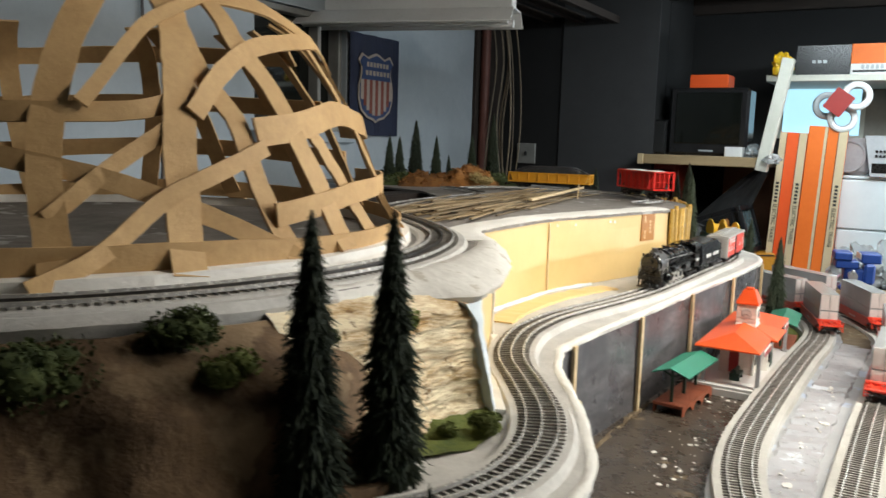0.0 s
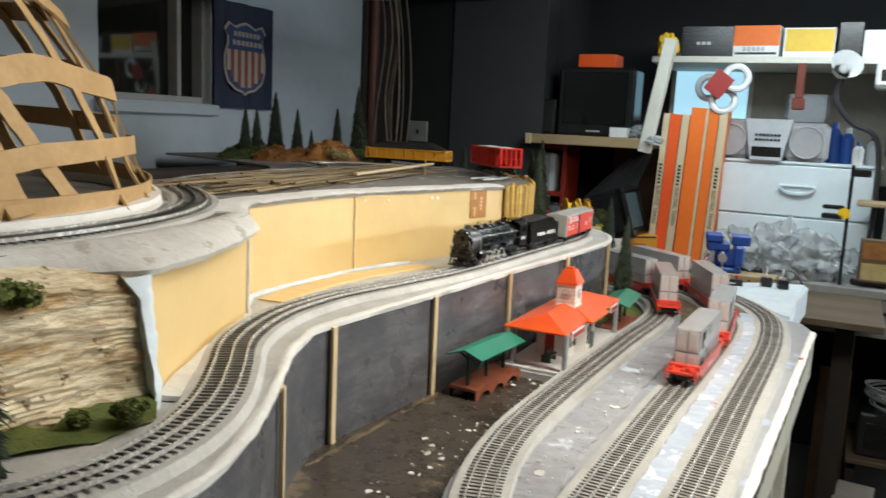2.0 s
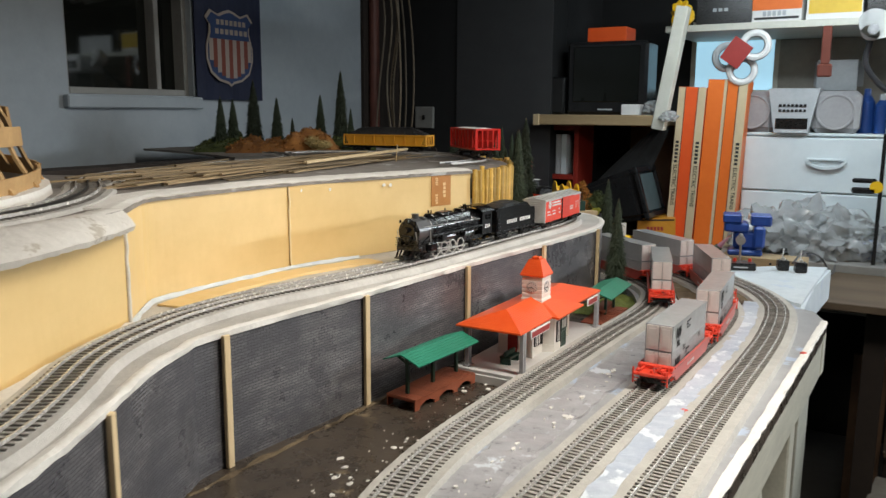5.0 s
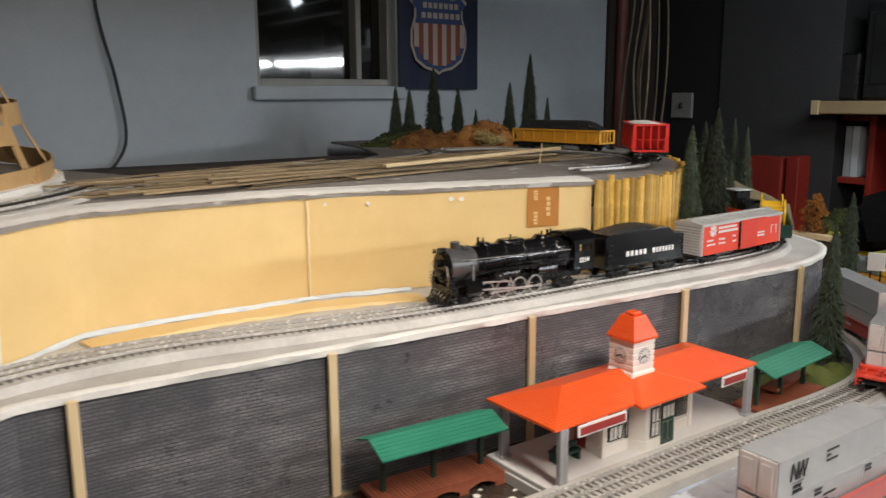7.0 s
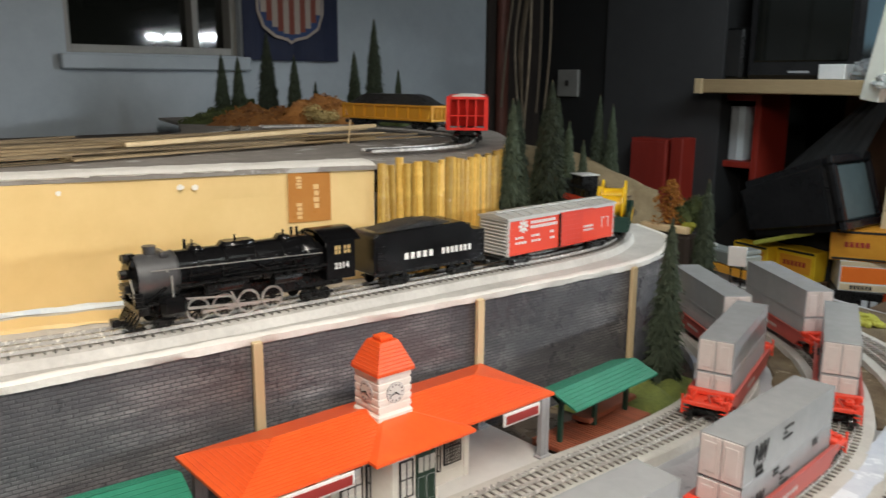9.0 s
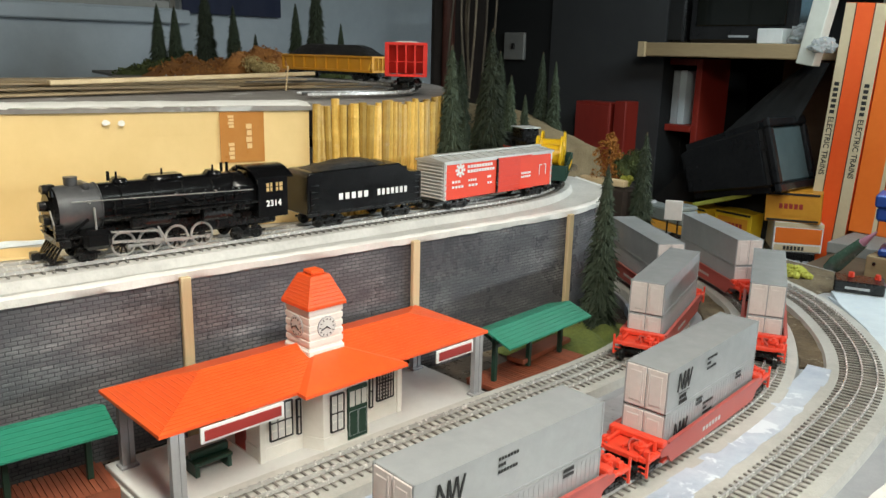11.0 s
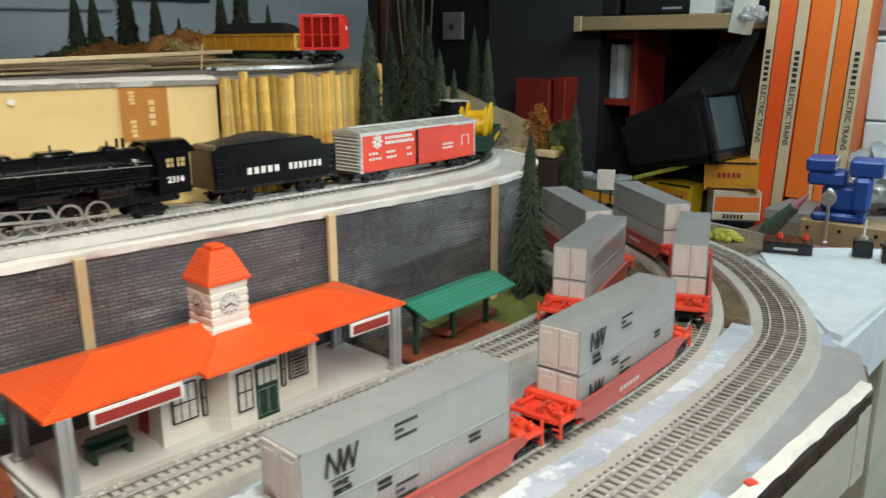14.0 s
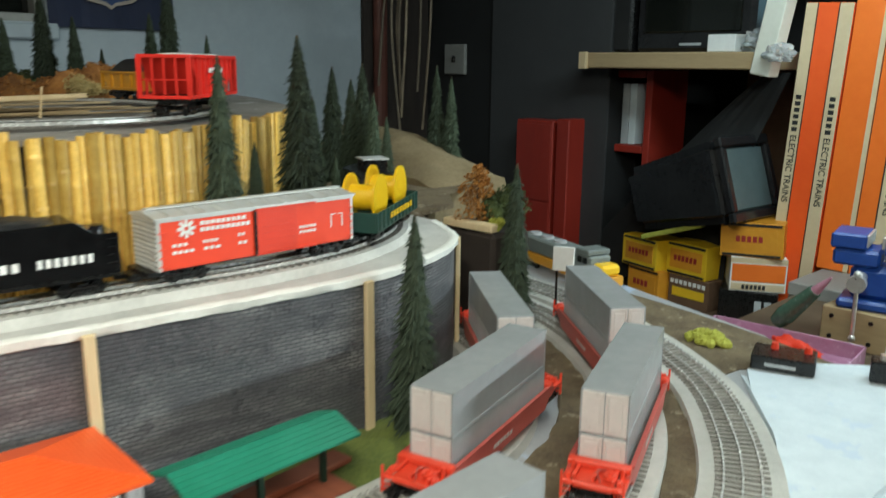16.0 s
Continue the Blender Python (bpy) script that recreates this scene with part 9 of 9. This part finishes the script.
def crumple(name, label, category, c, r, material, seed, squash=(1, 1, 0.7)):
    """A crumpled bag or sheet: a faceted, noisy closed form."""
    b = bm_new()
    bmesh.ops.create_icosphere(b, subdivisions=4, radius=1.0)
    for v in b.verts:
        n = noise.noise(v.co * 2.2 + Vector((seed, 0, 0))) * 0.5 + noise.noise(v.co * 6 + Vector((0, seed, 0))) * 0.18 + 0.12 * (0.5 - abs(noise.noise(v.co * 4 + Vector((seed, seed, 0))))) + 0.05 * noise.noise(v.co * 16)
        v.co = v.co * (0.85 + n)
        v.co = Vector((v.co.x * r * squash[0], v.co.y * r * squash[1], v.co.z * r * squash[2]))
    low = min(v.co.z for v in b.verts)
    for v in b.verts:
        v.co.z = max(v.co.z, low * 0.55) - low * 0.55
    return whole(name, b, material, label, category, Matrix.Translation(c), smooth=True)


crumple("plastic_bag", "crumpled clear plastic bag on the pine shelf", "bag", (-0.625, 3.60, 1.3525), 0.045, M["glass"], 2)
crumple("plastic_bag", "clear plastic bag hanging over the shelf's end", "bag", (-0.545, 3.52, 1.33), 0.035, M["glass"], 3)
crumple("plastic_bag", "yellow wrapped pack on the upper shelf's end", "bag", (-0.56, 3.70, 1.6905), 0.05, M["yellow"], 4, (0.8, 0.6, 1.2))
for i, (x, y, r) in enumerate(((-0.20, 3.60, 0.10), (-0.07, 3.62, 0.12), (0.07, 3.58, 0.105), (-0.02, 3.52, 0.08), (0.15, 3.60, 0.08))):
    crumple("plastic_bag", "crumpled clear plastic bag of parts on the workbench", "bag", (x, y, 0.8685), r, M["glass"], 10 + i, (1.2, 0.9, 1.0))
for i, (x, y, r, mt) in enumerate(((-0.20, 3.60, 0.045, "box_brown"), (-0.10, 3.62, 0.05, "moss"), (0.05, 3.58, 0.04, "autumn"), (0.0, 3.65, 0.05, "box_brown"), (0.12, 3.58, 0.03, "blue"))):
    crumple("parts_heap", "small dark heap of parts inside a clear bag", "parts", (x, y, 0.8690), r, M[mt], 30 + i, (1.2, 1, 0.8))

# black sheet, dark monitor and red shelves below the pine shelf
bm = bm_new()
rows = []
for i in range(15):
    f = i / 14
    z = 1.306 - 0.56 * f
    xl, xr = -0.62 - 0.54 * f ** 0.92, -0.565 - 0.10 * min(1, f * 2.2)
    row = []
    for j in range(17):
        w = j / 16
        fold = 0.014 * math.sin(9 * w + 2.5 * f) + 0.008 * math.sin(21 * w - 3 * f)
        row.append((xl + (xr - xl) * w, 3.635 + fold * (0.3 + 0.7 * f) - 0.02 * f, z))
    rows.append([bm.verts.new(v) for v in row] + [bm.verts.new((x, y + 0.003, z2)) for x, y, z2 in row[::-1]])
for r0, r1 in zip(rows, rows[1:]):
    for j in range(34):
        k = (j + 1) % 34
        bm.faces.new((r0[j], r0[k], r1[k], r1[j]))
whole("black_sheet", bm, M["cloth"], "black cloth sheet draped slantwise from the pine shelf", "cloth", smooth=True)
bm = bm_new()
box(bm, -0.80, -0.46, 3.90, 3.915, 0.90, 1.310, 0.002)
whole("hardboard_sheet", bm, M["box_brown"], "dull brown hardboard sheet behind the monitor", "board")
mon = thing("monitor", "dark old computer monitor lying tilted on the train boxes", "monitor", pose(-0.695, 3.59, 1.038, 0, 0, 86) @ pose(0, 0, 0, -18, 0, 0) @ Matrix.Scale(1.06, 4))
bm = bm_new()
v = [(-0.10, -0.07, -0.095), (0.10, -0.07, -0.095), (0.10, -0.07, 0.095), (-0.10, -0.07, 0.095), (-0.085, 0.20, -0.07), (0.085, 0.20, -0.07), (0.085, 0.20, 0.08), (-0.085, 0.20, 0.08)]
vs = [bm.verts.new(p) for p in v]
for q in ((0, 3, 2, 1), (0, 1, 5, 4), (1, 2, 6, 5), (2, 3, 7, 6), (3, 0, 4, 7), (4, 5, 6, 7)):
    bm.faces.new([vs[i] for i in q])
bmesh.ops.bevel(bm, geom=list(bm.edges), offset=0.022, segments=3, affect="EDGES")
part("case", bm, M["tv"], mon)
bm = bm_new()
for x0, x1, z0, z1 in ((-0.098, 0.098, 0.072, 0.096), (-0.098, 0.098, -0.096, -0.072), (-0.098, -0.078, -0.072, 0.072), (0.078, 0.098, -0.072, 0.072)):
    box(bm, x0, x1, -0.088, -0.069, z0, z1, 0.004)
part("bezel", bm, M["tv"], mon)
bm = bm_new()
box(bm, -0.077, 0.077, -0.079, -0.069, -0.071, 0.071, 0.004)
part("screen", bm, M["screen"], mon, "dull teal screen")
bm = bm_new()
bar_between(bm, (-0.85, 3.515, 0.892), (-0.69, 3.53, 0.945), 0.02, 0.012, 0.002)
whole("brass_lath", bm, M["sponge"], "yellowish lath lying on the train boxes", "lath")


def red_case(m, w, h, label):
    t = thing("bookcase", label, "bookcase", m)
    d = 0.18
    for x0, x1, y0, y1, z0, z1, nm in ((-w / 2, -w / 2 + 0.02, 0, d, 0, h, "side"), (w / 2 - 0.02, w / 2, 0, d, 0, h, "side"), (-w / 2 + 0.021, w / 2 - 0.021, 0, d, h - 0.02, h, "top"),
                                   (-w / 2 + 0.021, w / 2 - 0.021, d - 0.012, d, 0, h - 0.021, "back"), (-w / 2 + 0.021, w / 2 - 0.021, 0, d - 0.013, h * 0.62, h * 0.62 + 0.02, "shelf")):
        b = bm_new()
        box(b, x0, x1, y0, y1, z0, z1, 0.002)
        part(nm, b, M["red_wood"], t)
    return t


red_case(pose(-1.045, 3.655, 0.7225), 0.21, 0.585, "red painted bookcase below the pine shelf")
for k in range(4):
    bm = bm_new()
    box(bm, -0.011, 0.011, -0.05, 0.05, 0, 0.165, 0.001)
    whole("book", bm, M["cabinet_white" if k % 2 else "silver_plastic"], "pale book standing in the red bookcase", "book", pose(-1.085 + k * 0.024, 3.73, 1.106), "books in the red bookcase")
bm = bm_new()
box(bm, -0.068, 0.068, -0.07, 0.07, 0, 1.165, 0.003)
rc = thing("red_cabinet", "plain red cabinet against the dark wall", "cabinet", pose(-1.250, 3.614, 0))
part("body", bm, M["red_wood"], rc)
for z0, z1 in ((0.05, 0.93), (0.936, 1.155)):
    bm = bm_new()
    box(bm, -0.064, 0.064, -0.074, -0.0705, z0, z1, 0.001)
    part("door", bm, M["red_wood"], rc)
bm = bm_new()
box(bm, -0.022, 0.022, -0.05, 0.05, 0, 1.172, 0.003)
whole("red_plank", bm, M["red_wood"], "narrow dark red plank standing beside the cabinet", "plank", pose(-1.146, 3.592, 0))

# vice on a plywood block
bm = bm_new()
box(bm, -0.062, 0.19, -0.05, 0.05, 0, 0.0690, 0.002)
vb = whole("plywood_block", bm, M["shelf_wood"], "plywood block under the vice", "block", pose(-0.200, 3.23, 0.8425))
bm = bm_new()
for x in (-0.045, 0.02, 0.09):
    for z in (0.016, 0.053):
        cyl(bm, 0.004, 0.003, pose(x, -0.0505, z, 90, 0, 0), seg=8)
part("screws", bm, M["black_matt"], vb)
vc = thing("vice", "blue cast-iron bench vice on a plywood block", "vice", pose(-0.200, 3.225, 0.9120, 0, 0, 12) @ Matrix.Scale(1.24, 4))
bm = bm_new()
box(bm, -0.040, 0.044, -0.030, 0.034, 0, 0.014, 0.004)
box(bm, -0.028, 0.036, -0.020, 0.030, 0.0135, 0.062, 0.008)
part("base", bm, M["vice"], vc)
bm = bm_new()
box(bm, -0.052, 0.008, -0.024, 0.040, 0.060, 0.083, 0.004)
box(bm, -0.056, -0.010, -0.026, 0.042, 0.0835, 0.105, 0.003)
part("fixed_jaw", bm, M["vice"], vc)
bm = bm_new()
box(bm, 0.012, 0.062, -0.026, 0.042, 0.078, 0.105, 0.003)
box(bm, 0.020, 0.048, -0.036, 0.012, 0.020, 0.0775, 0.006)
part("moving_jaw", bm, M["vice"], vc)
for x0, x1 in ((-0.012, -0.008), (0.0075, 0.0115)):
    bm = bm_new()
    box(bm, x0, x1, -0.024, 0.040, 0.088, 0.1045, 0.0005)
    part("jaw_plate", bm, M["steel"], vc)
bm = bm_new()
cyl(bm, 0.007, 0.050, pose(-0.012, -0.045, 0.046, 90, 0, 0), seg=12)
cyl(bm, 0.012, 0.014, pose(-0.012, -0.066, 0.046, 90, 0, 0), seg=14)
part("screw", bm, M["steel"], vc, smooth=True)
bm = bm_new()
cyl_between(bm, (-0.012, -0.066, 0.058), (-0.010, -0.066, -0.030), 0.0028, 8)
ball(bm, 0.006, Matrix.Translation((-0.012, -0.066, 0.058)), 8, 6)
ball(bm, 0.005, Matrix.Translation((-0.010, -0.066, -0.030)), 8, 6)
part("handle", bm, M["steel"], vc)

# controls on the foam board
ct = thing("control_box", "low black control box with two red knobs, at the board's edge", "control box", pose(-0.121, 2.703, DECK + 0.0125, 0, 0, 20))
bm = bm_new()
box(bm, -0.036, 0.036, -0.026, 0.026, 0, 0.018, 0.002)
part("case", bm, M["black_matt"], ct)
for x in (-0.012, 0.026):
    bm = bm_new()
    cyl(bm, 0.005, 0.008, pose(x, 0.010, 0.0218), 0.004, 12)
    part("knob", bm, M["well_red"], ct)
bm = bm_new()
box(bm, -0.02, 0.015, -0.0268, -0.0262, 0.006, 0.010)
pieces("print_bar", bm, M["silver_plastic"], ct)
for x, y in ((-0.022, 2.745), (0.022, 2.735)):
    t = thing("throttle", "small black throttle block with chrome terminals", "throttle", pose(x, y, DECK + 0.0125, 0, 0, 18), "throttles on the foam board")
    bm = bm_new()
    box(bm, -0.014, 0.014, -0.014, 0.014, 0, 0.026, 0.002)
    part("case", bm, M["black_matt"], t)
    bm = bm_new()
    cyl(bm, 0.006, 0.006, Matrix.Translation((0, 0, 0.0292)), 0.005, 12)
    part("terminal", bm, M["steel"], t)
    bm = bm_new()
    cyl_between(bm, (0, 0.008, 0.0262), (0.002, 0.012, 0.055), 0.0016, 6)
    part("lever", bm, M["lamp_white"], t)
sp = [(0.0, 2.76, DECK + 0.03), (0.02, 2.84, DECK + 0.05), (0.05, 2.95, DECK + 0.02), (0.07, 3.1, DECK - 0.05), (0.06, 3.4, 0.875)]
bm = bm_new()
tube(bm, sp, 0.003)
whole("throttle_cable", bm, M["cable_dark"], "black cable from the throttles to the bench", "cable")
rnd = random.Random(91)
bm = bm_new()
for k in range(90):
    a, d = rnd.uniform(0, 2 * math.pi), rnd.random() ** 0.6
    r = rnd.uniform(0.0035, 0.0075)
    bmesh.ops.create_icosphere(bm, subdivisions=1, radius=r, matrix=Matrix.Translation((0.029 * d * math.cos(a), 0.019 * d * math.sin(a), 0.004 + 0.013 * (1 - d * d) * rnd.random())))
whole("lichen_tuft", bm, M["sponge"], "flat yellow-green lichen tuft beside the outer track", "lichen", pose(-0.236, 2.728, DECK + 0.0062, 0, 0, 5))
tray = thing("parts_tray", "shallow pinkish violet plastic tray holding a dark red rag", "tray", pose(-0.285, 3.055, 0.8425, 0, 0, 6))
bm = bm_new()
box(bm, -0.125, 0.125, -0.055, 0.055, 0, 0.004, 0.001)
part("bottom", bm, M["tray_pink"], tray)
for x0, x1, y0, y1 in ((-0.125, 0.125, -0.058, -0.0552), (-0.125, 0.125, 0.0552, 0.058), (-0.128, -0.1252, -0.055, 0.055), (0.1252, 0.128, -0.055, 0.055)):
    bm = bm_new()
    box(bm, x0, x1, y0, y1, 0, 0.030, 0.0008)
    part("rim", bm, M["tray_pink"], tray)
crumple("red_rag", "dark red crumpled rag in the tray", "rag", (-0.26, 3.055, 0.8470), 0.032, M["red_door"], 51, (1.6, 1.0, 0.6))
leanb = Vector((0.115, 0.0, 0.135)).normalized()
gb = thing("glue_bottle", "dull green tapered bottle with a red nozzle, leaning beside the vice", "bottle", Matrix.Translation((-0.318, 3.13, 0.876)) @ Vector((0, 0, 1)).rotation_difference(leanb).to_matrix().to_4x4() @ Matrix.Scale(0.68, 4))
bm = bm_new()
cyl(bm, 0.020, 0.030, Matrix.Translation((0, 0, 0.015)), 0.026, 18)
cyl(bm, 0.026, 0.105, Matrix.Translation((0, 0, 0.0825)), 0.017, 18)
part("body", bm, M["bottle_green"], gb, smooth=True)
bm = bm_new()
cyl(bm, 0.013, 0.020, Matrix.Translation((0, 0, 0.145)), 0.010, 14)
cyl(bm, 0.010, 0.035, Matrix.Translation((0, 0, 0.1725)), 0.003, 14)
part("nozzle", bm, M["pink"], gb, "pale red nozzle", smooth=True)
bm = bm_new()
box(bm, -0.425, 0.30, 2.96, 3.449, 0.820, 0.842, 0.002)
whole("side_board", bm, M["ply_brown"], "dull brown plywood board between the layout and the bench", "board")
for x in (-0.38, 0.2):
    bm = bm_new()
    box(bm, x - 0.03, x + 0.03, 3.15, 3.21, 0, 0.8195, 0.002)
    whole("timber_prop", bm, M["joist"], "dark timber prop under the plywood board", "prop")

# drill press, clamps and lamp at the right of the bench
dp = thing("drill_press", "small bench drill press with a white and black head", "drill press", pose(0.30, 3.62, 0.8685))
bm = bm_new()
box(bm, -0.10, 0.12, -0.09, 0.13, 0, 0.022, 0.004)
part("base", bm, M["black_matt"], dp)
bm = bm_new()
cyl(bm, 0.022, 0.76, Matrix.Translation((0.01, 0.08, 0.402)), seg=18)
part("column", bm, M["steel"], dp, smooth=True)
bm = bm_new()
box(bm, -0.04, 0.045, -0.045, 0.055, 0.46, 0.70, 0.006)
part("head", bm, M["black_matt"], dp)
bm = bm_new()
box(bm, -0.10, 0.11, -0.075, 0.115, 0.702, 0.80, 0.012)
pc = part("pulley_cover", bm, M["lamp_white"], dp, "white pulley cover")
bm = bm_new()
box(bm, -0.085, 0.095, -0.078, -0.0755, 0.725, 0.765, 0.001)
part("badge", bm, M["black_matt"], pc)
bm = bm_new()
bars(bm, -0.045, 0.06, 0.737, 0.753, 5, -0.0802, -0.0785, 0.7)
pieces("print_bar", bm, M["silver_plastic"], pc)
bm = bm_new()
box(bm, -0.11, 0.11, -0.10, 0.06, 0.285, 0.300, 0.003)
part("table", bm, M["shelf_wood"], dp)
bm = bm_new()
cyl_between(bm, (0, -0.01, 0.46), (0, -0.01, 0.38), 0.010, 12)
part("chuck", bm, M["steel"], dp)
for k in range(3):
    a = 2 * math.pi * k / 3 + 0.4
    bm = bm_new()
    cyl_between(bm, (0.05, -0.03, 0.56), (0.055, -0.03 + 0.09 * math.cos(a), 0.56 + 0.09 * math.sin(a)), 0.004, 8)
    ball(bm, 0.011, Matrix.Translation((0.055, -0.03 + 0.09 * math.cos(a), 0.56 + 0.09 * math.sin(a))), 8, 6)
    part("feed_handle", bm, M["black_matt"], dp)
carton(pose(0.27, 3.52, 0.8905, 0, 0, 4), 0.10, 0.06, 0.15, "box_brown", "brown and amber printed carton on the drill base", ((0.05, 0.95, 0.55, 0.95, "autumn"), (0.05, 0.95, 0.05, 0.45, "ochre")))
gl = thing("gooseneck_lamp", "gooseneck lamp with a white hood over the bench", "lamp", pose(0.08, 3.66, 0.8685))
bm = bm_new()
cyl(bm, 0.045, 0.018, Matrix.Translation((0.16, 0.04, 0.009)), 0.04, 20)
part("foot", bm, M["black_matt"], gl)
bm = bm_new()
tube(bm, [(0.16, 0.04, 0.018), (0.17, 0.03, 0.30), (0.15, 0.02, 0.52), (0.06, 0.0, 0.58), (0.0, -0.02, 0.66), (0.01, -0.03, 0.74)], 0.010, 0.02, 10)
part("neck", bm, M["cable_dark"], gl)
bm = bm_new()
cyl(bm, 0.030, 0.06, pose(0.015, -0.045, 0.775, 65, 0, 20), 0.056, 24, caps=False)
part("hood", bm, M["lamp_white"], gl, smooth=True)
bm = bm_new()
ball(bm, 0.018, pose(0.015, -0.04, 0.772), 12, 8)
part("bulb", bm, M["post_grey"], gl, smooth=True)
cl = thing("bar_clamp", "black and yellow quick clamp standing on the bench", "clamp", pose(0.165, 3.50, 0.8685))
bm = bm_new()
box(bm, -0.006, 0.006, -0.010, 0.010, 0.0, 0.43, 0.001)
part("bar", bm, M["black_matt"], cl)
bm = bm_new()
box(bm, -0.004, 0.06, -0.012, 0.012, 0.39, 0.415, 0.004)
part("fixed_jaw", bm, M["black_matt"], cl)
bm = bm_new()
box(bm, -0.085, -0.012, -0.011, 0.011, 0.235, 0.255, 0.005)
box(bm, -0.085, -0.012, -0.011, 0.011, 0.27, 0.285, 0.005)
part("grip", bm, M["black_matt"], cl)
bm = bm_new()
cyl(bm, 0.02, 0.022, pose(-0.012, 0, 0.258, 90, 0, 0), seg=16)
part("trigger", bm, M["yellow"], cl)

# dim clutter under the bench: board, low shelf, dark case with a coil of cable, pale box
bm = bm_new()
box(bm, -0.052, 0.052, -0.012, 0.012, 0, 0.58, 0.003)
whole("brown_board", bm, M["box_brown"], "dim brown board leaning upright under the bench", "board", pose(0.19, 3.42, 0.0))
lo = thing("low_shelf", "dull brown plywood shelf under the bench", "shelf", Matrix.Identity(4))
bm = bm_new()
box(bm, 0.25, 1.10, 3.30, 3.70, 0.285, 0.303, 0.002)
part("board", bm, M["ply_brown"], lo)
for x in (0.27, 1.07):
    bm = bm_new()
    box(bm, x - 0.015, x + 0.015, 3.62, 3.66, 0.0, 0.2848, 0.001)
    box(bm, x - 0.015, x + 0.015, 3.34, 3.38, 0.0, 0.2848, 0.001)
    pieces("leg", bm, M["joist"], lo)
dc = thing("equipment_case", "dark plastic equipment case on the low shelf", "case", pose(0.385, 3.44, 0.3035))
bm = bm_new()
box(bm, -0.11, 0.11, -0.10, 0.10, 0, 0.155, 0.008)
part("shell", bm, M["tv"], dc)
bm = bm_new()
box(bm, -0.085, 0.085, -0.1035, -0.0995, 0.03, 0.125, 0.003)
part("front_panel", bm, M["black_matt"], dc)
cc = thing("cable_coil", "loose coil of grey cable on the dark case", "cable coil", pose(0.395, 3.42, 0.4595))
for k in range(9):
    bm = bm_new()
    torus(bm, 0.075 + 0.0045 * k, 0.0036, pose(0.005 * math.sin(k * 1.9), 0.005 * math.cos(k * 2.3), 0.012 + 0.0085 * k, 5 * math.sin(k * 1.3), 5 * math.cos(k * 1.7), 0), 40, 6)
    part("loop", bm, M["post_grey"], cc, smooth=True)
pb = thing("storage_box", "pale plastic storage box on the floor under the bench", "box", pose(0.285, 3.20, 0.0, 0, 0, -6))
bm = bm_new()
box(bm, -0.055, 0.055, -0.09, 0.09, 0, 0.20, 0.006)
part("body", bm, M["beige_matt"], pb)
bm = bm_new()
box(bm, -0.058, 0.058, -0.093, 0.093, 0.2002, 0.222, 0.004)
part("lid", bm, M["beige_matt"], pb)
